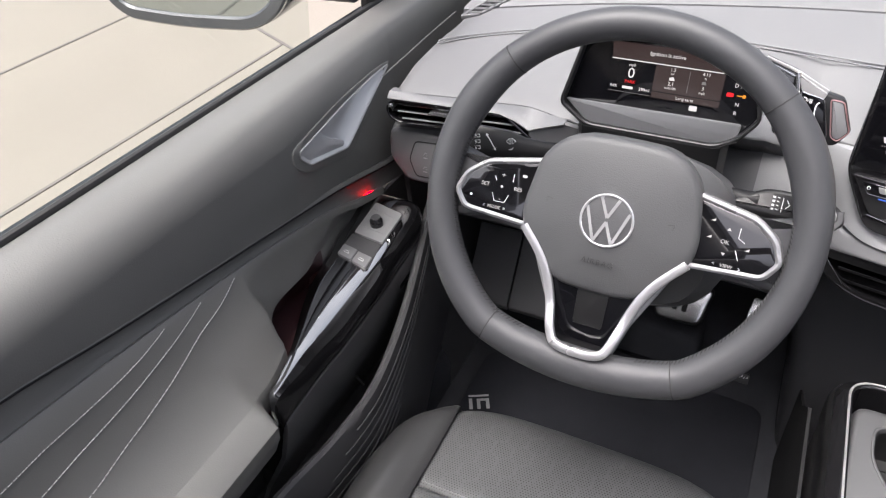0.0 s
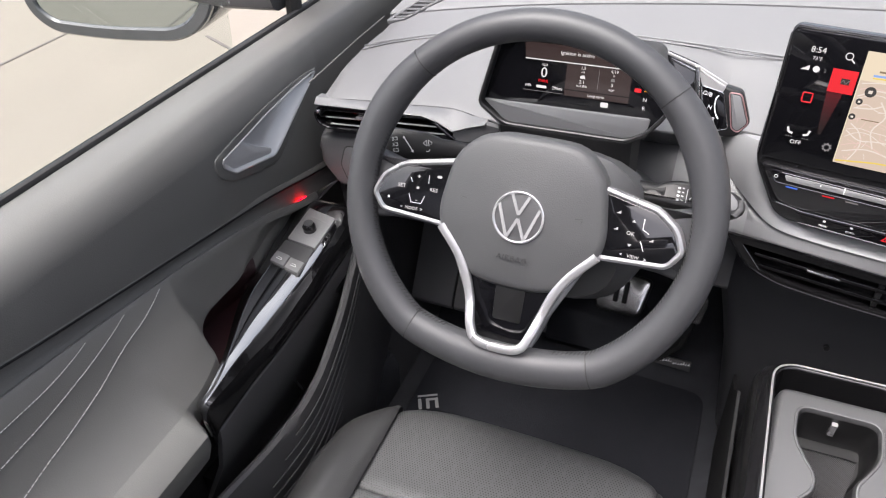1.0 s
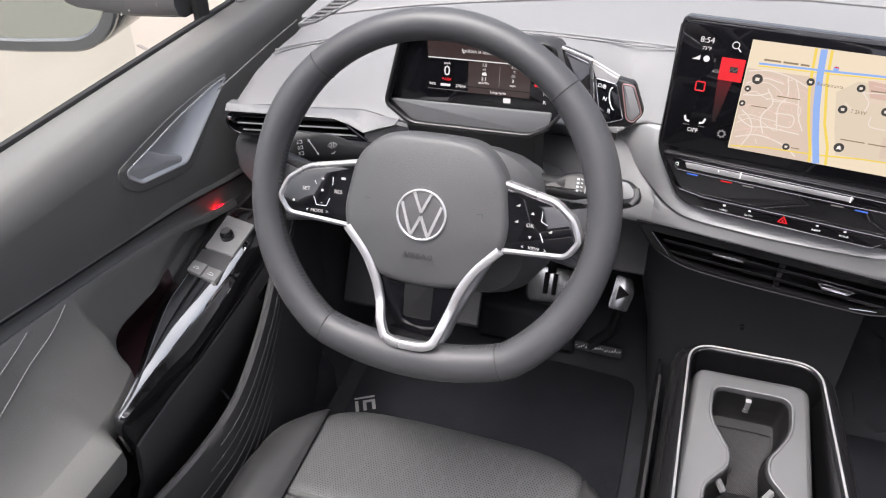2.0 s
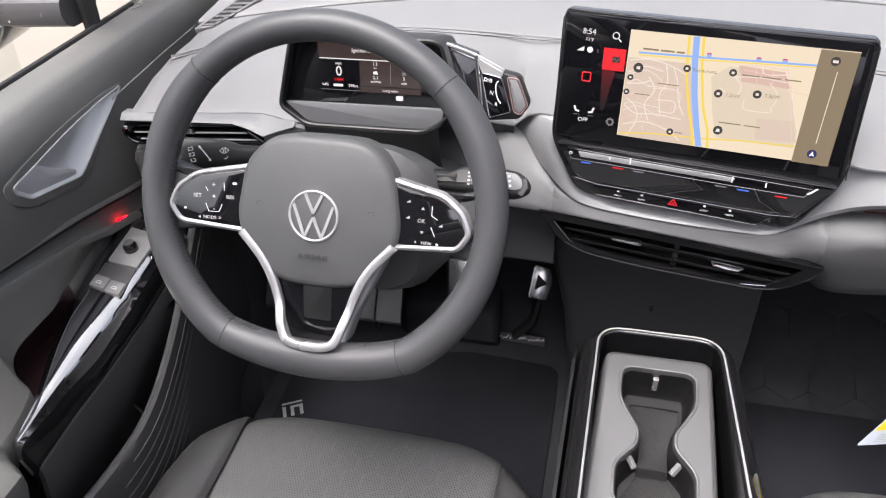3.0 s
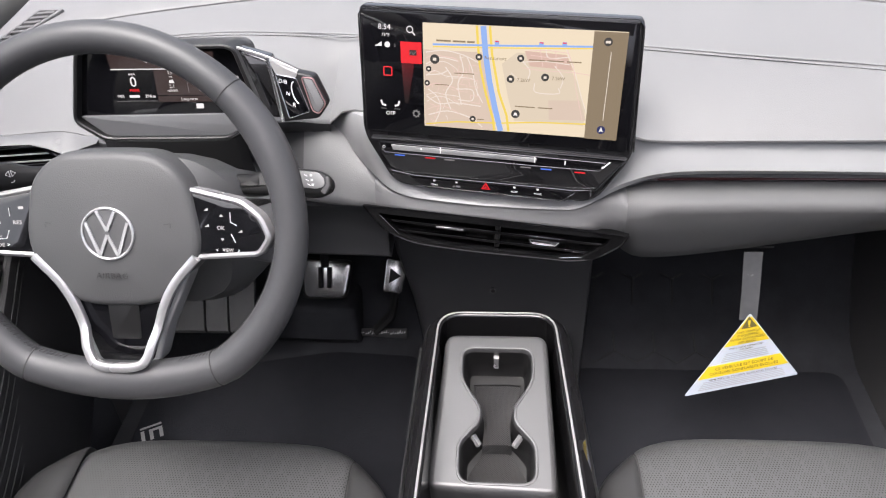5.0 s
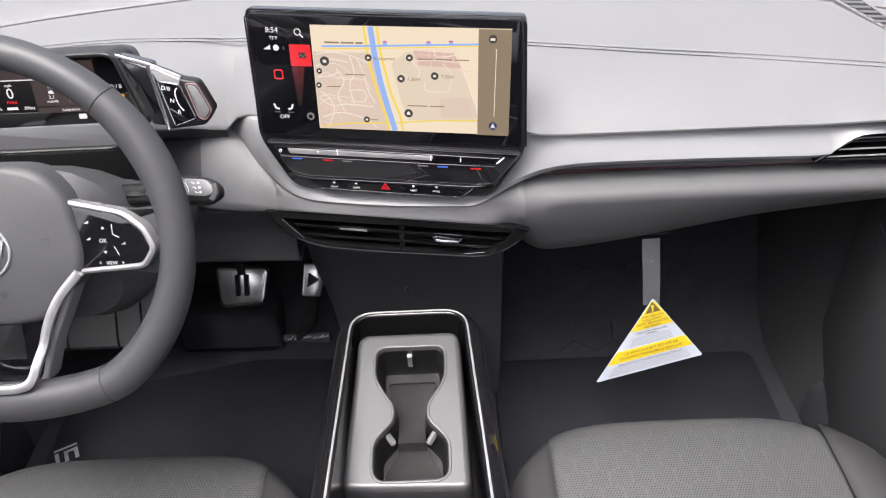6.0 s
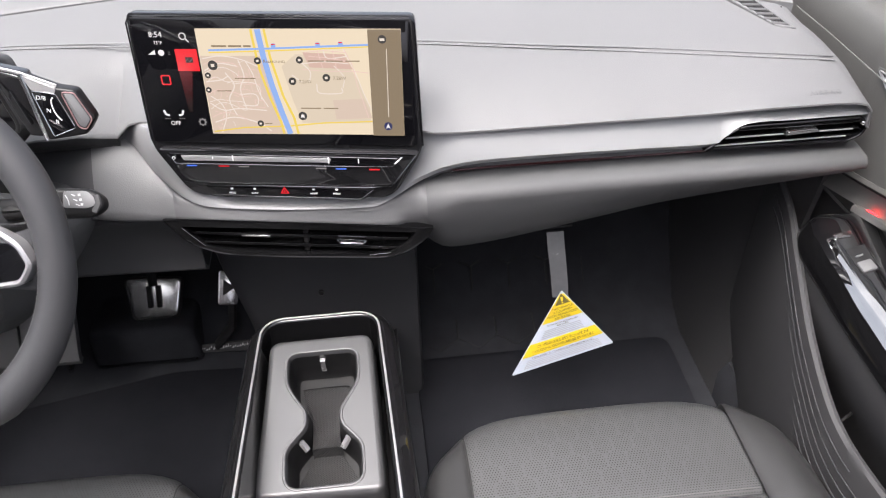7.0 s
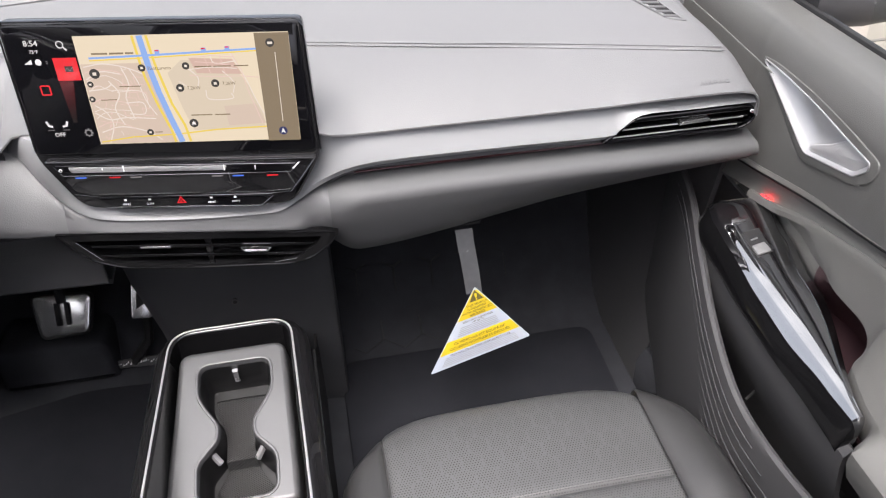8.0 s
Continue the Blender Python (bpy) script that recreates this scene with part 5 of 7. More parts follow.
bpy.data.meshes.remove(tmp)
tagged(part("rim_stitching", bm, DTHREAD, wheel), kind="stuff")


def dome(pts, m, depth, h, edge=0.006, rings=7):
    """A cushion-like cover over a polygon, rounded at its edge and bulging by h."""
    bm = bmesh.new()
    n = len(pts)
    c = Vector((sum(p[0] for p in pts) / n, sum(p[1] for p in pts) / n))
    loops = [[bm.verts.new((x, y, -depth)) for x, y in pts], [bm.verts.new((x, y, -edge)) for x, y in pts]]
    for k in range(1, 4):
        a = k / 3 * math.pi / 2
        q = inset(pts, edge * 0.8 * (1 - math.cos(a)))
        loops.append([bm.verts.new((x, y, -edge + edge * math.sin(a))) for x, y in q])
    base = inset(pts, edge * 0.8)
    for k in range(1, rings):
        s = 1 - k / rings
        loops.append([bm.verts.new((c.x + (x - c.x) * s, c.y + (y - c.y) * s, h * (1 - s * s))) for x, y in base])
    for a, b in zip(loops, loops[1:]):
        for i in range(n):
            bm.faces.new((a[i], a[(i + 1) % n], b[(i + 1) % n], b[i]))
    top = bm.verts.new((c.x, c.y, h))
    for i in range(n):
        bm.faces.new((loops[-1][i], loops[-1][(i + 1) % n], top))
    bm.faces.new(list(reversed(loops[0])))
    bm.transform(m)
    return bm


half = [(0.0, 0.068), (0.046, 0.0665), (0.074, 0.042), (0.083, -0.010), (0.0805, -0.030), (0.041, -0.0755), (0.018, -0.079)]
padp = rounded([(x, y) for x, y in half] + [(-x, y) for x, y in reversed(half[1:])], [0.02, 0.03, 0.02, 0.010, 0.012, 0.014, 0.018] + [0.018, 0.014, 0.012, 0.010, 0.02, 0.03], 4)
PM = WM @ Matrix.Translation((0.0, 0, 0.004))
part("airbag_cover", dome(padp, PM, 0.04, 0.007, 0.010), PAD, wheel)
letters("AIRBAG", PM @ Matrix.Translation((0, -0.0465, 0.0062)), 0.0075, GREYINK, wheel, 0.0003, spacing=1.2)
for s in (-1, 1):
    part("horn_mark", sweep([PM @ Vector(p) for p in ((s * 0.052, 0.002, 0.0058), (s * 0.058, 0.003, 0.0055), (s * 0.058, -0.001, 0.0055))], 0.0003, seg=4), DTHREAD, wheel)
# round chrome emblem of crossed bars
EM = PM @ Matrix.Translation((0, -0.0065, 0.0068))
em = part("emblem", prism(disc(0, 0, 0.0245, 40), EM, 0.004, 0.001), PAD, wheel, "round chrome emblem")
part("emblem_ring", frame_ring(disc(0, 0, 0.0248, 40), disc(0, 0, 0.0224, 40), EM @ Matrix.Translation((0, 0, 0.0018)), 0.003, 0.0009), EMBLEM, em)
for s in (-1, 1):
    for a, b in (((0.0085 * s, 0.0212), (0.0, 0.0028)), ((0.0195 * s, 0.0105), (0.0085 * s, -0.0205)), ((0.0085 * s, -0.0205), (0.0, -0.001))):
        part("emblem_bar", stroke([a, b], 0.0027, EM, 0.0016, 0.002), EMBLEM, em)

for s in (-1, 1):
    spoke = part("spoke", prism(rounded([(s * p[0], p[1]) for p in ((0.163, 0.031), (0.128, 0.0215), (0.05, 0.033), (0.05, -0.034), (0.115, -0.032), (0.16, -0.040))], 0.008), WM @ Matrix.Translation((0, 0, -0.004)), 0.022, 0.006, 3), WHEEL, wheel)
    bez = [(s * p[0], p[1]) for p in ((0.060, 0.0370), (0.1235, 0.0250), (0.143, 0.0105), (0.1515, -0.0095), (0.1400, -0.0270), (0.072, -0.0335))]
    o = rounded(bez, [0.004, 0.007, 0.007, 0.006, 0.007, 0.004], 4)
    i = inset(o, 0.0052)
    TW = WM @ Matrix.Translation((s * 0.105, 0, 0)) @ Matrix.Rotation(radians(-9.5 * s), 4, "Y") @ Matrix.Translation((-s * 0.105, 0, 0))
    part("spoke_bezel", frame_ring(o, i, TW @ Matrix.Translation((0, 0, 0.004)), 0.014, 0.0022), SATIN, wheel, "satin silver bezel")
    bp = part("button_panel", prism(i, TW @ Matrix.Translation((0, 0, 0.0025)), 0.010, 0.0006), BUTTON, wheel, "gloss black touch button panel")
    BM = TW @ Matrix.Translation((s * 0.108, -0.003, 0.0027))
    caps = (("SET", -0.014, 0.004, 0.0052), ("RES", 0.018, 0.004, 0.0052), ("MODE", -0.002, -0.017, 0.0046), ("+", 0.002, 0.015, 0.007), ("-", 0.002, -0.008, 0.007), ("<", -0.012, -0.017, 0.0046), (">", 0.008, -0.017, 0.0046)) if s < 0 else (("OK", -0.006, 0.001, 0.0052), ("VIEW", 0.0, -0.0195, 0.0046), ("<", -0.011, -0.0195, 0.0046), (">", 0.011, -0.0195, 0.0046))
    for t, x, y, z in caps:
        letters(t, BM @ Matrix.Translation((x, y, 0.0003)), z, E_WHITE if t not in "<>" else WHITEINK, bp, 0.0001)
    if s < 0:
        part("button_symbol", flat(disc(0.002, 0.004, 0.0013, 12), BM, 0.0003), E_WHITE, bp)
        part("button_symbol", flat(disc(-0.026, -0.009, 0.0012, 12), BM, 0.0003), WHITEINK, bp)
        part("button_symbol", flat(rounded([(0.020, 0.0165), (0.0245, 0.0165), (0.0245, 0.019), (0.020, 0.019)], 0.001), BM, 0.0003), E_WHITE, bp)
        for pts in (((-0.006, 0.013), (-0.004, 0.009)), ((0.012, 0.018), (0.012, 0.010)), ((-0.006, -0.003), (-0.003, -0.011), (0.007, -0.011), (0.01, -0.003))):
            part("button_line", stroke(pts, 0.0006, BM, 0.0004), WHITEINK, bp)
    else:
        for x, y in ((-0.02, 0.018), (-0.02, 0.003), (0.013, -0.001)):
            part("button_symbol", flat([(x - 0.002, y - 0.0013), (x + 0.002, y - 0.0013), (x + 0.002, y + 0.0013)], BM, 0.0003), E_WHITE, bp)
        part("button_symbol", flat([(-0.0068, 0.0115), (-0.0032, 0.0115), (-0.005, 0.014)], BM, 0.0003), E_WHITE, bp)
        part("button_symbol", flat([(-0.0068, -0.0085), (-0.0032, -0.0085), (-0.005, -0.011)], BM, 0.0003), E_WHITE, bp)
        for pts in (((0.004, 0.016), (0.004, 0.007), (0.01, 0.004)), ((0.004, -0.004), (0.008, -0.012))):
            part("button_line", stroke(pts, 0.0006, BM, 0.0004), WHITEINK, bp)
# lower double spoke: silver V round a gloss black panel
vhalf = [(0.0765, -0.030), (0.056, -0.053), (0.0435, -0.075), (0.0352, -0.100), (0.0287, -0.121), (0.0228, -0.1305), (0.012, -0.1340), (0.0, -0.1345)]
vpath = [(-x, y) for x, y in vhalf] + list(reversed(vhalf[:-1]))
fill = rounded([(-0.062, -0.045), (-0.036, -0.100), (-0.026, -0.133), (-0.012, -0.139), (0.012, -0.139), (0.026, -0.133), (0.036, -0.100), (0.062, -0.045)], 0.005)
part("lower_spoke", prism(inset(fill, -0.0055), WM @ Matrix.Translation((0, 0, -0.004)), 0.024, 0.003, 3), SILVER, wheel, "satin grey side of the lower spoke")
part("lower_panel", prism(fill, WM @ Matrix.Translation((0, 0, -0.003)), 0.006, 0.001), GLASSBLACK, wheel, "gloss black lower spoke panel")
part("lower_slot", prism(rounded([(-0.014, -0.07), (-0.012, -0.112), (0.016, -0.112), (0.016, -0.07)], 0.003), WM @ Matrix.Translation((0, 0, -0.0022)), 0.004, 0.0004), SATINBLACK, wheel)
part("silver_v", sweep([WM @ Vector((x, y, 0.0015 + lerp(-y, ((0.095, 0.0), (0.120, 0.010), (0.1345, 0.0130))))) for x, y in catmull([Vector(p) for p in vpath], 4)], 0.0046, 0.0042, 10, up=tuple(WM.to_3x3() @ Vector((0, 0, 1))), power=0.7), SATIN, wheel, "satin silver V-shaped trim")
part("hub", sweep([WM @ Vector((0, 0.0, -0.012)), WM @ Vector((0, 0.0, -0.055))], 0.062, 0.062, 24, up=(0, 0.9, 0.44)), DARK, wheel)

col = thing("steering_column", "grey steering column shroud behind the wheel", "steering column")
rows = []
for y, w, zt, zb in ((-0.225, 0.084, 0.655, 0.50), (-0.20, 0.100, 0.667, 0.478), (-0.16, 0.107, 0.644, 0.468), (-0.11, 0.105, 0.597, 0.462), (-0.05, 0.100, 0.56, 0.455), (0.0, 0.095, 0.54, 0.45)):
    cz, hh = (zt + zb) / 2, (zt - zb) / 2
    r = []
    for j in range(24):
        g = 2 * math.pi * j / 24
        c, s = math.cos(g), math.sin(g)
        r.append((-0.342 + w * math.copysign(abs(c) ** 0.7, c), y, cz + hh * math.copysign(abs(s) ** 0.7, s)))
    rows.append(r)
bm = grid(rows, closed=True)
bm.verts.ensure_lookup_table()
bm.faces.new([bm.verts[j] for j in range(24)])
part("shroud", bm, PAD, col)


def stalk(name, label, tip, root, end_label):
    t = thing(name, label, "stalk lever")
    a, b = Vector(tip), Vector(root)
    d = (a - b).normalized()
    path = [b, b + (a - b) * 0.45, b + (a - b) * 0.6, a - d * 0.004, a]
    part("lever", sweep(path, lambda k: (0.007, 0.010, 0.015, 0.0165, 0.0145)[min(4, int(k * 4.01))], lambda k: (0.006, 0.006, 0.008, 0.008, 0.006)[min(4, int(k * 4.01))], 14, up=(0, -0.9, 0.4), power=0.7), VENTBLACK, t)
    return t


st = stalk("indicator_stalk", "black indicator stalk with white light symbols", (-0.516, -0.2, 0.637), (-0.412, -0.17, 0.625), "")
FM = basis((-0.497, -0.2065, 0.6405), (1, 0.25, 0.1), (0, 0.35, 0.93))
for k in range(3):
    y0 = 0.0065 - 0.006 * k
    part("symbol", stroke([(-0.004, y0 + 0.0015), (-0.0015, y0 + 0.0015), (-0.0015, y0 - 0.0015), (-0.004, y0 - 0.0015)], 0.0006, FM, 0.0), WHITEINK, st)
    for d in (-0.0014, 0.0, 0.0014):
        part("symbol", stroke([(-0.0068, y0 + d - 0.0004), (-0.0048, y0 + d)], 0.0005, FM, 0.0), WHITEINK, st)
part("symbol", stroke([(0.006, 0.007), (0.010, 0.0), (0.0135, -0.007)], 0.0009, FM, 0.0), WHITEINK, st)
part("symbol", flat([(0.0048, 0.006), (0.0078, 0.0072), (0.0054, 0.0086)], FM, 0.0), WHITEINK, st)
part("symbol", flat([(0.012, -0.0078), (0.0148, -0.0062), (0.0145, -0.0088)], FM, 0.0), WHITEINK, st)
for a_, b_ in ((0.0255, 0.0295), (0.0355, 0.0315)):
    part("symbol", stroke([(b_, 0.003), (a_, 0.0), (b_, -0.003), (b_, 0.003)], 0.0006, FM, 0.0), WHITEINK, st)
part("symbol", stroke([(0.028, -0.0085), (0.031, -0.0085), (0.0325, -0.0065)], 0.0006, FM, 0.0), WHITEINK, st)
st = thing("wiper_stalk", "black wiper stalk with pale printed scale and dark end", "stalk lever")
FM = basis((-0.180, -0.183, 0.6235), (1, -0.06, -0.03), (0, 0.62, 0.78))
part("paddle", prism(rounded([(-0.076, -0.008), (-0.045, 0.0115), (-0.02, 0.0135), (0.012, 0.0125), (0.0235, 0.004), (0.0245, -0.006), (0.012, -0.0145), (-0.070, -0.016)], [0.003, 0.008, 0.006, 0.006, 0.006, 0.006, 0.006, 0.003], 3), FM, 0.014, 0.005, 3), SATINBLACK, st)
# the end plate is a paler grey in place of the light on its top
part("face", prism(rounded([(-0.012, 0.0105), (0.010, 0.0100), (0.0175, 0.003), (0.0175, -0.0035), (0.010, -0.0065), (-0.012, -0.0055)], 0.003, 3), FM @ Matrix.Translation((0, 0, 0.0006)), 0.003, 0.0012), SWITCH, st, "end plate coloured pale for the light on it")
part("end_cap", sweep([FM @ Vector((0.0185, 0.006, 0.0)), FM @ Vector((0.0205, -0.002, 0.0)), FM @ Vector((0.0165, -0.010, 0.0))], 0.003, 0.0024, 8, up=(0, -0.8, 0.6)), DARK, st)
part("lever", sweep([FM @ Vector((-0.048, -0.001, -0.006)), FM @ Vector((-0.10, -0.004, -0.014))], 0.008, 0.007, 10), VENTBLACK, st)
for k in range(4):
    part("symbol", flat(rect(-0.038 + 0.0003 * k, 0.0035 - 0.0037 * k, -0.0355 + 0.0003 * k, 0.0055 - 0.0037 * k), FM, 0.0006), WHITEINK, st)
    part("symbol", stroke([(-0.0342 + 0.0003 * k, 0.0052 - 0.0037 * k), (-0.0318 + 0.0003 * k, 0.0046 - 0.0037 * k)], 0.0007, FM, 0.0006), WHITEINK, st)
part("symbol", stroke([(-0.029, 0.0055), (-0.0285, -0.001), (-0.028, -0.008)], 0.0007, FM, 0.0006), WHITEINK, st)
part("symbol", stroke([(-0.0255, 0.004), (-0.0225, 0.000), (-0.0255, -0.004)], 0.0007, FM, 0.0006), WHITEINK, st)


for k in range(3):
    part("symbol", stroke([(-0.004 + 0.002 * k, 0.007 - 0.0045 * k), (-0.0005 + 0.002 * k, 0.0055 - 0.0045 * k)], 0.0009, FM, 0.0009), WHITEINK, st)
    part("symbol", flat(rect(0.002 + 0.0012 * k, 0.0055 - 0.0045 * k, 0.0042 + 0.0012 * k, 0.0075 - 0.0045 * k), FM, 0.0009), WHITEINK, st)
part("symbol", stroke([(-0.0095, 0.0065), (-0.0065, 0.001), (-0.006, -0.003)], 0.0008, FM, 0.0009), WHITEINK, st)


# ---- centre console ----
con = thing("centre_console", "centre console with gloss black rim, silver edging and double cup holder", "centre console")


KM = basis((0, -0.1, 0.320), (1, 0, 0), (0, 1, -0.07))
TRM = basis((0, -0.1, 0.298), (1, 0, 0), (0, 1, 0.22))
ci = rounded([(-0.0722, 0.055), (0.0838, 0.055), (0.0925, -0.14), (0.098, -0.27), (0.100, -0.55), (-0.082, -0.55), (-0.0785, -0.27), (-0.0762, -0.14)], [0.034, 0.034, 0.05, 0.05, 0.02, 0.02, 0.05, 0.05], 7)
part("rim", ringed(ci, KM, [(0.0042, -0.004), (0.0034, -0.0012), (0.0015, -0.0005), (-0.0018, -0.0006), (-0.005, -0.0024), (-0.010, -0.0060), (-0.0150, -0.0108)]), PIANO, con, "gloss black console rim", sharp=60)
part("rim_side", ringed(ci, KM, [(-0.0150, -0.0108), (-0.0185, -0.0160), (-0.0203, -0.0225), (-0.0208, -0.050)]), SATINBLACK, con, sharp=60)
part("inner_wall", ringed(ci, KM, [(0.0040, -0.003), (0.0042, -0.15)]), VENTGLOSS, con)
part("silver_edging", sweep([KM @ Vector((x, y, 0.0004)) for x, y in ci], 0.0014, 0.0012, 8, closed=True), EDGE, con, "bright silver edging line")
part("body", ringed(ci, KM, [(-0.0196, -0.044), (-0.0186, -0.06), (-0.0175, -0.30)]), DARK, con)
part("well_floor", prism(inset(ci, 0.004), KM @ Matrix.Translation((0, 0, -0.145)), 0.006), BLACKER, con)
# tray with the opening of the double cup holder
to = rounded([(-0.0635, 0.0285), (0.0745, 0.0285), (0.0772, -0.06), (0.0790, -0.13), (0.0800, -0.192), (-0.0765, -0.187), (-0.0735, -0.13), (-0.0682, -0.06)], [0.018, 0.018, 0.03, 0.03, 0.014, 0.014, 0.03, 0.03], 6)
cup_half = [(0.044, 0.003), (0.0442, -0.040), (0.0300, -0.064), (0.0195, -0.079), (0.0195, -0.101), (0.0330, -0.116), (0.0448, -0.130), (0.0445, -0.1765)]
cupp = [(0.0073 + x, y) for x, y in cup_half] + [(0.0073 - x, y) for x, y in reversed(cup_half)]
cupl = rounded(cupp, [0.014, 0.020, 0.006, 0.014, 0.014, 0.006, 0.016, 0.016, 0.016, 0.016, 0.006, 0.014, 0.014, 0.006, 0.020, 0.014], 5)
part("tray", holed(inset(to, 0.0085), inset(cupl, -0.0045), TRM, 0.003, 0.003), TRAY, con, "satin grey console tray")
part("tray_shoulder", ringed(to, TRM, [(0.009, 0.0), (0.0060, -0.0004), (0.0035, -0.0018), (0.0018, -0.0045), (0.0005, -0.010), (-0.002, -0.045)]), TRAY, con)
part("tray_lip", ringed(cupl, TRM, [(-0.0048, 0.0), (-0.0042, 0.0010), (-0.0030, 0.0013), (-0.0016, 0.0008), (-0.0004, -0.0016), (0.0004, -0.007)]), TRAY, con)
part("rear_tray", prism(rounded([(-0.074, -0.20), (0.079, -0.20), (0.081, -0.44), (-0.076, -0.44)], 0.012), TRM @ Matrix.Translation((0, 0, -0.014)), 0.006, 0.002), TRAY, con)
cup = part("cup_holder", ringed(cupl, TRM, [(0.0002, -0.0055), (0.0016, -0.030), (0.004, -0.056), (0.007, -0.060)], cap=True), VENTBLACK, con, "deep black double cup holder")


def ribs():
    """Fine raised lines like those of a rubber mat."""
    m = surface("ribbed_rubber", (0.024, 0.024, 0.0245), 0.55, grain=900, bump=0.0, spec=0.3)
    t, n, l, b = nodes_of(m)
    co = n.new("ShaderNodeTexCoord")
    w = n.new("ShaderNodeTexWave")
    w.inputs["Scale"].default_value, w.inputs["Distortion"].default_value = 190.0, 0.0
    w.bands_direction = "DIAGONAL"
    l.new(co.outputs["Object"], w.inputs["Vector"])
    bp = n.new("ShaderNodeBump")
    bp.inputs["Strength"].default_value, bp.inputs["Distance"].default_value = 0.8, 0.001
    l.new(w.outputs["Fac"], bp.inputs["Height"])
    l.new(bp.outputs["Normal"], b.inputs["Normal"])
    return m


RIB = ribs()
mat_rows = []
for y, hw, z in ((-0.022, 0.0305, -0.058), (-0.0235, 0.031, -0.049), (-0.028, 0.0315, -0.0465), (-0.05, 0.0275, -0.042), (-0.066, 0.0215, -0.038), (-0.084, 0.0172, -0.034), (-0.103, 0.0172, -0.033), (-0.115, 0.0185, -0.037), (-0.121, 0.019, -0.051), (-0.13, 0.024, -0.053), (-0.15, 0.036, -0.054), (-0.170, 0.040, -0.054)):
    mat_rows.append([TRM @ Vector((0.0073 + x * hw, y, z - 0.002 * abs(x) ** 4)) for x in lin(-1, 1, 9)])
part("mat", sheet(mat_rows, 0.003), RIB, cup, "ribbed grey rubber insert")
part("mat_edge", sweep([TRM @ Vector((0.0073 + x * 0.0315, -0.0245, -0.0468 - 0.002 * abs(x) ** 4)) for x in lin(-1, 1, 9)], 0.0012, seg=6), VENTBLACK, cup)
for p, q in (((0.0058, -0.0005, -0.014), (0.0058, -0.0020, -0.037)), ((-0.0265, -0.1085, -0.012), (-0.0150, -0.1215, -0.024)), ((0.0405, -0.1085, -0.012), (0.0285, -0.1225, -0.024))):
    part("clip", sweep([TRM @ Vector(p), TRM @ Vector(q)], 0.0036, 0.003, 8, up=(0, 0.3, 1), power=0.4), SATIN, cup, "silver spring clip")

# the front of the tunnel below the dashboard
tun = thing("tunnel_panel", "dark grey tunnel panel with a small hole under the centre vent", "trim panel")
rows = []
for x, y in ((-0.146, 0.40), (-0.146, 0.2), (-0.143, 0.11), (-0.132, 0.082), (-0.11, 0.069), (-0.06, 0.065), (0, 0.064), (0.06, 0.065), (0.13, 0.068), (0.146, 0.072), (0.15, 0.085), (0.15, 0.14), (0.15, 0.3)):
    # the driver's side tapers towards the floor
    rows.append([(x * (lerp(z, ((-0.01, 0.74), (0.186, 0.885), (0.222, 0.94), (0.27, 1.0), (0.30, 1.06), (0.44, 1.25))) if x < 0 else 1), y + 0.02 * k, z) for k, z in ((1.2, 0.44), (0.9, 0.40), (0.4, 0.35), (0, 0.30), (-0.1, 0.25), (-0.2, 0.2), (-0.2, 0.1), (-0.2, -0.01))])
part("panel", sheet(rows, 0.006), TUNNEL, tun)
part("screw_hole", sweep([(0.0, 0.057, 0.264), (0.0, 0.07, 0.264)], 0.0035, 0.0035, 10), BLACKER, tun)
part("screw_rim", sweep([(0.0 + 0.0042 * math.cos(g), 0.0575, 0.264 + 0.0042 * math.sin(g)) for g in lin(0, 2 * math.pi, 17)[:-1]], 0.0007, seg=5, closed=True), DARK, tun)
for s in (-1, 1):
    part("tunnel_side", sheet([[(0.003 + s * (0.103 + 0.004 * (y < -0.2)), y, z) for z in (top_, 0.15, -0.01)] for y, top_ in ((0.06, 0.17), (0.0, 0.2), (-0.05, 0.25), (-0.35, 0.262), (-0.67, 0.262))], 0.004), BLACKER, tun)


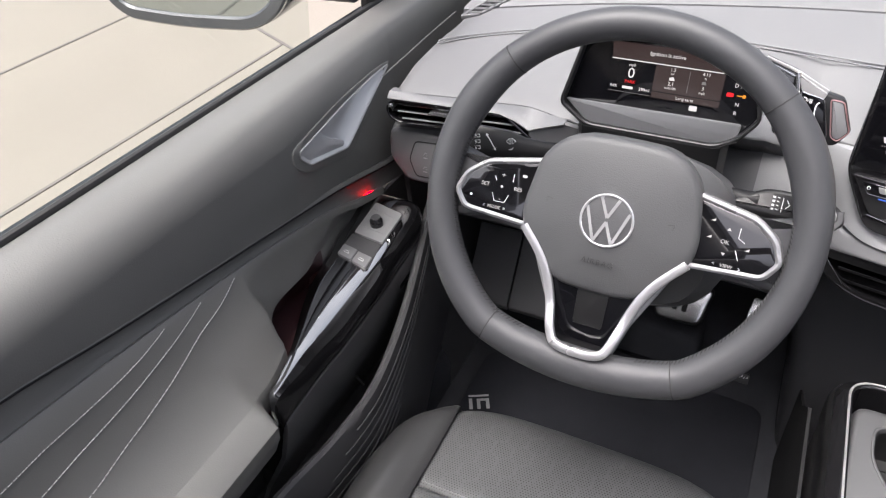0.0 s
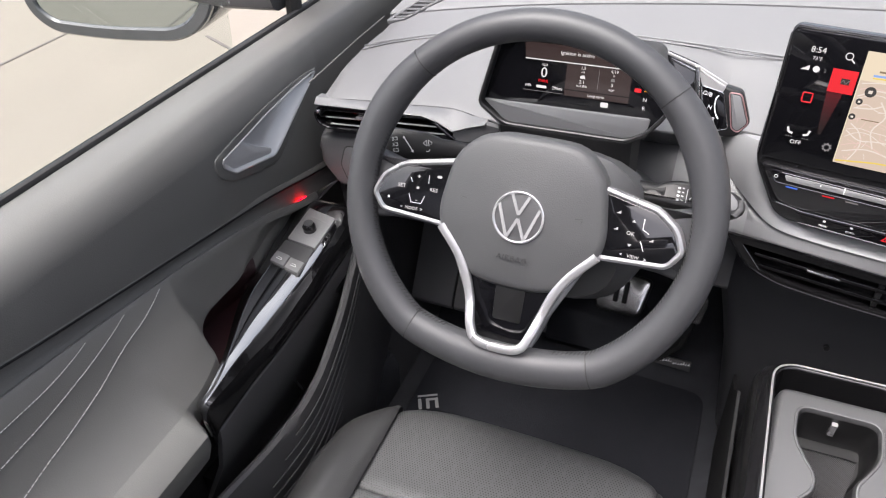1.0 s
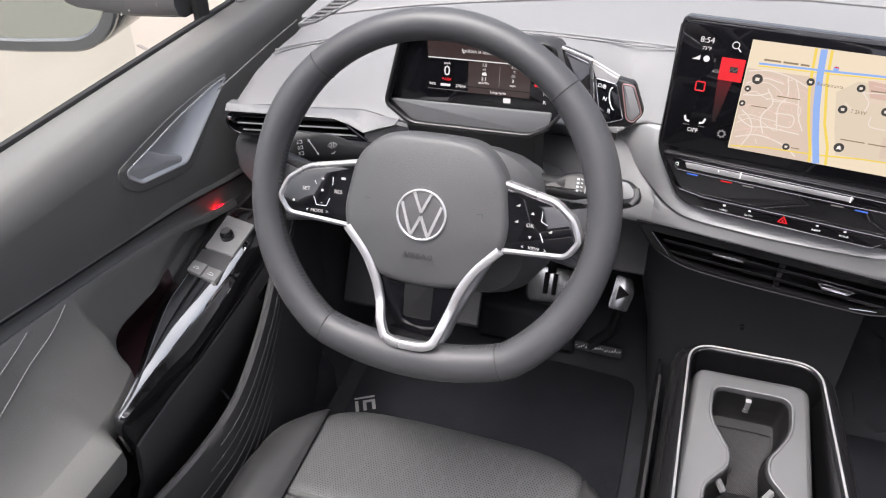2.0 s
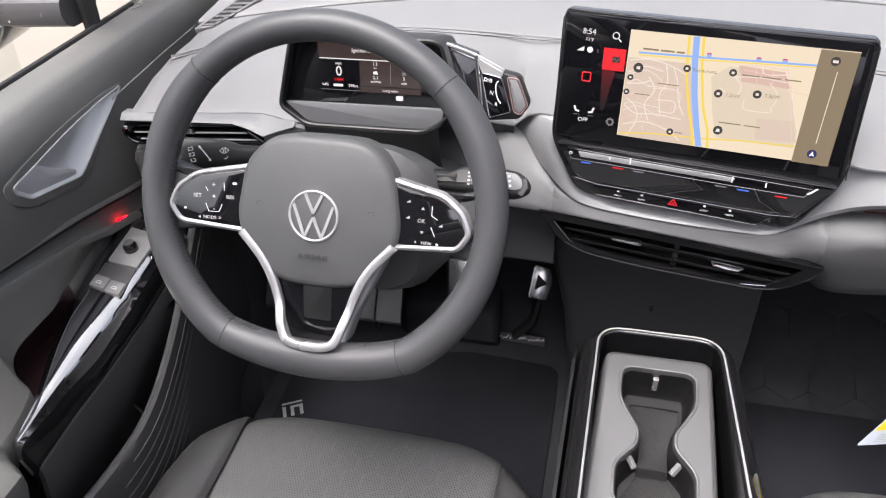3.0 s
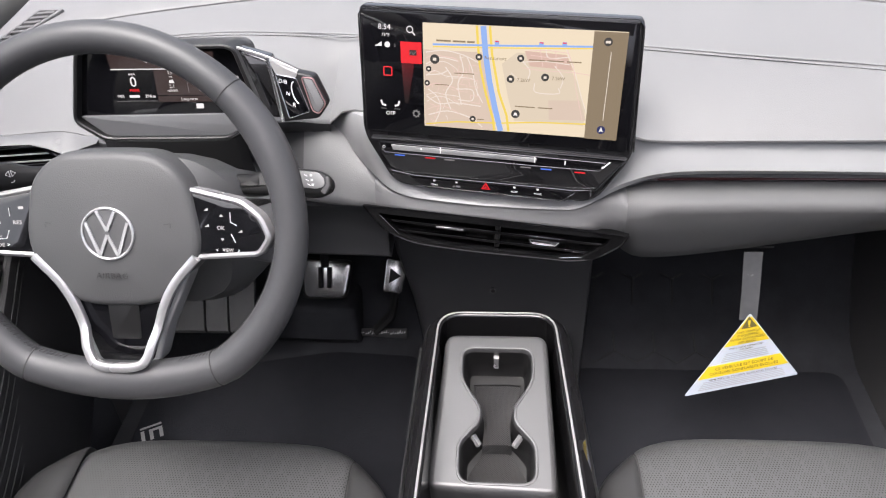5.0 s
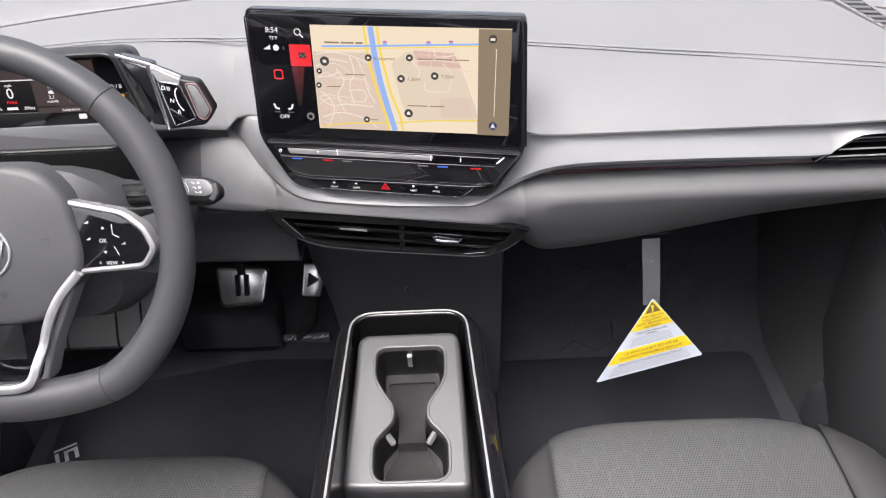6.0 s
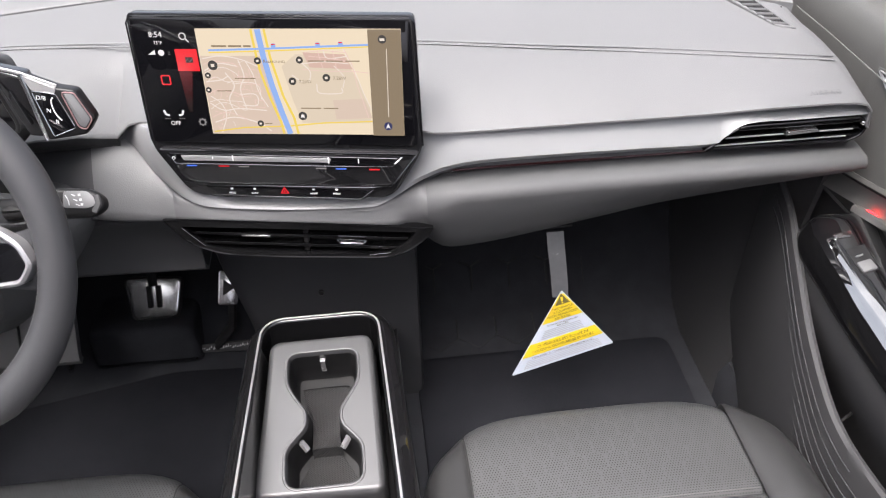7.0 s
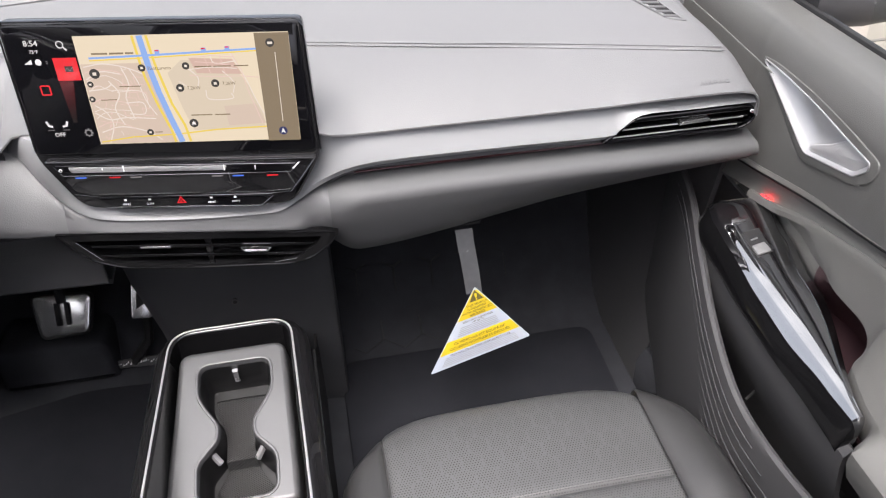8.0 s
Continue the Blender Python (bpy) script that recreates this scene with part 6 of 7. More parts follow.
# ---- seats ----
def seat(cx, y0, label):
    """A cushion whose centre and bolsters are strips of one rounded form; y0 is its front."""
    s = thing("front_seat", label, "car seat", group="front seats")
    plan = ((0.0, 0.0), (0.06, 0.0002), (0.12, 0.003), (0.155, 0.012), (0.1745, 0.024), (0.20, 0.050), (0.22, 0.076), (0.235, 0.118), (0.243, 0.20))
    groove = y0 - 0.166
    deep = [-2, -1, 0, 0.0012, 0.004, 0.008, 0.014, 0.021, 0.029, 0.04, 0.06, 0.085, 0.115, 0.145, 0.159, 0.163, 0.166, 0.169, 0.173, 0.181, 0.20, 0.25, 0.36, 0.56]

    def point(dx, d):
        a = abs(dx)
        dd = max(0.0, d)
        y = y0 - dd - curve(a, plan) * max(0.0, 1 - dd / 0.135)
        lift = 0.016 * min(1.0, max(0.0, (a - 0.176) / 0.03)) * min(1.0, max(0.0, (dd - 0.05) / 0.2))
        top = lerp(y, ((-0.76, 0.200), (-0.5, 0.224), (-0.34, 0.2365), (-0.25, 0.2385), (-0.19, 0.2365))) + 0.004 * max(0.0, 1 - (a / 0.174) ** 2) + lift
        top -= 0.0035 * math.exp(-((a - 0.1745) / 0.0022) ** 2)
        if a < 0.174:
            top -= 0.0045 * math.exp(-((y - groove) / 0.0028) ** 2)
        rr = 0.043
        e1, e2 = dd * 0.9, max(0.0, 0.2435 - a) * 1.1
        e = min(e1, e2, rr) if abs(e1 - e2) > 0.02 else max(0.0, min(min(e1, e2) - (0.02 - abs(e1 - e2)) ** 2 / 0.08, rr))
        z = top - rr * (1 - math.sqrt(max(0.0, 1 - ((rr - e) / rr) ** 2)))
        if d < 0:
            y, z = y - 0.006 * (-d), (0.15, 0.09)[int(-d) - 1]
        return (cx + dx, y, z)

    mid = [-0.1745, -0.1735, -0.171, -0.165, -0.15] + lin(-0.13, 0.13, 13) + [0.15, 0.165, 0.171, 0.1735, 0.1745]
    part("seat_insert", sheet([[point(x, d) for d in deep] for x in mid], 0.012), PERF, s, "perforated grey leather centre", sharp=70)
    for k in (-1, 1):
        cols = [0.1745, 0.1755, 0.178, 0.184, 0.192, 0.2, 0.208, 0.216, 0.223, 0.229, 0.234, 0.238, 0.241, 0.243, 0.2435]
        rows = [[point(k * x, d) for d in deep] for x in cols]
        rows.append([(p[0] + k * 0.002, p[1], min(p[2], 0.14)) for p in rows[-1]])
        rows.append([(p[0], p[1], 0.08) for p in rows[-1]])
        part("bolster", sheet(rows, 0.010), SEAT, s, sharp=70)
        part("seam", sweep([Vector(point(k * 0.1745, d)) + Vector((0, 0, 0.0002)) for d in deep[2:]], 0.0011, seg=6), DTHREAD, s)
    bm = bmesh.new()
    tmp = bpy.data.meshes.new("t")
    for k in range(66):
        x0 = -0.168 + k * 0.0051
        z_ = point(x0, 0.1605)[2]
        sg = sweep([(cx + x0, groove + 0.0055, z_ + 0.0005), (cx + x0 + 0.0034, groove + 0.0055, z_ + 0.0005)], 0.0006, seg=4)
        sg.to_mesh(tmp)
        sg.free()
        bm.from_mesh(tmp)
    bpy.data.meshes.remove(tmp)
    tagged(part("stitching", bm, SEATTHREAD, s), kind="stuff")
    # unseen backrest and headrest, added to darken what the wheel's panels mirror
    BR = basis((cx, -0.72, 0.2), (-1, 0, 0), (0, -0.36, 0.93))
    part("backrest", prism(rounded([(-0.24, 0.0), (0.24, 0.0), (0.25, 0.35), (0.17, 0.64), (-0.17, 0.64), (-0.25, 0.35)], 0.05), BR, 0.12, 0.04, 4), SEAT, s)
    part("headrest", prism(rounded([(-0.13, 0.67), (0.13, 0.67), (0.12, 0.85), (-0.12, 0.85)], 0.04), BR @ Matrix.Translation((0, 0, -0.02)), 0.08, 0.03, 4), SEAT, s)
    part("seat_base", box(cx - 0.2, cx + 0.2, -0.74, y0 - 0.06, 0.0, 0.15, 0.02), DARK, s)
    return s


seat(-0.350, -0.190, "dark grey leather driver's seat cushion with a perforated centre")
seat(0.356, -0.166, "dark grey leather passenger seat cushion with a perforated centre")


# ---- doors ----
def door(side):
    d = thing("door_1" if side < 0 else "door_2", "grey front door trim with gloss black switch panel, armrest and pocket" if side < 0 else "grey passenger door trim with gloss black switch panel and pocket", "car door", kind="structure")
    fl = Matrix.Diagonal((side, 1, 1, 1))

    def put(name, bm, mat, lab="", par=None):
        bm.transform(fl)
        return part(name, bm, mat, par or d, lab)

    # plan of the switch panel: outer edge, edge of its top, edge of the inner bevel, inner edge
    XO = ((-0.432, 0.648), (-0.24, 0.705), (-0.16, 0.718), (-0.11, 0.723), (-0.092, 0.720))
    XL = ((-0.432, 0.6424), (-0.24, 0.689), (-0.16, 0.706), (-0.11, 0.716), (-0.092, 0.713))
    XR = ((-0.432, 0.6412), (-0.372, 0.6525), (-0.303, 0.6580), (-0.24, 0.6540), (-0.20, 0.6485), (-0.13, 0.6490), (-0.092, 0.656))
    XI = ((-0.432, 0.639), (-0.372, 0.6395), (-0.305, 0.6362), (-0.227, 0.6362), (-0.156, 0.639), (-0.11, 0.642), (-0.092, 0.648))
    z1 = lambda y: curve(y, ((-1.0, 0.640), (-0.631, 0.594), (-0.535, 0.575), (-0.405, 0.552), (-0.294, 0.533), (-0.176, 0.512), (-0.074, 0.488), (0.2, 0.43)))
    z2 = lambda y: curve(y, ((-1.0, 0.585), (-0.648, 0.559), (-0.545, 0.548), (-0.412, 0.531), (-0.299, 0.513), (-0.181, 0.487), (-0.127, 0.468), (0.2, 0.39)))
    ys = lin(-1.0, -0.32, 24) + lin(-0.312, 0.012, 82) + lin(0.02, 0.46, 14)
    rows = []
    for y in ys:
        b = z1(y)
        fl_ = 0.093 * min(0.26, max(0.0, y + 0.264))
        k = min(1.0, max(0.0, (y + 0.50) / 0.25))
        k = k * k * (3 - 2 * k)
        soft_ = ((0.772, 0.655), (0.768, 0.667), (0.758, 0.6695), (0.738, 0.668), (0.722, 0.662), (0.714, 0.655), (0.709, 0.647), (0.7050, 0.636), (0.7035, 0.627))
        crisp = ((0.772, 0.655), (0.768, 0.667), (0.760, 0.6700), (0.742, 0.6695), (0.724, 0.6690), (0.7150, 0.6672), (0.7090, 0.6620), (0.7020, 0.648), (0.6972, 0.627))
        w_ = (0, 0, 0, 0.3, 0.6, 0.7, 0.8, 0.9, 1.0)
        r = [(a[0] + (b_[0] - a[0]) * k + fl_ * w, y, a[1] + (b_[1] - a[1]) * k - 0.45 * fl_ * (w if w < 0.75 else 0.75 * (1 - (w - 0.75) * 4))) for a, b_, w in zip(soft_, crisp, w_)]
        base_ = 0.7035 - 0.0063 * k
        for x, f in [(base_ + (0.708 - base_) * f_ ** 3, f_) for f_ in lin(0.0, 1.0, 27)[1:]]:
            r.append((x + fl_ * (1 - 0.6 * f * f), y, 0.627 + (min(b, 0.622) - 0.627) * f))
        rows.append(r)
    bm = sheet(rows, 0.004)
    hole = rounded([(-0.259, 0.613), (-0.2585, 0.598), (-0.239, 0.5785), (-0.150, 0.552), (-0.134, 0.556), (-0.020, 0.6105), (-0.05, 0.6185), (-0.14, 0.6205), (-0.207, 0.617)], 0.004, 2)

    def inside(y_, z_):
        hit = False
        for (ya, za), (yb, zb_) in zip(hole, hole[1:] + hole[:1]):
            if (za > z_) != (zb_ > z_) and y_ < ya + (yb - ya) * (z_ - za) / (zb_ - za):
                hit = not hit
        return hit

    gone = [f for f in bm.faces if inside(f.calc_center_median().y, f.calc_center_median().z)]
    bmesh.ops.delete(bm, geom=gone, context="FACES")
    put("upper_trim", bm, DOORTOP, "smooth dark grey upper door trim")
    rows = [[(0.707, y, min(z1(y), 0.618)), (0.716, y, z1(y) - 0.004), (0.7175, y, z2(y) + 0.006), (0.713, y, z2(y) - 0.002)] for y in ys]
    put("ledge", sheet(rows, 0.006), DOORTOP)
    put("ledge_groove", sweep([(0.7115, y, z1(y) - 0.0035) for y in ys], 0.0022, seg=6), BLACKER)
    # armrest pad
    rows = []
    tail = -0.43 if side < 0 else -0.417

    def pad_rear(y):
        z = z2(y)
        return [(0.7135, z - 0.001), (0.709, z + 0.001), (0.705, z - 0.003), (0.699, z - 0.03), (0.688, 0.478), (0.667, 0.447), (0.643, 0.431), (0.624, 0.424), (0.6145, 0.414), (0.615, 0.398), (0.626, 0.37), (0.70, 0.33)]

    def pad_sec(y):
        z = z2(y)
        frnt = [(0.7135, z - 0.001), (0.7095, z + 0.001), (0.7065, z - 0.003), (0.7055, z - 0.012), (0.7040, min(0.475, z - 0.016)), (0.7020, min(0.456, z - 0.02)), (0.7030, 0.449), (0.711, 0.445), (0.735, 0.442), (0.745, 0.42), (0.746, 0.39), (0.746, 0.36)]
        xo = lerp(y, XO)
        closed = [(0.7135, z - 0.001), (0.7095, z + 0.001), (0.7065, z - 0.003), (0.7065, z - 0.010), (max(0.705, xo), min(0.472, z - 0.014)), (max(0.704, xo + 0.002), min(0.462, z - 0.018)), (xo + 0.004, 0.453), (xo + 0.003, 0.446), (xo + 0.003, 0.438), (xo + 0.006, 0.425), (0.735, 0.40), (0.746, 0.36)]
        c = min(1, max(0, (y + 0.278) / 0.042))
        c = c * c * (3 - 2 * c)
        frnt = [(a[0] + (b[0] - a[0]) * c, a[1] + (b[1] - a[1]) * c) for a, b in zip(frnt, closed)]
        # behind the pull cup the pad lies close along the panel's edge, down to its tip
        zp = 0.435 + 0.085 * (y + 0.22)
        rear = pad_rear(y)
        hug = rear[:4] + [(max(0.682, xo + 0.020), 0.475), (xo + 0.011, zp + 0.016), (xo + 0.0055, zp + 0.006), (xo + 0.0045, zp + 0.001), (xo + 0.0045, zp - 0.006), (xo + 0.005, zp - 0.016), (xo + 0.006, zp - 0.03), (0.70, 0.33)]
        k = min(1, max(0, (y - tail + 0.032) / 0.024))
        k = k * k * (3 - 2 * k)
        u = 1 - min(1, max(0, (y - tail - 0.060) / 0.05))
        c = math.sqrt(1 - u * u)
        return [tuple((p + (q - p) * k) * (1 - c) + f * c for p, q, f in zip(a, b, e)) for a, b, e in zip(rear, hug, frnt)]

    for y in lin(-1.0, -0.48, 22) + [tail + d_ for d_ in lin(-0.042, 0.056, 18) + lin(0.0602, 0.08, 14) + lin(0.084, 0.112, 7)] + lin(-0.30, -0.075, 34):
        rows.append([(x, y, z) for x, z in pad_sec(y)])
    behind = [r for r in rows if r[0][1] < tail + 0.061]
    beside = [r for r in rows if tail + 0.060 < r[0][1] < -0.228]
    ahead = [r for r in rows if r[0][1] > -0.236]
    put("armrest", merged(sheet([r[:7] for r in rows], 0.008), sheet([r[6:] for r in behind], 0.008), sheet([r[6:] for r in ahead], 0.008)), ARM, "padded grey armrest with pale curved stitching")

    # three curved rows of stitches across the pad
    def pad_point(y, z):
        sec = pad_sec(y)
        x = sec[4][0]
        for (xa, za), (xb, zb) in zip(sec[2:], sec[3:]):
            if z >= zb:
                x = xa + (xb - xa) * max(0, min(1, (za - z) / (za - zb)))
                break
        return (x - 0.0008, y, z)

    for way_ in (((-0.37, 0.531), (-0.41, 0.514), (-0.457, 0.504), (-0.505, 0.491), (-0.576, 0.477), (-0.66, 0.468), (-0.9, 0.462)), ((-0.415, 0.538), (-0.452, 0.526), (-0.495, 0.517), (-0.548, 0.510), (-0.605, 0.506), (-0.68, 0.50), (-0.9, 0.495)), ((-0.465, 0.544), (-0.492, 0.536), (-0.533, 0.531), (-0.584, 0.531), (-0.63, 0.532), (-0.69, 0.53), (-0.9, 0.53))):
        bm = bmesh.new()
        tmp = bpy.data.meshes.new("t")
        path = [Vector(pad_point(p.x, p.y)) for p in catmull([Vector(p) for p in way_], 12) if p.y < z2(p.x) - 0.001]
        # the row runs on up to the edge of the pad
        while path[0].z < z2(path[0].y) - 0.004:
            ahead = path[0] + (path[0] - path[1]).normalized() * 0.004
            path.insert(0, Vector(pad_point(ahead.y, ahead.z)))
        for a, b in zip(path, path[1:]):
            parts_ = max(1, int((b - a).length / 0.0042))
            for i in range(parts_):
                f = i / parts_
                sg = sweep([a + (b - a) * f, a + (b - a) * (f + 0.7 / parts_)], 0.0006, seg=4)
                sg.to_mesh(tmp)
                sg.free()
                bm.from_mesh(tmp)
        bpy.data.meshes.remove(tmp)
        st_ = put("stitching", bm, THREAD, "pale grey row of stitches")
        tagged(st_, kind="stuff")
    # pull cup wall and red glow
    put("cup_lining", sheet([r[6:] for r in beside], 0.004), RED_LINING, "dark red lining of the pull cup")
    put("pull_cup", sheet([[(0.748, y, z) for z in (0.47, 0.42, 0.34)] for y in lin(-0.46, -0.08, 8)], 0.006), RED_LINING)
    put("pull_cup_floor", sheet([[(x, y, z) for x, z in ((0.655, 0.385), (0.70, 0.38), (0.748, 0.385))] for y in lin(-0.45, -0.2, 6)], 0.004), RED_LINING)
    put("ambient_light", sweep([(0.7112, y, z2(y) + 0.0008) for y in lin(-0.116, -0.098, 4)], 0.0002, seg=6), AMBIENTLAMP, "small red ambient light")
    # unseen red strip, added under the panel to redden the pull cup
    put("ambient_light", sweep([(0.655, -0.38, 0.402), (0.668, -0.28, 0.408)], 0.001, seg=6), AMBIENTCUP, "small red ambient light")
    # switch panel
    PMX = basis((0, -0.22, 0.44), (1, 0, 0), (0, 1, 0.085))
    rows = []
    for y, dz, sh in [(tail - 0.009, -0.022, 0.35), (tail - 0.007, -0.010, 0.6), (tail - 0.004, -0.004, 0.85)] + [(y, 0.0, 1.0) for y in lin(tail, -0.1, 28)] + [(-0.09, -0.0015, 0.97), (-0.08, -0.006, 0.88), (-0.073, -0.018, 0.72)]:
        xo, xl, xr, xi = lerp(y, XO), lerp(y, XL), lerp(y, XR), lerp(y, XI)
        if side > 0:
            xr = xi + 0.8 * (xr - xi)
        mid = (xo + xi) / 2
        w = xr - xi
        fall = 0.38 * (xo - xl)
        roll = [(xr - w * f, -0.0002 - w * (0.40 * min(f, 0.62) + 1.15 * max(0.0, f - 0.62))) for f in (0.0, 0.03, 0.3, 0.60, 0.64, 0.85, 1.0)]
        zi = roll[-1][1]
        side_face = [(xi - 0.0085, -0.026), (xi - 0.0085, -0.034), (xi - 0.006, -0.042), (xi + 0.002, -0.046)] if side < 0 else [(xi - 0.0095, -0.025), (xi - 0.012, -0.035), (xi - 0.010, -0.045), (xi - 0.001, -0.051)]
        sec = [(xo + 0.003, -0.034), (xo + 0.0024, -fall - 0.007), (xo + 0.001, -fall - 0.0015), (xo - 0.001, -fall + 0.0004), (xl + 0.0005, -0.0004), (xl - 0.0003, 0.0), (xl - 0.0012, 0.0)] + roll + [(xi - 0.003, zi - 0.003), (xi - 0.005, zi - 0.008)] + side_face
        rows.append([PMX @ Vector((mid + (x - mid) * sh, y + 0.22, z + dz)) for x, z in sec])
    sp = put("switch_panel", sheet([r[:15] for r in rows], 0.003), LACQUER, "gloss black switch panel with chrome edges", )
    put("edge_trim", sheet([[p + Vector((0, 0, 0.0006)) for p in r[3:5]] for r in rows[3:31]], 0.002), surface("edge_chrome", (0.36, 0.36, 0.365), 0.2, 1.0, grain=300, bump=0.02, mottle=0.1, mscale=30), "satin silver edge", sp)
    put("panel_side", sheet([r[14:] for r in rows], 0.003), VENTGLOSS, "", sp)
    if side < 0:
        put("mirror_control", prism(rounded([(0.6495, 0.040), (0.696, 0.046), (0.700, 0.112), (0.6525, 0.102)], 0.003), PMX @ Matrix.Translation((0, 0, 0.003)), 0.004, 0.0012), SWITCH, "grey mirror control plate", sp)
        put("mirror_knob", sweep([PMX @ Vector((0.6745, 0.070, 0.003)), PMX @ Vector((0.6745, 0.070, 0.011)), PMX @ Vector((0.6745, 0.070, 0.0145))], lambda k: 0.009 if k < 0.8 else 0.0065, None, 16, up=(0, 1, 0)), PIANO, "black mirror joystick", sp)
        put("knob_top", sweep([PMX @ Vector((0.6745, 0.070, 0.0143)), PMX @ Vector((0.6745, 0.070, 0.0158))], 0.0062, None, 16, up=(0, 1, 0)), DARK, "", sp)
        put("control_frame", frame_ring(rounded([(0.6535, 0.055), (0.6925, 0.060), (0.696, 0.098), (0.656, 0.089)], 0.002), rounded([(0.6542, 0.0557), (0.6918, 0.0607), (0.6952, 0.0973), (0.6567, 0.0883)], 0.002), PMX @ Matrix.Translation((0, 0, 0.0033)), 0.0006, 0.0001), SWITCH, "", sp)
        put("window_recess", prism(rounded([(0.644, -0.008), (0.6955, 0.004), (0.698, 0.045), (0.651, 0.039)], 0.003), PMX @ Matrix.Translation((0, 0, 0.0012)), 0.002, 0.0004), DARK, "", sp)
        for x0, x1, y0 in ((0.6465, 0.6695, -0.009), (0.6715, 0.6945, -0.003)):
            put("window_switch", prism(rounded([(x0, y0), (x1, y0 + 0.005), (x1 + 0.001, y0 + 0.024), (x0 + 0.001, y0 + 0.020)], 0.002), PMX @ Matrix.Translation((0, 0, 0.0038)), 0.006, 0.0012), SWITCH, "grey window switch", sp)
            put("switch_symbol", stroke([(x0 + 0.008, y0 + 0.009), (x0 + 0.0095, y0 + 0.0125), (x0 + 0.015, y0 + 0.0135), (x0 + 0.0165, y0 + 0.0105), (x0 + 0.008, y0 + 0.009)], 0.0007, PMX, 0.004), WHITEINK, "", sp)
    else:
        put("lock_switch", prism(rounded([(0.654, 0.089), (0.677, 0.092), (0.680, 0.101), (0.655, 0.097)], 0.002), PMX @ Matrix.Translation((0, 0, 0.002)), 0.004, 0.001), CHROME, "silver lock switch", sp)
        put("window_recess", prism(rounded([(0.655, 0.028), (0.680, 0.034), (0.684, 0.076), (0.656, 0.070)], 0.002), PMX @ Matrix.Translation((0, 0, 0.0008)), 0.002, 0.0003), BLACKER, "", sp)
        put("window_switch", prism(rounded([(0.657, 0.030), (0.6775, 0.0345), (0.6765, 0.050), (0.6575, 0.046)], 0.002), PMX @ Matrix.Translation((0, 0, 0.0028)), 0.005, 0.0008), SWITCH, "grey window switch", sp)
        put("recess_edge", sweep([PMX @ Vector((0.6815, 0.036, 0.0008)), PMX @ Vector((0.6845, 0.075, 0.0008))], 0.0009, seg=6), BRIGHT, "", sp)
        put("recess_edge", sweep([PMX @ Vector((0.662, 0.056, 0.0012)), PMX @ Vector((0.672, 0.0585, 0.0012))], 0.0012, seg=6), SATIN, "", sp)
    # release handle in its triangular recess
    def hp(y, z, off=0.0):
        return (0.696 + 0.093 * (y + 0.264) - off, y, z)

    def cup_sheet(loop, off0, off1, shrink, n_=4):
        """A shallow bowl let into the door: rings from the edge to its floor."""
        bm = bmesh.new()
        m_ = len(loop)
        ca, cb = sum(p[0] for p in loop) / m_, sum(p[1] for p in loop) / m_
        rings = []
        for k in range(n_ + 1):
            f = k / n_
            sc = 1 - (1 - shrink) * f
            rings.append([bm.verts.new(hp(ca + (a_ - ca) * sc, cb + (b_ - cb) * sc, off0 + (off1 - off0) * math.sin(f * math.pi / 2) ** 0.8)) for a_, b_ in loop])
        for a_, b_ in zip(rings, rings[1:]):
            for i in range(m_):
                bm.faces.new((a_[i], a_[(i + 1) % m_], b_[(i + 1) % m_], b_[i]))
        bm.faces.new(rings[-1])
        back_ = [bm.verts.new(hp(a_, b_, off0 - 0.03)) for a_, b_ in loop]
        for i in range(m_):
            bm.faces.new((rings[0][(i + 1) % m_], rings[0][i], back_[i], back_[(i + 1) % m_]))
        bm.faces.new(list(reversed(back_)))
        return bm

    def mound(outer, inner):
        """The swelling of the trim round the recess, from flush to its edge."""
        bm = bmesh.new()
        m_ = len(outer)
        ca, cb = sum(p[0] for p in outer) / m_, sum(p[1] for p in outer) / m_
        rings = []
        for sc, off in ((1.035, -0.0075), (1.02, -0.0040), (1.008, -0.0012), (1.0, 0.0), (0.985, 0.0004)):
            rings.append([bm.verts.new(hp(ca + (a_ - ca) * sc, cb + (b_ - cb) * sc, off)) for a_, b_ in outer])
        rings.append([bm.verts.new(hp(a_, b_, 0.0006)) for a_, b_ in inner])
        rings.append([bm.verts.new(hp(a_, b_, -0.01)) for a_, b_ in inner])
        for a_, b_ in zip(rings, rings[1:]):
            for i in range(m_):
                bm.faces.new((a_[i], a_[(i + 1) % m_], b_[(i + 1) % m_], b_[i]))
        return bm

    tri_o = rounded([(-0.2655, 0.6160), (-0.264, 0.5940), (-0.241, 0.5740), (-0.150, 0.5465), (-0.131, 0.5510), (-0.012, 0.6095), (-0.012, 0.6150), (-0.05, 0.6215), (-0.137, 0.6245), (-0.205, 0.6215)], [0.012, 0.014, 0.014, 0.012, 0.012, 0.004, 0.004, 0.03, 0.05, 0.05], 4)
    tri_i = rounded([(-0.252, 0.6090), (-0.2535, 0.6010), (-0.236, 0.5830), (-0.150, 0.5580), (-0.139, 0.5610), (-0.0175, 0.6115), (-0.019, 0.6135), (-0.06, 0.6165), (-0.145, 0.6160), (-0.21, 0.6110)], [0.004, 0.006, 0.006, 0.006, 0.006, 0.002, 0.002, 0.03, 0.05, 0.05], 4)
    put("handle_surround", mound(tri_o, tri_i), DOORTOP)
    put("handle_recess", cup_sheet(tri_i, 0.0004, -0.016, 0.3, 8), HANDLE, "satin silver handle recess")
    put("recess_edge", sweep([hp(a_, b_, 0.0010) for a_, b_ in tri_i], 0.0010, seg=6, closed=True), EDGE)
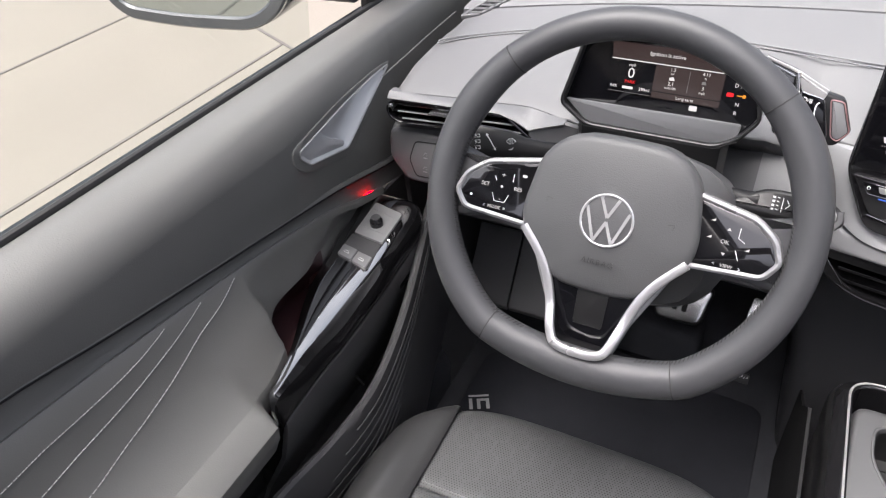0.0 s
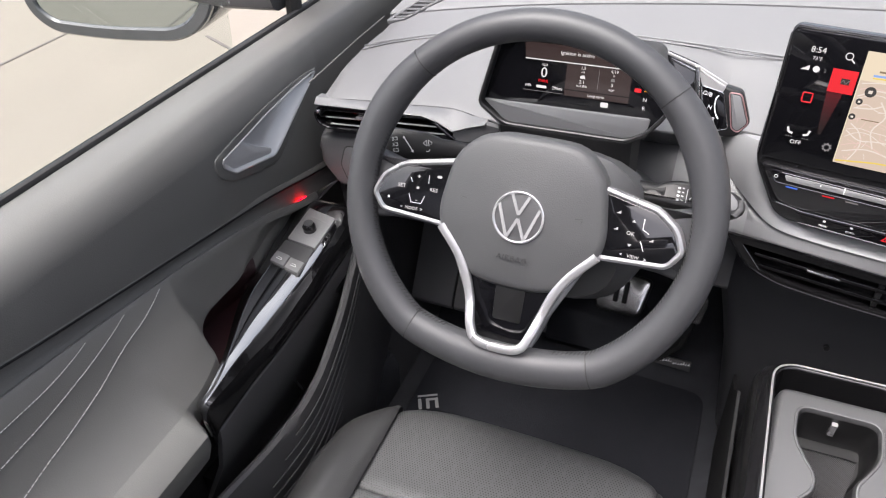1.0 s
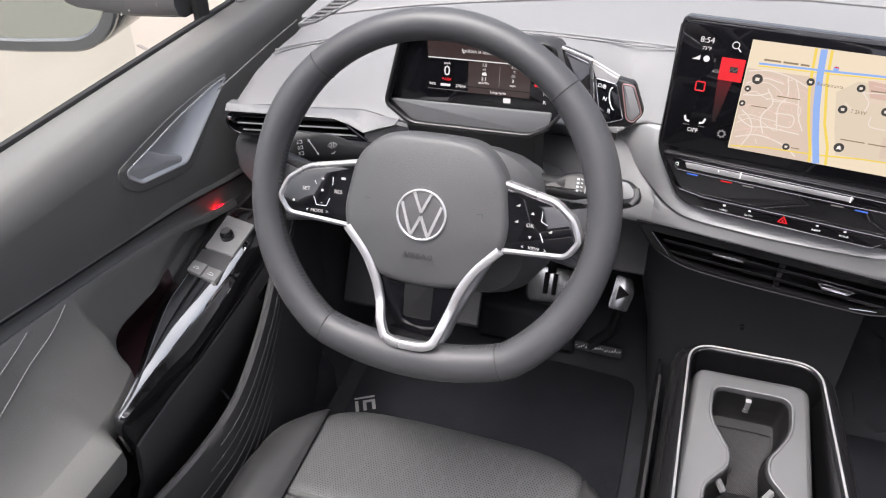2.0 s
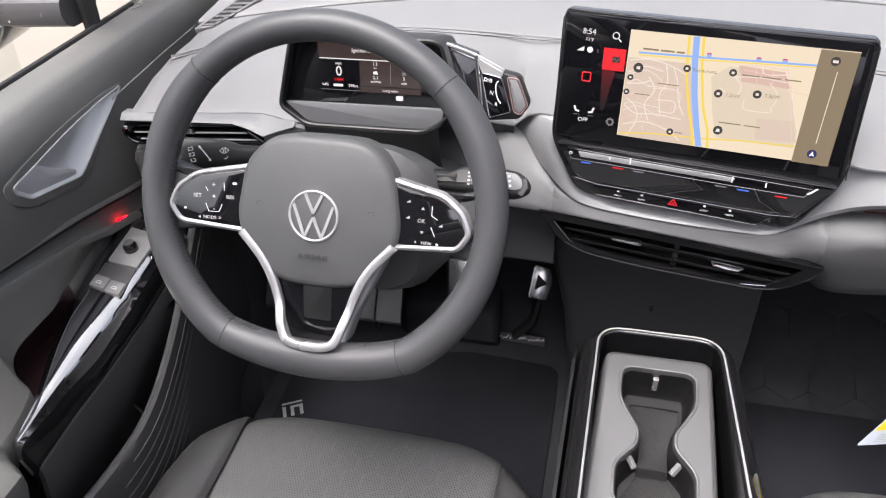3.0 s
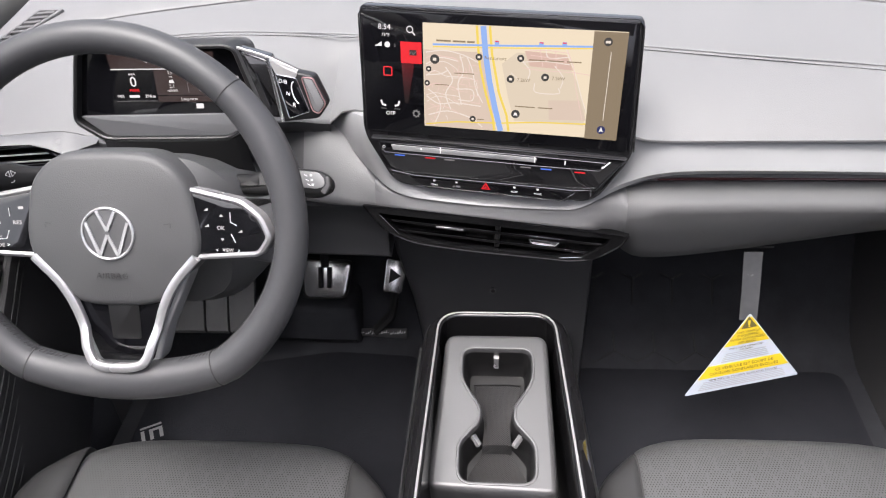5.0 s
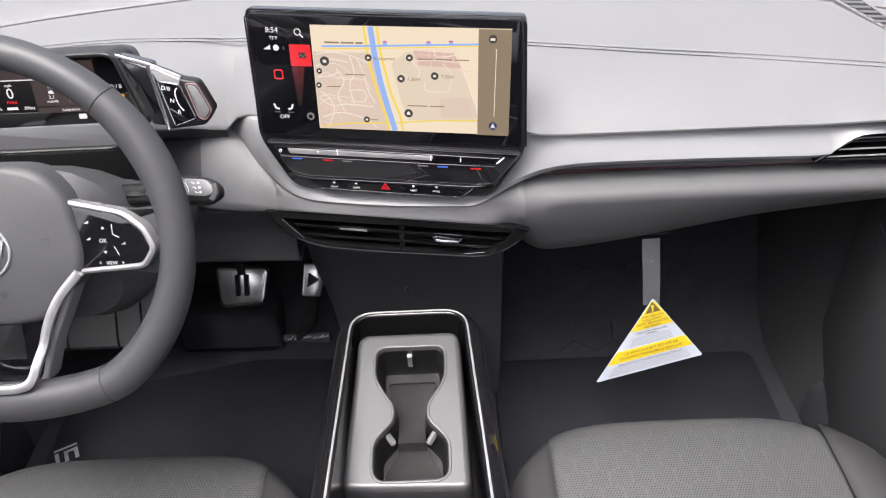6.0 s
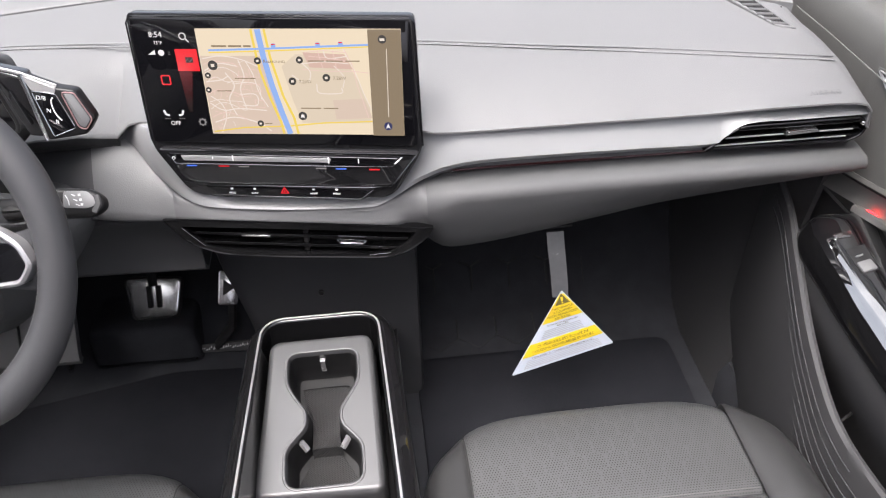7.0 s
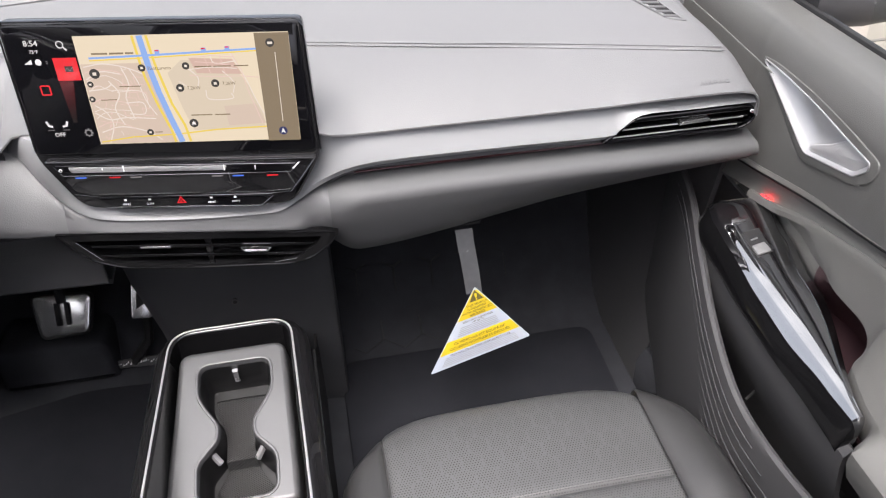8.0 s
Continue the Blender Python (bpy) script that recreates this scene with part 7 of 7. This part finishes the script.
    lev = rounded([(-0.2505, 0.6060), (-0.205, 0.6080), (-0.178, 0.5865), (-0.1465, 0.5665), (-0.151, 0.5600), (-0.2345, 0.5850)], 0.004, 3)
    put("handle_lever", dome(lev, Matrix(((0.093, 0, -1, 0.696 + 0.093 * 0.264 + 0.0030), (1, 0, 0.093, 0), (0, 1, 0, 0), (0, 0, 0, 1))), 0.008, 0.002, 0.003), HANDLE, "satin silver release lever")
    # wall of the pocket under the switch panel
    put("pocket_back", sheet([[(curve(y, XI) + 0.001, y, 0.44 + 0.085 * (y + 0.22) - 0.036), (curve(y, XI) - 0.006, y, 0.44 + 0.085 * (y + 0.22) - 0.046), (curve(y, XI) - 0.004, y, 0.36), (curve(y, XI) + 0.012, y, 0.30), (0.69, y, 0.22), (0.715, y, 0.155)] for y in lin(-0.43, -0.07, 16)], 0.006), POCKET)
    # window seal and glass
    ring = [(0.757 + 0.008 * math.sin(g), 0.115 + 0.012 * math.cos(g), 0.670) for g in lin(0, 2 * math.pi, 19)[:-1]]
    put("embossed_mark", sweep(ring, 0.0009, seg=5, closed=True), DOORTOP)
    put("trim_crease", sweep([(0.7032, 0.165, 0.6245), (0.7028, 0.077, 0.622), (0.7026, 0.003, 0.618), (0.7030, -0.055, 0.6145)], 0.0011, seg=6), ARM)
    put("window_seal", sweep([(0.766, y, 0.670) for y in lin(-1.0, 0.12, 20)], 0.004, 0.005, 8), RUBBER)
    gp = put("window_glass", sheet([[(x, y, z) for x, z in ((0.785, 0.60), (0.76, 0.80), (0.70, 1.02), (0.60, 1.19))] for y in (-0.94, -0.5, -0.1)], 0.004), GLASS, "clear side window")
    gp.visible_shadow = False
    random.seed(21 + side)
    bm = bmesh.new()
    for k in range(12):
        y_, z_ = random.uniform(-0.12, 0.02), random.uniform(0.70, 0.78)
        r_ = random.uniform(0.0008, 0.0018)
        bmesh.ops.create_icosphere(bm, subdivisions=2, radius=r_, matrix=Matrix.Translation((0.7895 - 0.125 * (z_ - 0.6), y_, z_)) @ Matrix.Diagonal((0.4, 1.0, random.uniform(0.9, 1.4), 1)))
    tagged(put("water_droplets", bm, DROPLET, "clear rain droplets on the window"), kind="stuff")
    put("division_bar", sweep([(0.776, 0.04, 0.655), (0.765, 0.035, 0.74), (0.735, 0.01, 0.88), (0.70, -0.05, 0.99)], 0.012, 0.010, 8), RUBBER)
    # outer skin
    put("outer_skin", sheet([[(x, y, z) for x, z in ((0.79, 0.66), (0.86, 0.6), (0.89, 0.4), (0.87, 0.1), (0.83, -0.15))] for y in (-1.0, -0.5, 0.0, 0.35)], 0.003), BODY)
    # lower panel, pocket and its ribbed front wall
    put("lower_panel", sheet([[(0.746, y, 0.40), (0.747, y, 0.25), (0.745, y, 0.14), (0.735, y, 0.125), (max(0.64, lerp(y, ((-0.3, 0.63), (-0.1, 0.67), (0.05, 0.72)))), y, 0.12)] for y in lin(-1.0, 0.06, 12)], 0.006), DARK)
    RIM = [(0.672, 0.06, 0.435), (0.652, -0.03, 0.425), (0.624, -0.125, 0.40), (0.606, -0.215, 0.36), (0.603, -0.30, 0.318), (0.614, -0.38, 0.300), (0.63, -0.5, 0.300), (0.638, -0.7, 0.30), (0.64, -1.0, 0.30)]
    rim = catmull([Vector(p) for p in RIM], 8)
    rows = []
    for p in rim:
        rows.append([(p.x + 0.012, p.y, p.z - 0.01), (p.x + 0.008, p.y, p.z - 0.001), (p.x + 0.003, p.y, p.z + 0.001), (p.x - 0.001, p.y, p.z - 0.003), (p.x - 0.002, p.y, p.z - 0.012), (p.x + 0.0, p.y, 0.2), (p.x + 0.01, p.y + 0.01, 0.1), (p.x + 0.025, p.y + 0.01, 0.02)])
    put("pocket_wall", sheet(rows, 0.006), DARK, "dark grey ribbed door pocket wall")
    for k in range(9):
        f = k / 8
        pts = []
        for p in rim[4:46]:
            h = 0.02 + 0.018 * k
            pts.append((p.x - 0.0035 + 0.0025 * f, p.y - 0.004 * k, p.z - h))
        cut = pts[: max(8, 40 - 2 * abs(k - 3))]
        put("rib", sweep(cut, 0.0009, 0.0009, 5), DARK)
    put("pocket_floor", sheet([[(lerp(y, ((-0.4, 0.62), (-0.3, 0.625), (-0.2, 0.64), (-0.1, 0.67), (-0.02, 0.69))), y, 0.15), (0.74, y, 0.15)] for y in lin(-1.0, -0.02, 16)], -0.006), POCKET)
    put("pocket_tab", box(0.722, 0.746, -0.395, -0.345, 0.15, 0.19, 0.005), BLACKER)
    put("pocket_divider", sweep([(0.745, -0.25, 0.29), (0.70, -0.245, 0.285), (0.645, -0.27, 0.27)], 0.002, seg=6), BLACKER)
    if side < 0:
        put("boot_switch", prism(rounded([(-0.016, 0.0), (0.012, 0.0), (0.018, 0.06), (-0.008, 0.065)], 0.003), basis((0.6375, -0.172, 0.383), (0.4, 0.1, 0.9), (0.1, 1, 0.2)), 0.010, 0.002), PIANO, "black tailgate switch")
        put("boot_switch_rocker", prism(rounded([(-0.008, 0.006), (0.008, 0.006), (0.011, 0.034), (-0.003, 0.036)], 0.003), basis((0.6355, -0.172, 0.3835), (0.4, 0.1, 0.9), (0.1, 1, 0.2)), 0.006, 0.002), PANEL)
    if side > 0:
        CP = basis((0.6435, -0.122, 0.374), (0.3, 0.1, 0.95), (0.05, 1, 0.1))
        put("cover_plate", prism(rounded([(-0.014, -0.04), (0.012, -0.048), (0.018, 0.042), (-0.010, 0.045)], 0.004), CP @ Matrix.Translation((0, 0, 0.002)), 0.006, 0.001), DARK)
    # side of the footwell and sill
    put("kick_panel", sheet([[(0.712, y, 0.47), (0.70, y, 0.3), (0.67, y, 0.1), (0.655, y, -0.012)] for y in lin(0.0, 0.5, 8)], 0.008), DARK)
    put("sill", sheet([[(0.655, y, -0.012), (0.652, y, 0.05), (0.665, y, 0.075), (0.74, y, 0.08)] for y in lin(-1.0, 0.0, 8)], 0.008), CARPET)
    return d


door(-1)
door(1)


# ---- exterior mirrors ----
def wing_mirror(s):
    m = thing("wing_mirror", "black exterior mirror outside the side window", "wing mirror", group="wing mirrors")
    MM = basis((s * 1.035, -0.02, 0.70), (1, -0.12 * s, 0), (0, 0, 1))
    o = [(-0.17, 0.08), (-0.165, -0.045), (-0.13, -0.075), (-0.03, -0.081), (0.085, -0.076), (0.118, -0.064), (0.148, -0.040), (0.165, -0.010), (0.175, 0.09)]
    o = rounded(o if s < 0 else [(-a, b) for a, b in reversed(o)], [0.03, 0.03, 0.03, 0.05, 0.03, 0.02, 0.02, 0.02, 0.03] if s < 0 else [0.03, 0.02, 0.02, 0.02, 0.03, 0.05, 0.03, 0.03, 0.03], 5)
    part("housing", prism(o, MM, 0.09, 0.02, 4), BODY, m)
    part("bezel", frame_ring(inset(o, 0.002), inset(o, 0.022), MM @ Matrix.Translation((0, 0, 0.006)), 0.01, 0.003), BODY, m)
    part("mirror_glass", prism(inset(o, 0.022), MM @ Matrix.Translation((0, 0, 0.002)), 0.004), MIRROR, m)
    part("arm", sweep([(s * 0.95, 0.03, 0.705 if s < 0 else 0.680), (s * 0.86, 0.03, 0.70 if s < 0 else 0.672), (s * 0.785, 0.04, 0.70 if s < 0 else 0.672)], 0.045, 0.025 if s < 0 else 0.042, 12, power=0.8), DARK, m)


wing_mirror(-1)
wing_mirror(1)


# ---- pedals, mats and the warning tag ----
brk = thing("brake_pedal", "brushed steel brake pedal with two rubber bars", "pedal")
BK = basis((-0.304, 0.206, 0.155), (1, -0.03, 0.02), (0, 0.58, 0.81))
part("plate", prism(rounded([(-0.048, 0.036), (0.048, 0.03), (0.036, -0.034), (-0.038, -0.036)], 0.012, 4), BK, 0.008, 0.003), STEEL, brk)
part("edge", frame_ring(rounded([(-0.051, 0.039), (0.051, 0.033), (0.039, -0.037), (-0.041, -0.039)], 0.013, 4), rounded([(-0.047, 0.035), (0.047, 0.029), (0.035, -0.033), (-0.037, -0.035)], 0.012, 4), BK @ Matrix.Translation((0, 0, 0.001)), 0.012, 0.002), RUBBER, brk)
for x in (-0.008, 0.008):
    part("rubber_bar", prism(rounded([(x - 0.0042, 0.021), (x + 0.0042, 0.021), (x + 0.004, -0.018), (x - 0.004, -0.018)], 0.002), BK @ Matrix.Translation((0, 0, 0.004)), 0.005, 0.0012), BLACKER, brk)
part("arm", sweep([(-0.304, 0.22, 0.17), (-0.31, 0.27, 0.25), (-0.31, 0.33, 0.38)], 0.009, 0.008, 8), BLACKER, brk)
acc = thing("accelerator_pedal", "steel accelerator pedal with a black arrow", "pedal")
AK = basis((-0.178, 0.212, 0.155), (1, 0.05, -0.1), (0, 0.58, 0.81))
part("plate", prism(rounded([(-0.016, 0.034), (0.012, 0.03), (0.02, 0.008), (0.014, -0.03), (-0.02, -0.028)], 0.006, 3), AK, 0.008, 0.002), STEEL, acc)
part("arrow", prism([(-0.008, 0.016), (0.012, 0.002), (-0.01, -0.012)], AK @ Matrix.Translation((0, 0, 0.002)), 0.003, 0.0006), RUBBER, acc)
part("stem", sweep([(-0.178, 0.22, 0.13), (-0.19, 0.215, 0.06), (-0.225, 0.208, 0.02)], 0.012, 0.008, 8), BLACKER, acc)
part("base_plate", prism(rounded([(-0.048, 0.006), (0.046, 0.009), (0.046, -0.010), (-0.048, -0.007)], 0.003), basis((-0.2105, 0.2, 0.0225), (1, -0.02, 0), (0, 0.5, 0.85)), 0.008, 0.001), DARK, acc, "black foot plate with bright marks")
random.seed(3)
for k in range(20):
    x0 = -0.0435 + 0.0044 * k
    y0 = random.uniform(-0.004, 0.001)
    part("foot_plate_mark", flat([(x0, y0), (x0 + random.uniform(0.002, 0.0042), y0 + 0.001), (x0 + 0.003, y0 + random.uniform(0.003, 0.007))], basis((-0.2105, 0.2, 0.0225), (1, -0.02, 0), (0, 0.5, 0.85)), 0.0006), WHITEINK, acc)

fm = thing("floor_mat", "black velour driver's floor mat with a grey woven mark", "floor mat")
part("mat", prism(rounded([(-0.62, 0.10), (-0.60, -0.72), (-0.13, -0.72), (-0.13, 0.16), (-0.30, 0.17)], 0.03), basis((0, 0, 0.004), (1, 0, 0), (0, 1, 0)), 0.014, 0.004), MAT, fm)
MK = basis((-0.588, -0.03, 0.0046), (0.88, 0.47, 0), (-0.47, 0.88, 0))
for pts in ([(-0.014, -0.016), (-0.008, -0.016), (-0.008, 0.008), (-0.014, 0.008)], [(-0.014, 0.012), (0.022, 0.012), (0.022, 0.016), (-0.014, 0.016)], [(0.0, -0.016), (0.006, -0.016), (0.006, 0.006), (0.0, 0.006)], [(0.0, 0.002), (0.022, 0.002), (0.022, 0.007), (0.0, 0.007)], [(0.016, -0.016), (0.022, -0.016), (0.022, 0.004), (0.016, 0.004)]):
    part("woven_mark", flat(pts, MK, 0.0004), plain("woven_grey", (0.35, 0.35, 0.36), 0.8), fm)
fm2 = thing("floor_mat", "black velour passenger floor mat", "floor mat")
part("mat", prism(rounded([(0.14, 0.14), (0.14, -0.72), (0.60, -0.72), (0.62, 0.14)], 0.03), basis((0, 0, 0.004), (1, 0, 0), (0, 1, 0)), 0.014, 0.004), MAT, fm2)

tag = thing("warning_tag", "yellow and white triangular warning card on a plastic strip", "warning tag")
pts = [(0.3235, -0.048, 0.430), (0.326, -0.050, 0.408), (0.332, -0.052, 0.37), (0.339, -0.054, 0.318)]
rows = [[(p[0] + dx, p[1], p[2]) for dx in (-0.0115, -0.004, 0.004, 0.0115)] for p in catmull([Vector(p) for p in pts], 4)]
part("strip", sheet(rows, 0.0008), STRAP, tag, "grey translucent plastic strip")
A_, B_, C_ = Vector((0.339, -0.0555, 0.332)), Vector((0.268, -0.0905, 0.2035)), Vector((0.424, -0.066, 0.2265))
xd = (C_ - B_).normalized()
ud = A_ - (B_ + C_) / 2
QM = basis(tuple(A_), tuple(xd), tuple(ud))
inv = QM.inverted()
a2, b2, c2 = [(inv @ p) for p in (A_, B_, C_)]
tri2 = [(p.x, p.y) for p in (a2, b2, c2)]
cardo = rounded(tri2, 0.004, 4)
card = part("card", prism(cardo, QM, 0.0008), TAGWHITE, tag, "triangular printed card")


def at_depth(f):
    """The left and right edge of the card at the part f of its height."""
    l = (a2.x + (b2.x - a2.x) * f, a2.y + (b2.y - a2.y) * f)
    r = (a2.x + (c2.x - a2.x) * f, a2.y + (c2.y - a2.y) * f)
    return l, r


def band(f0, f1, mat, ins=0.003, z=0.0003):
    (l0, r0), (l1, r1) = at_depth(f0), at_depth(f1)
    w0, w1 = r0[0] - l0[0], r1[0] - l1[0]
    i0, i1 = min(ins, w0 * 0.3), min(ins, w1 * 0.3)
    return part("printed_band", flat([(l1[0] + i1, l1[1]), (r1[0] - i1, r1[1]), (r0[0] - i0, r0[1]), (l0[0] + i0, l0[1])], QM, z), mat, card)


band(0.05, 0.40, TAGYELLOW, 0.0012)
band(0.635, 0.80, TAGYELLOW, 0.0012)
(l, r) = at_depth(0.14)
mx = (l[0] + r[0]) / 2
part("warning_symbol", flat([(mx - 0.011, l[1] - 0.006), (mx + 0.011, l[1] - 0.006), (mx, l[1] + 0.012)], QM, 0.0006), TAGINK, card)
part("warning_mark", flat([(mx - 0.0012, l[1] - 0.001), (mx + 0.0012, l[1] - 0.001), (mx + 0.0018, l[1] + 0.006), (mx - 0.0018, l[1] + 0.006)], QM, 0.0009), TAGYELLOW, card)
part("warning_mark", flat(disc(mx, l[1] - 0.0034, 0.0013, 8), QM, 0.0009), TAGYELLOW, card)
for f, t, sz in ((0.235, "THIS VEHICLE", 0.0052), (0.28, "IS EQUIPPED", 0.0052), (0.325, "WITH ADVANCED", 0.0056), (0.37, "AIR BAGS", 0.0056), (0.435, "EVEN WITH ADVANCED", 0.0042), (0.468, "AIR BAGS", 0.0042), (0.685, "CE VÉHICULE EST ÉQUIPÉ DE", 0.0062), (0.745, "COUSSINS GONFLABLES ÉVOLUÉS", 0.0062), (0.83, "MÊME AVEC LES COUSSINS GONFLABLES ÉVOLUÉS", 0.0042)):
    (l, r) = at_depth(f)
    letters(t, QM @ Matrix.Translation(((l[0] + r[0]) / 2, (l[1] + r[1]) / 2, 0.0009)), sz, TAGINK, card, 0.0001)
for f in (0.50, 0.525, 0.55, 0.575, 0.60, 0.855, 0.88, 0.905, 0.93, 0.955):
    (l, r) = at_depth(f)
    w = (r[0] - l[0])
    part("text_bar", flat(rect(l[0] + w * (0.10 if f > 0.7 else 0.16), l[1] - 0.0007, r[0] - w * (0.10 if f > 0.7 else 0.16), l[1] + 0.0007), QM, 0.0006), TAGGREY, card)
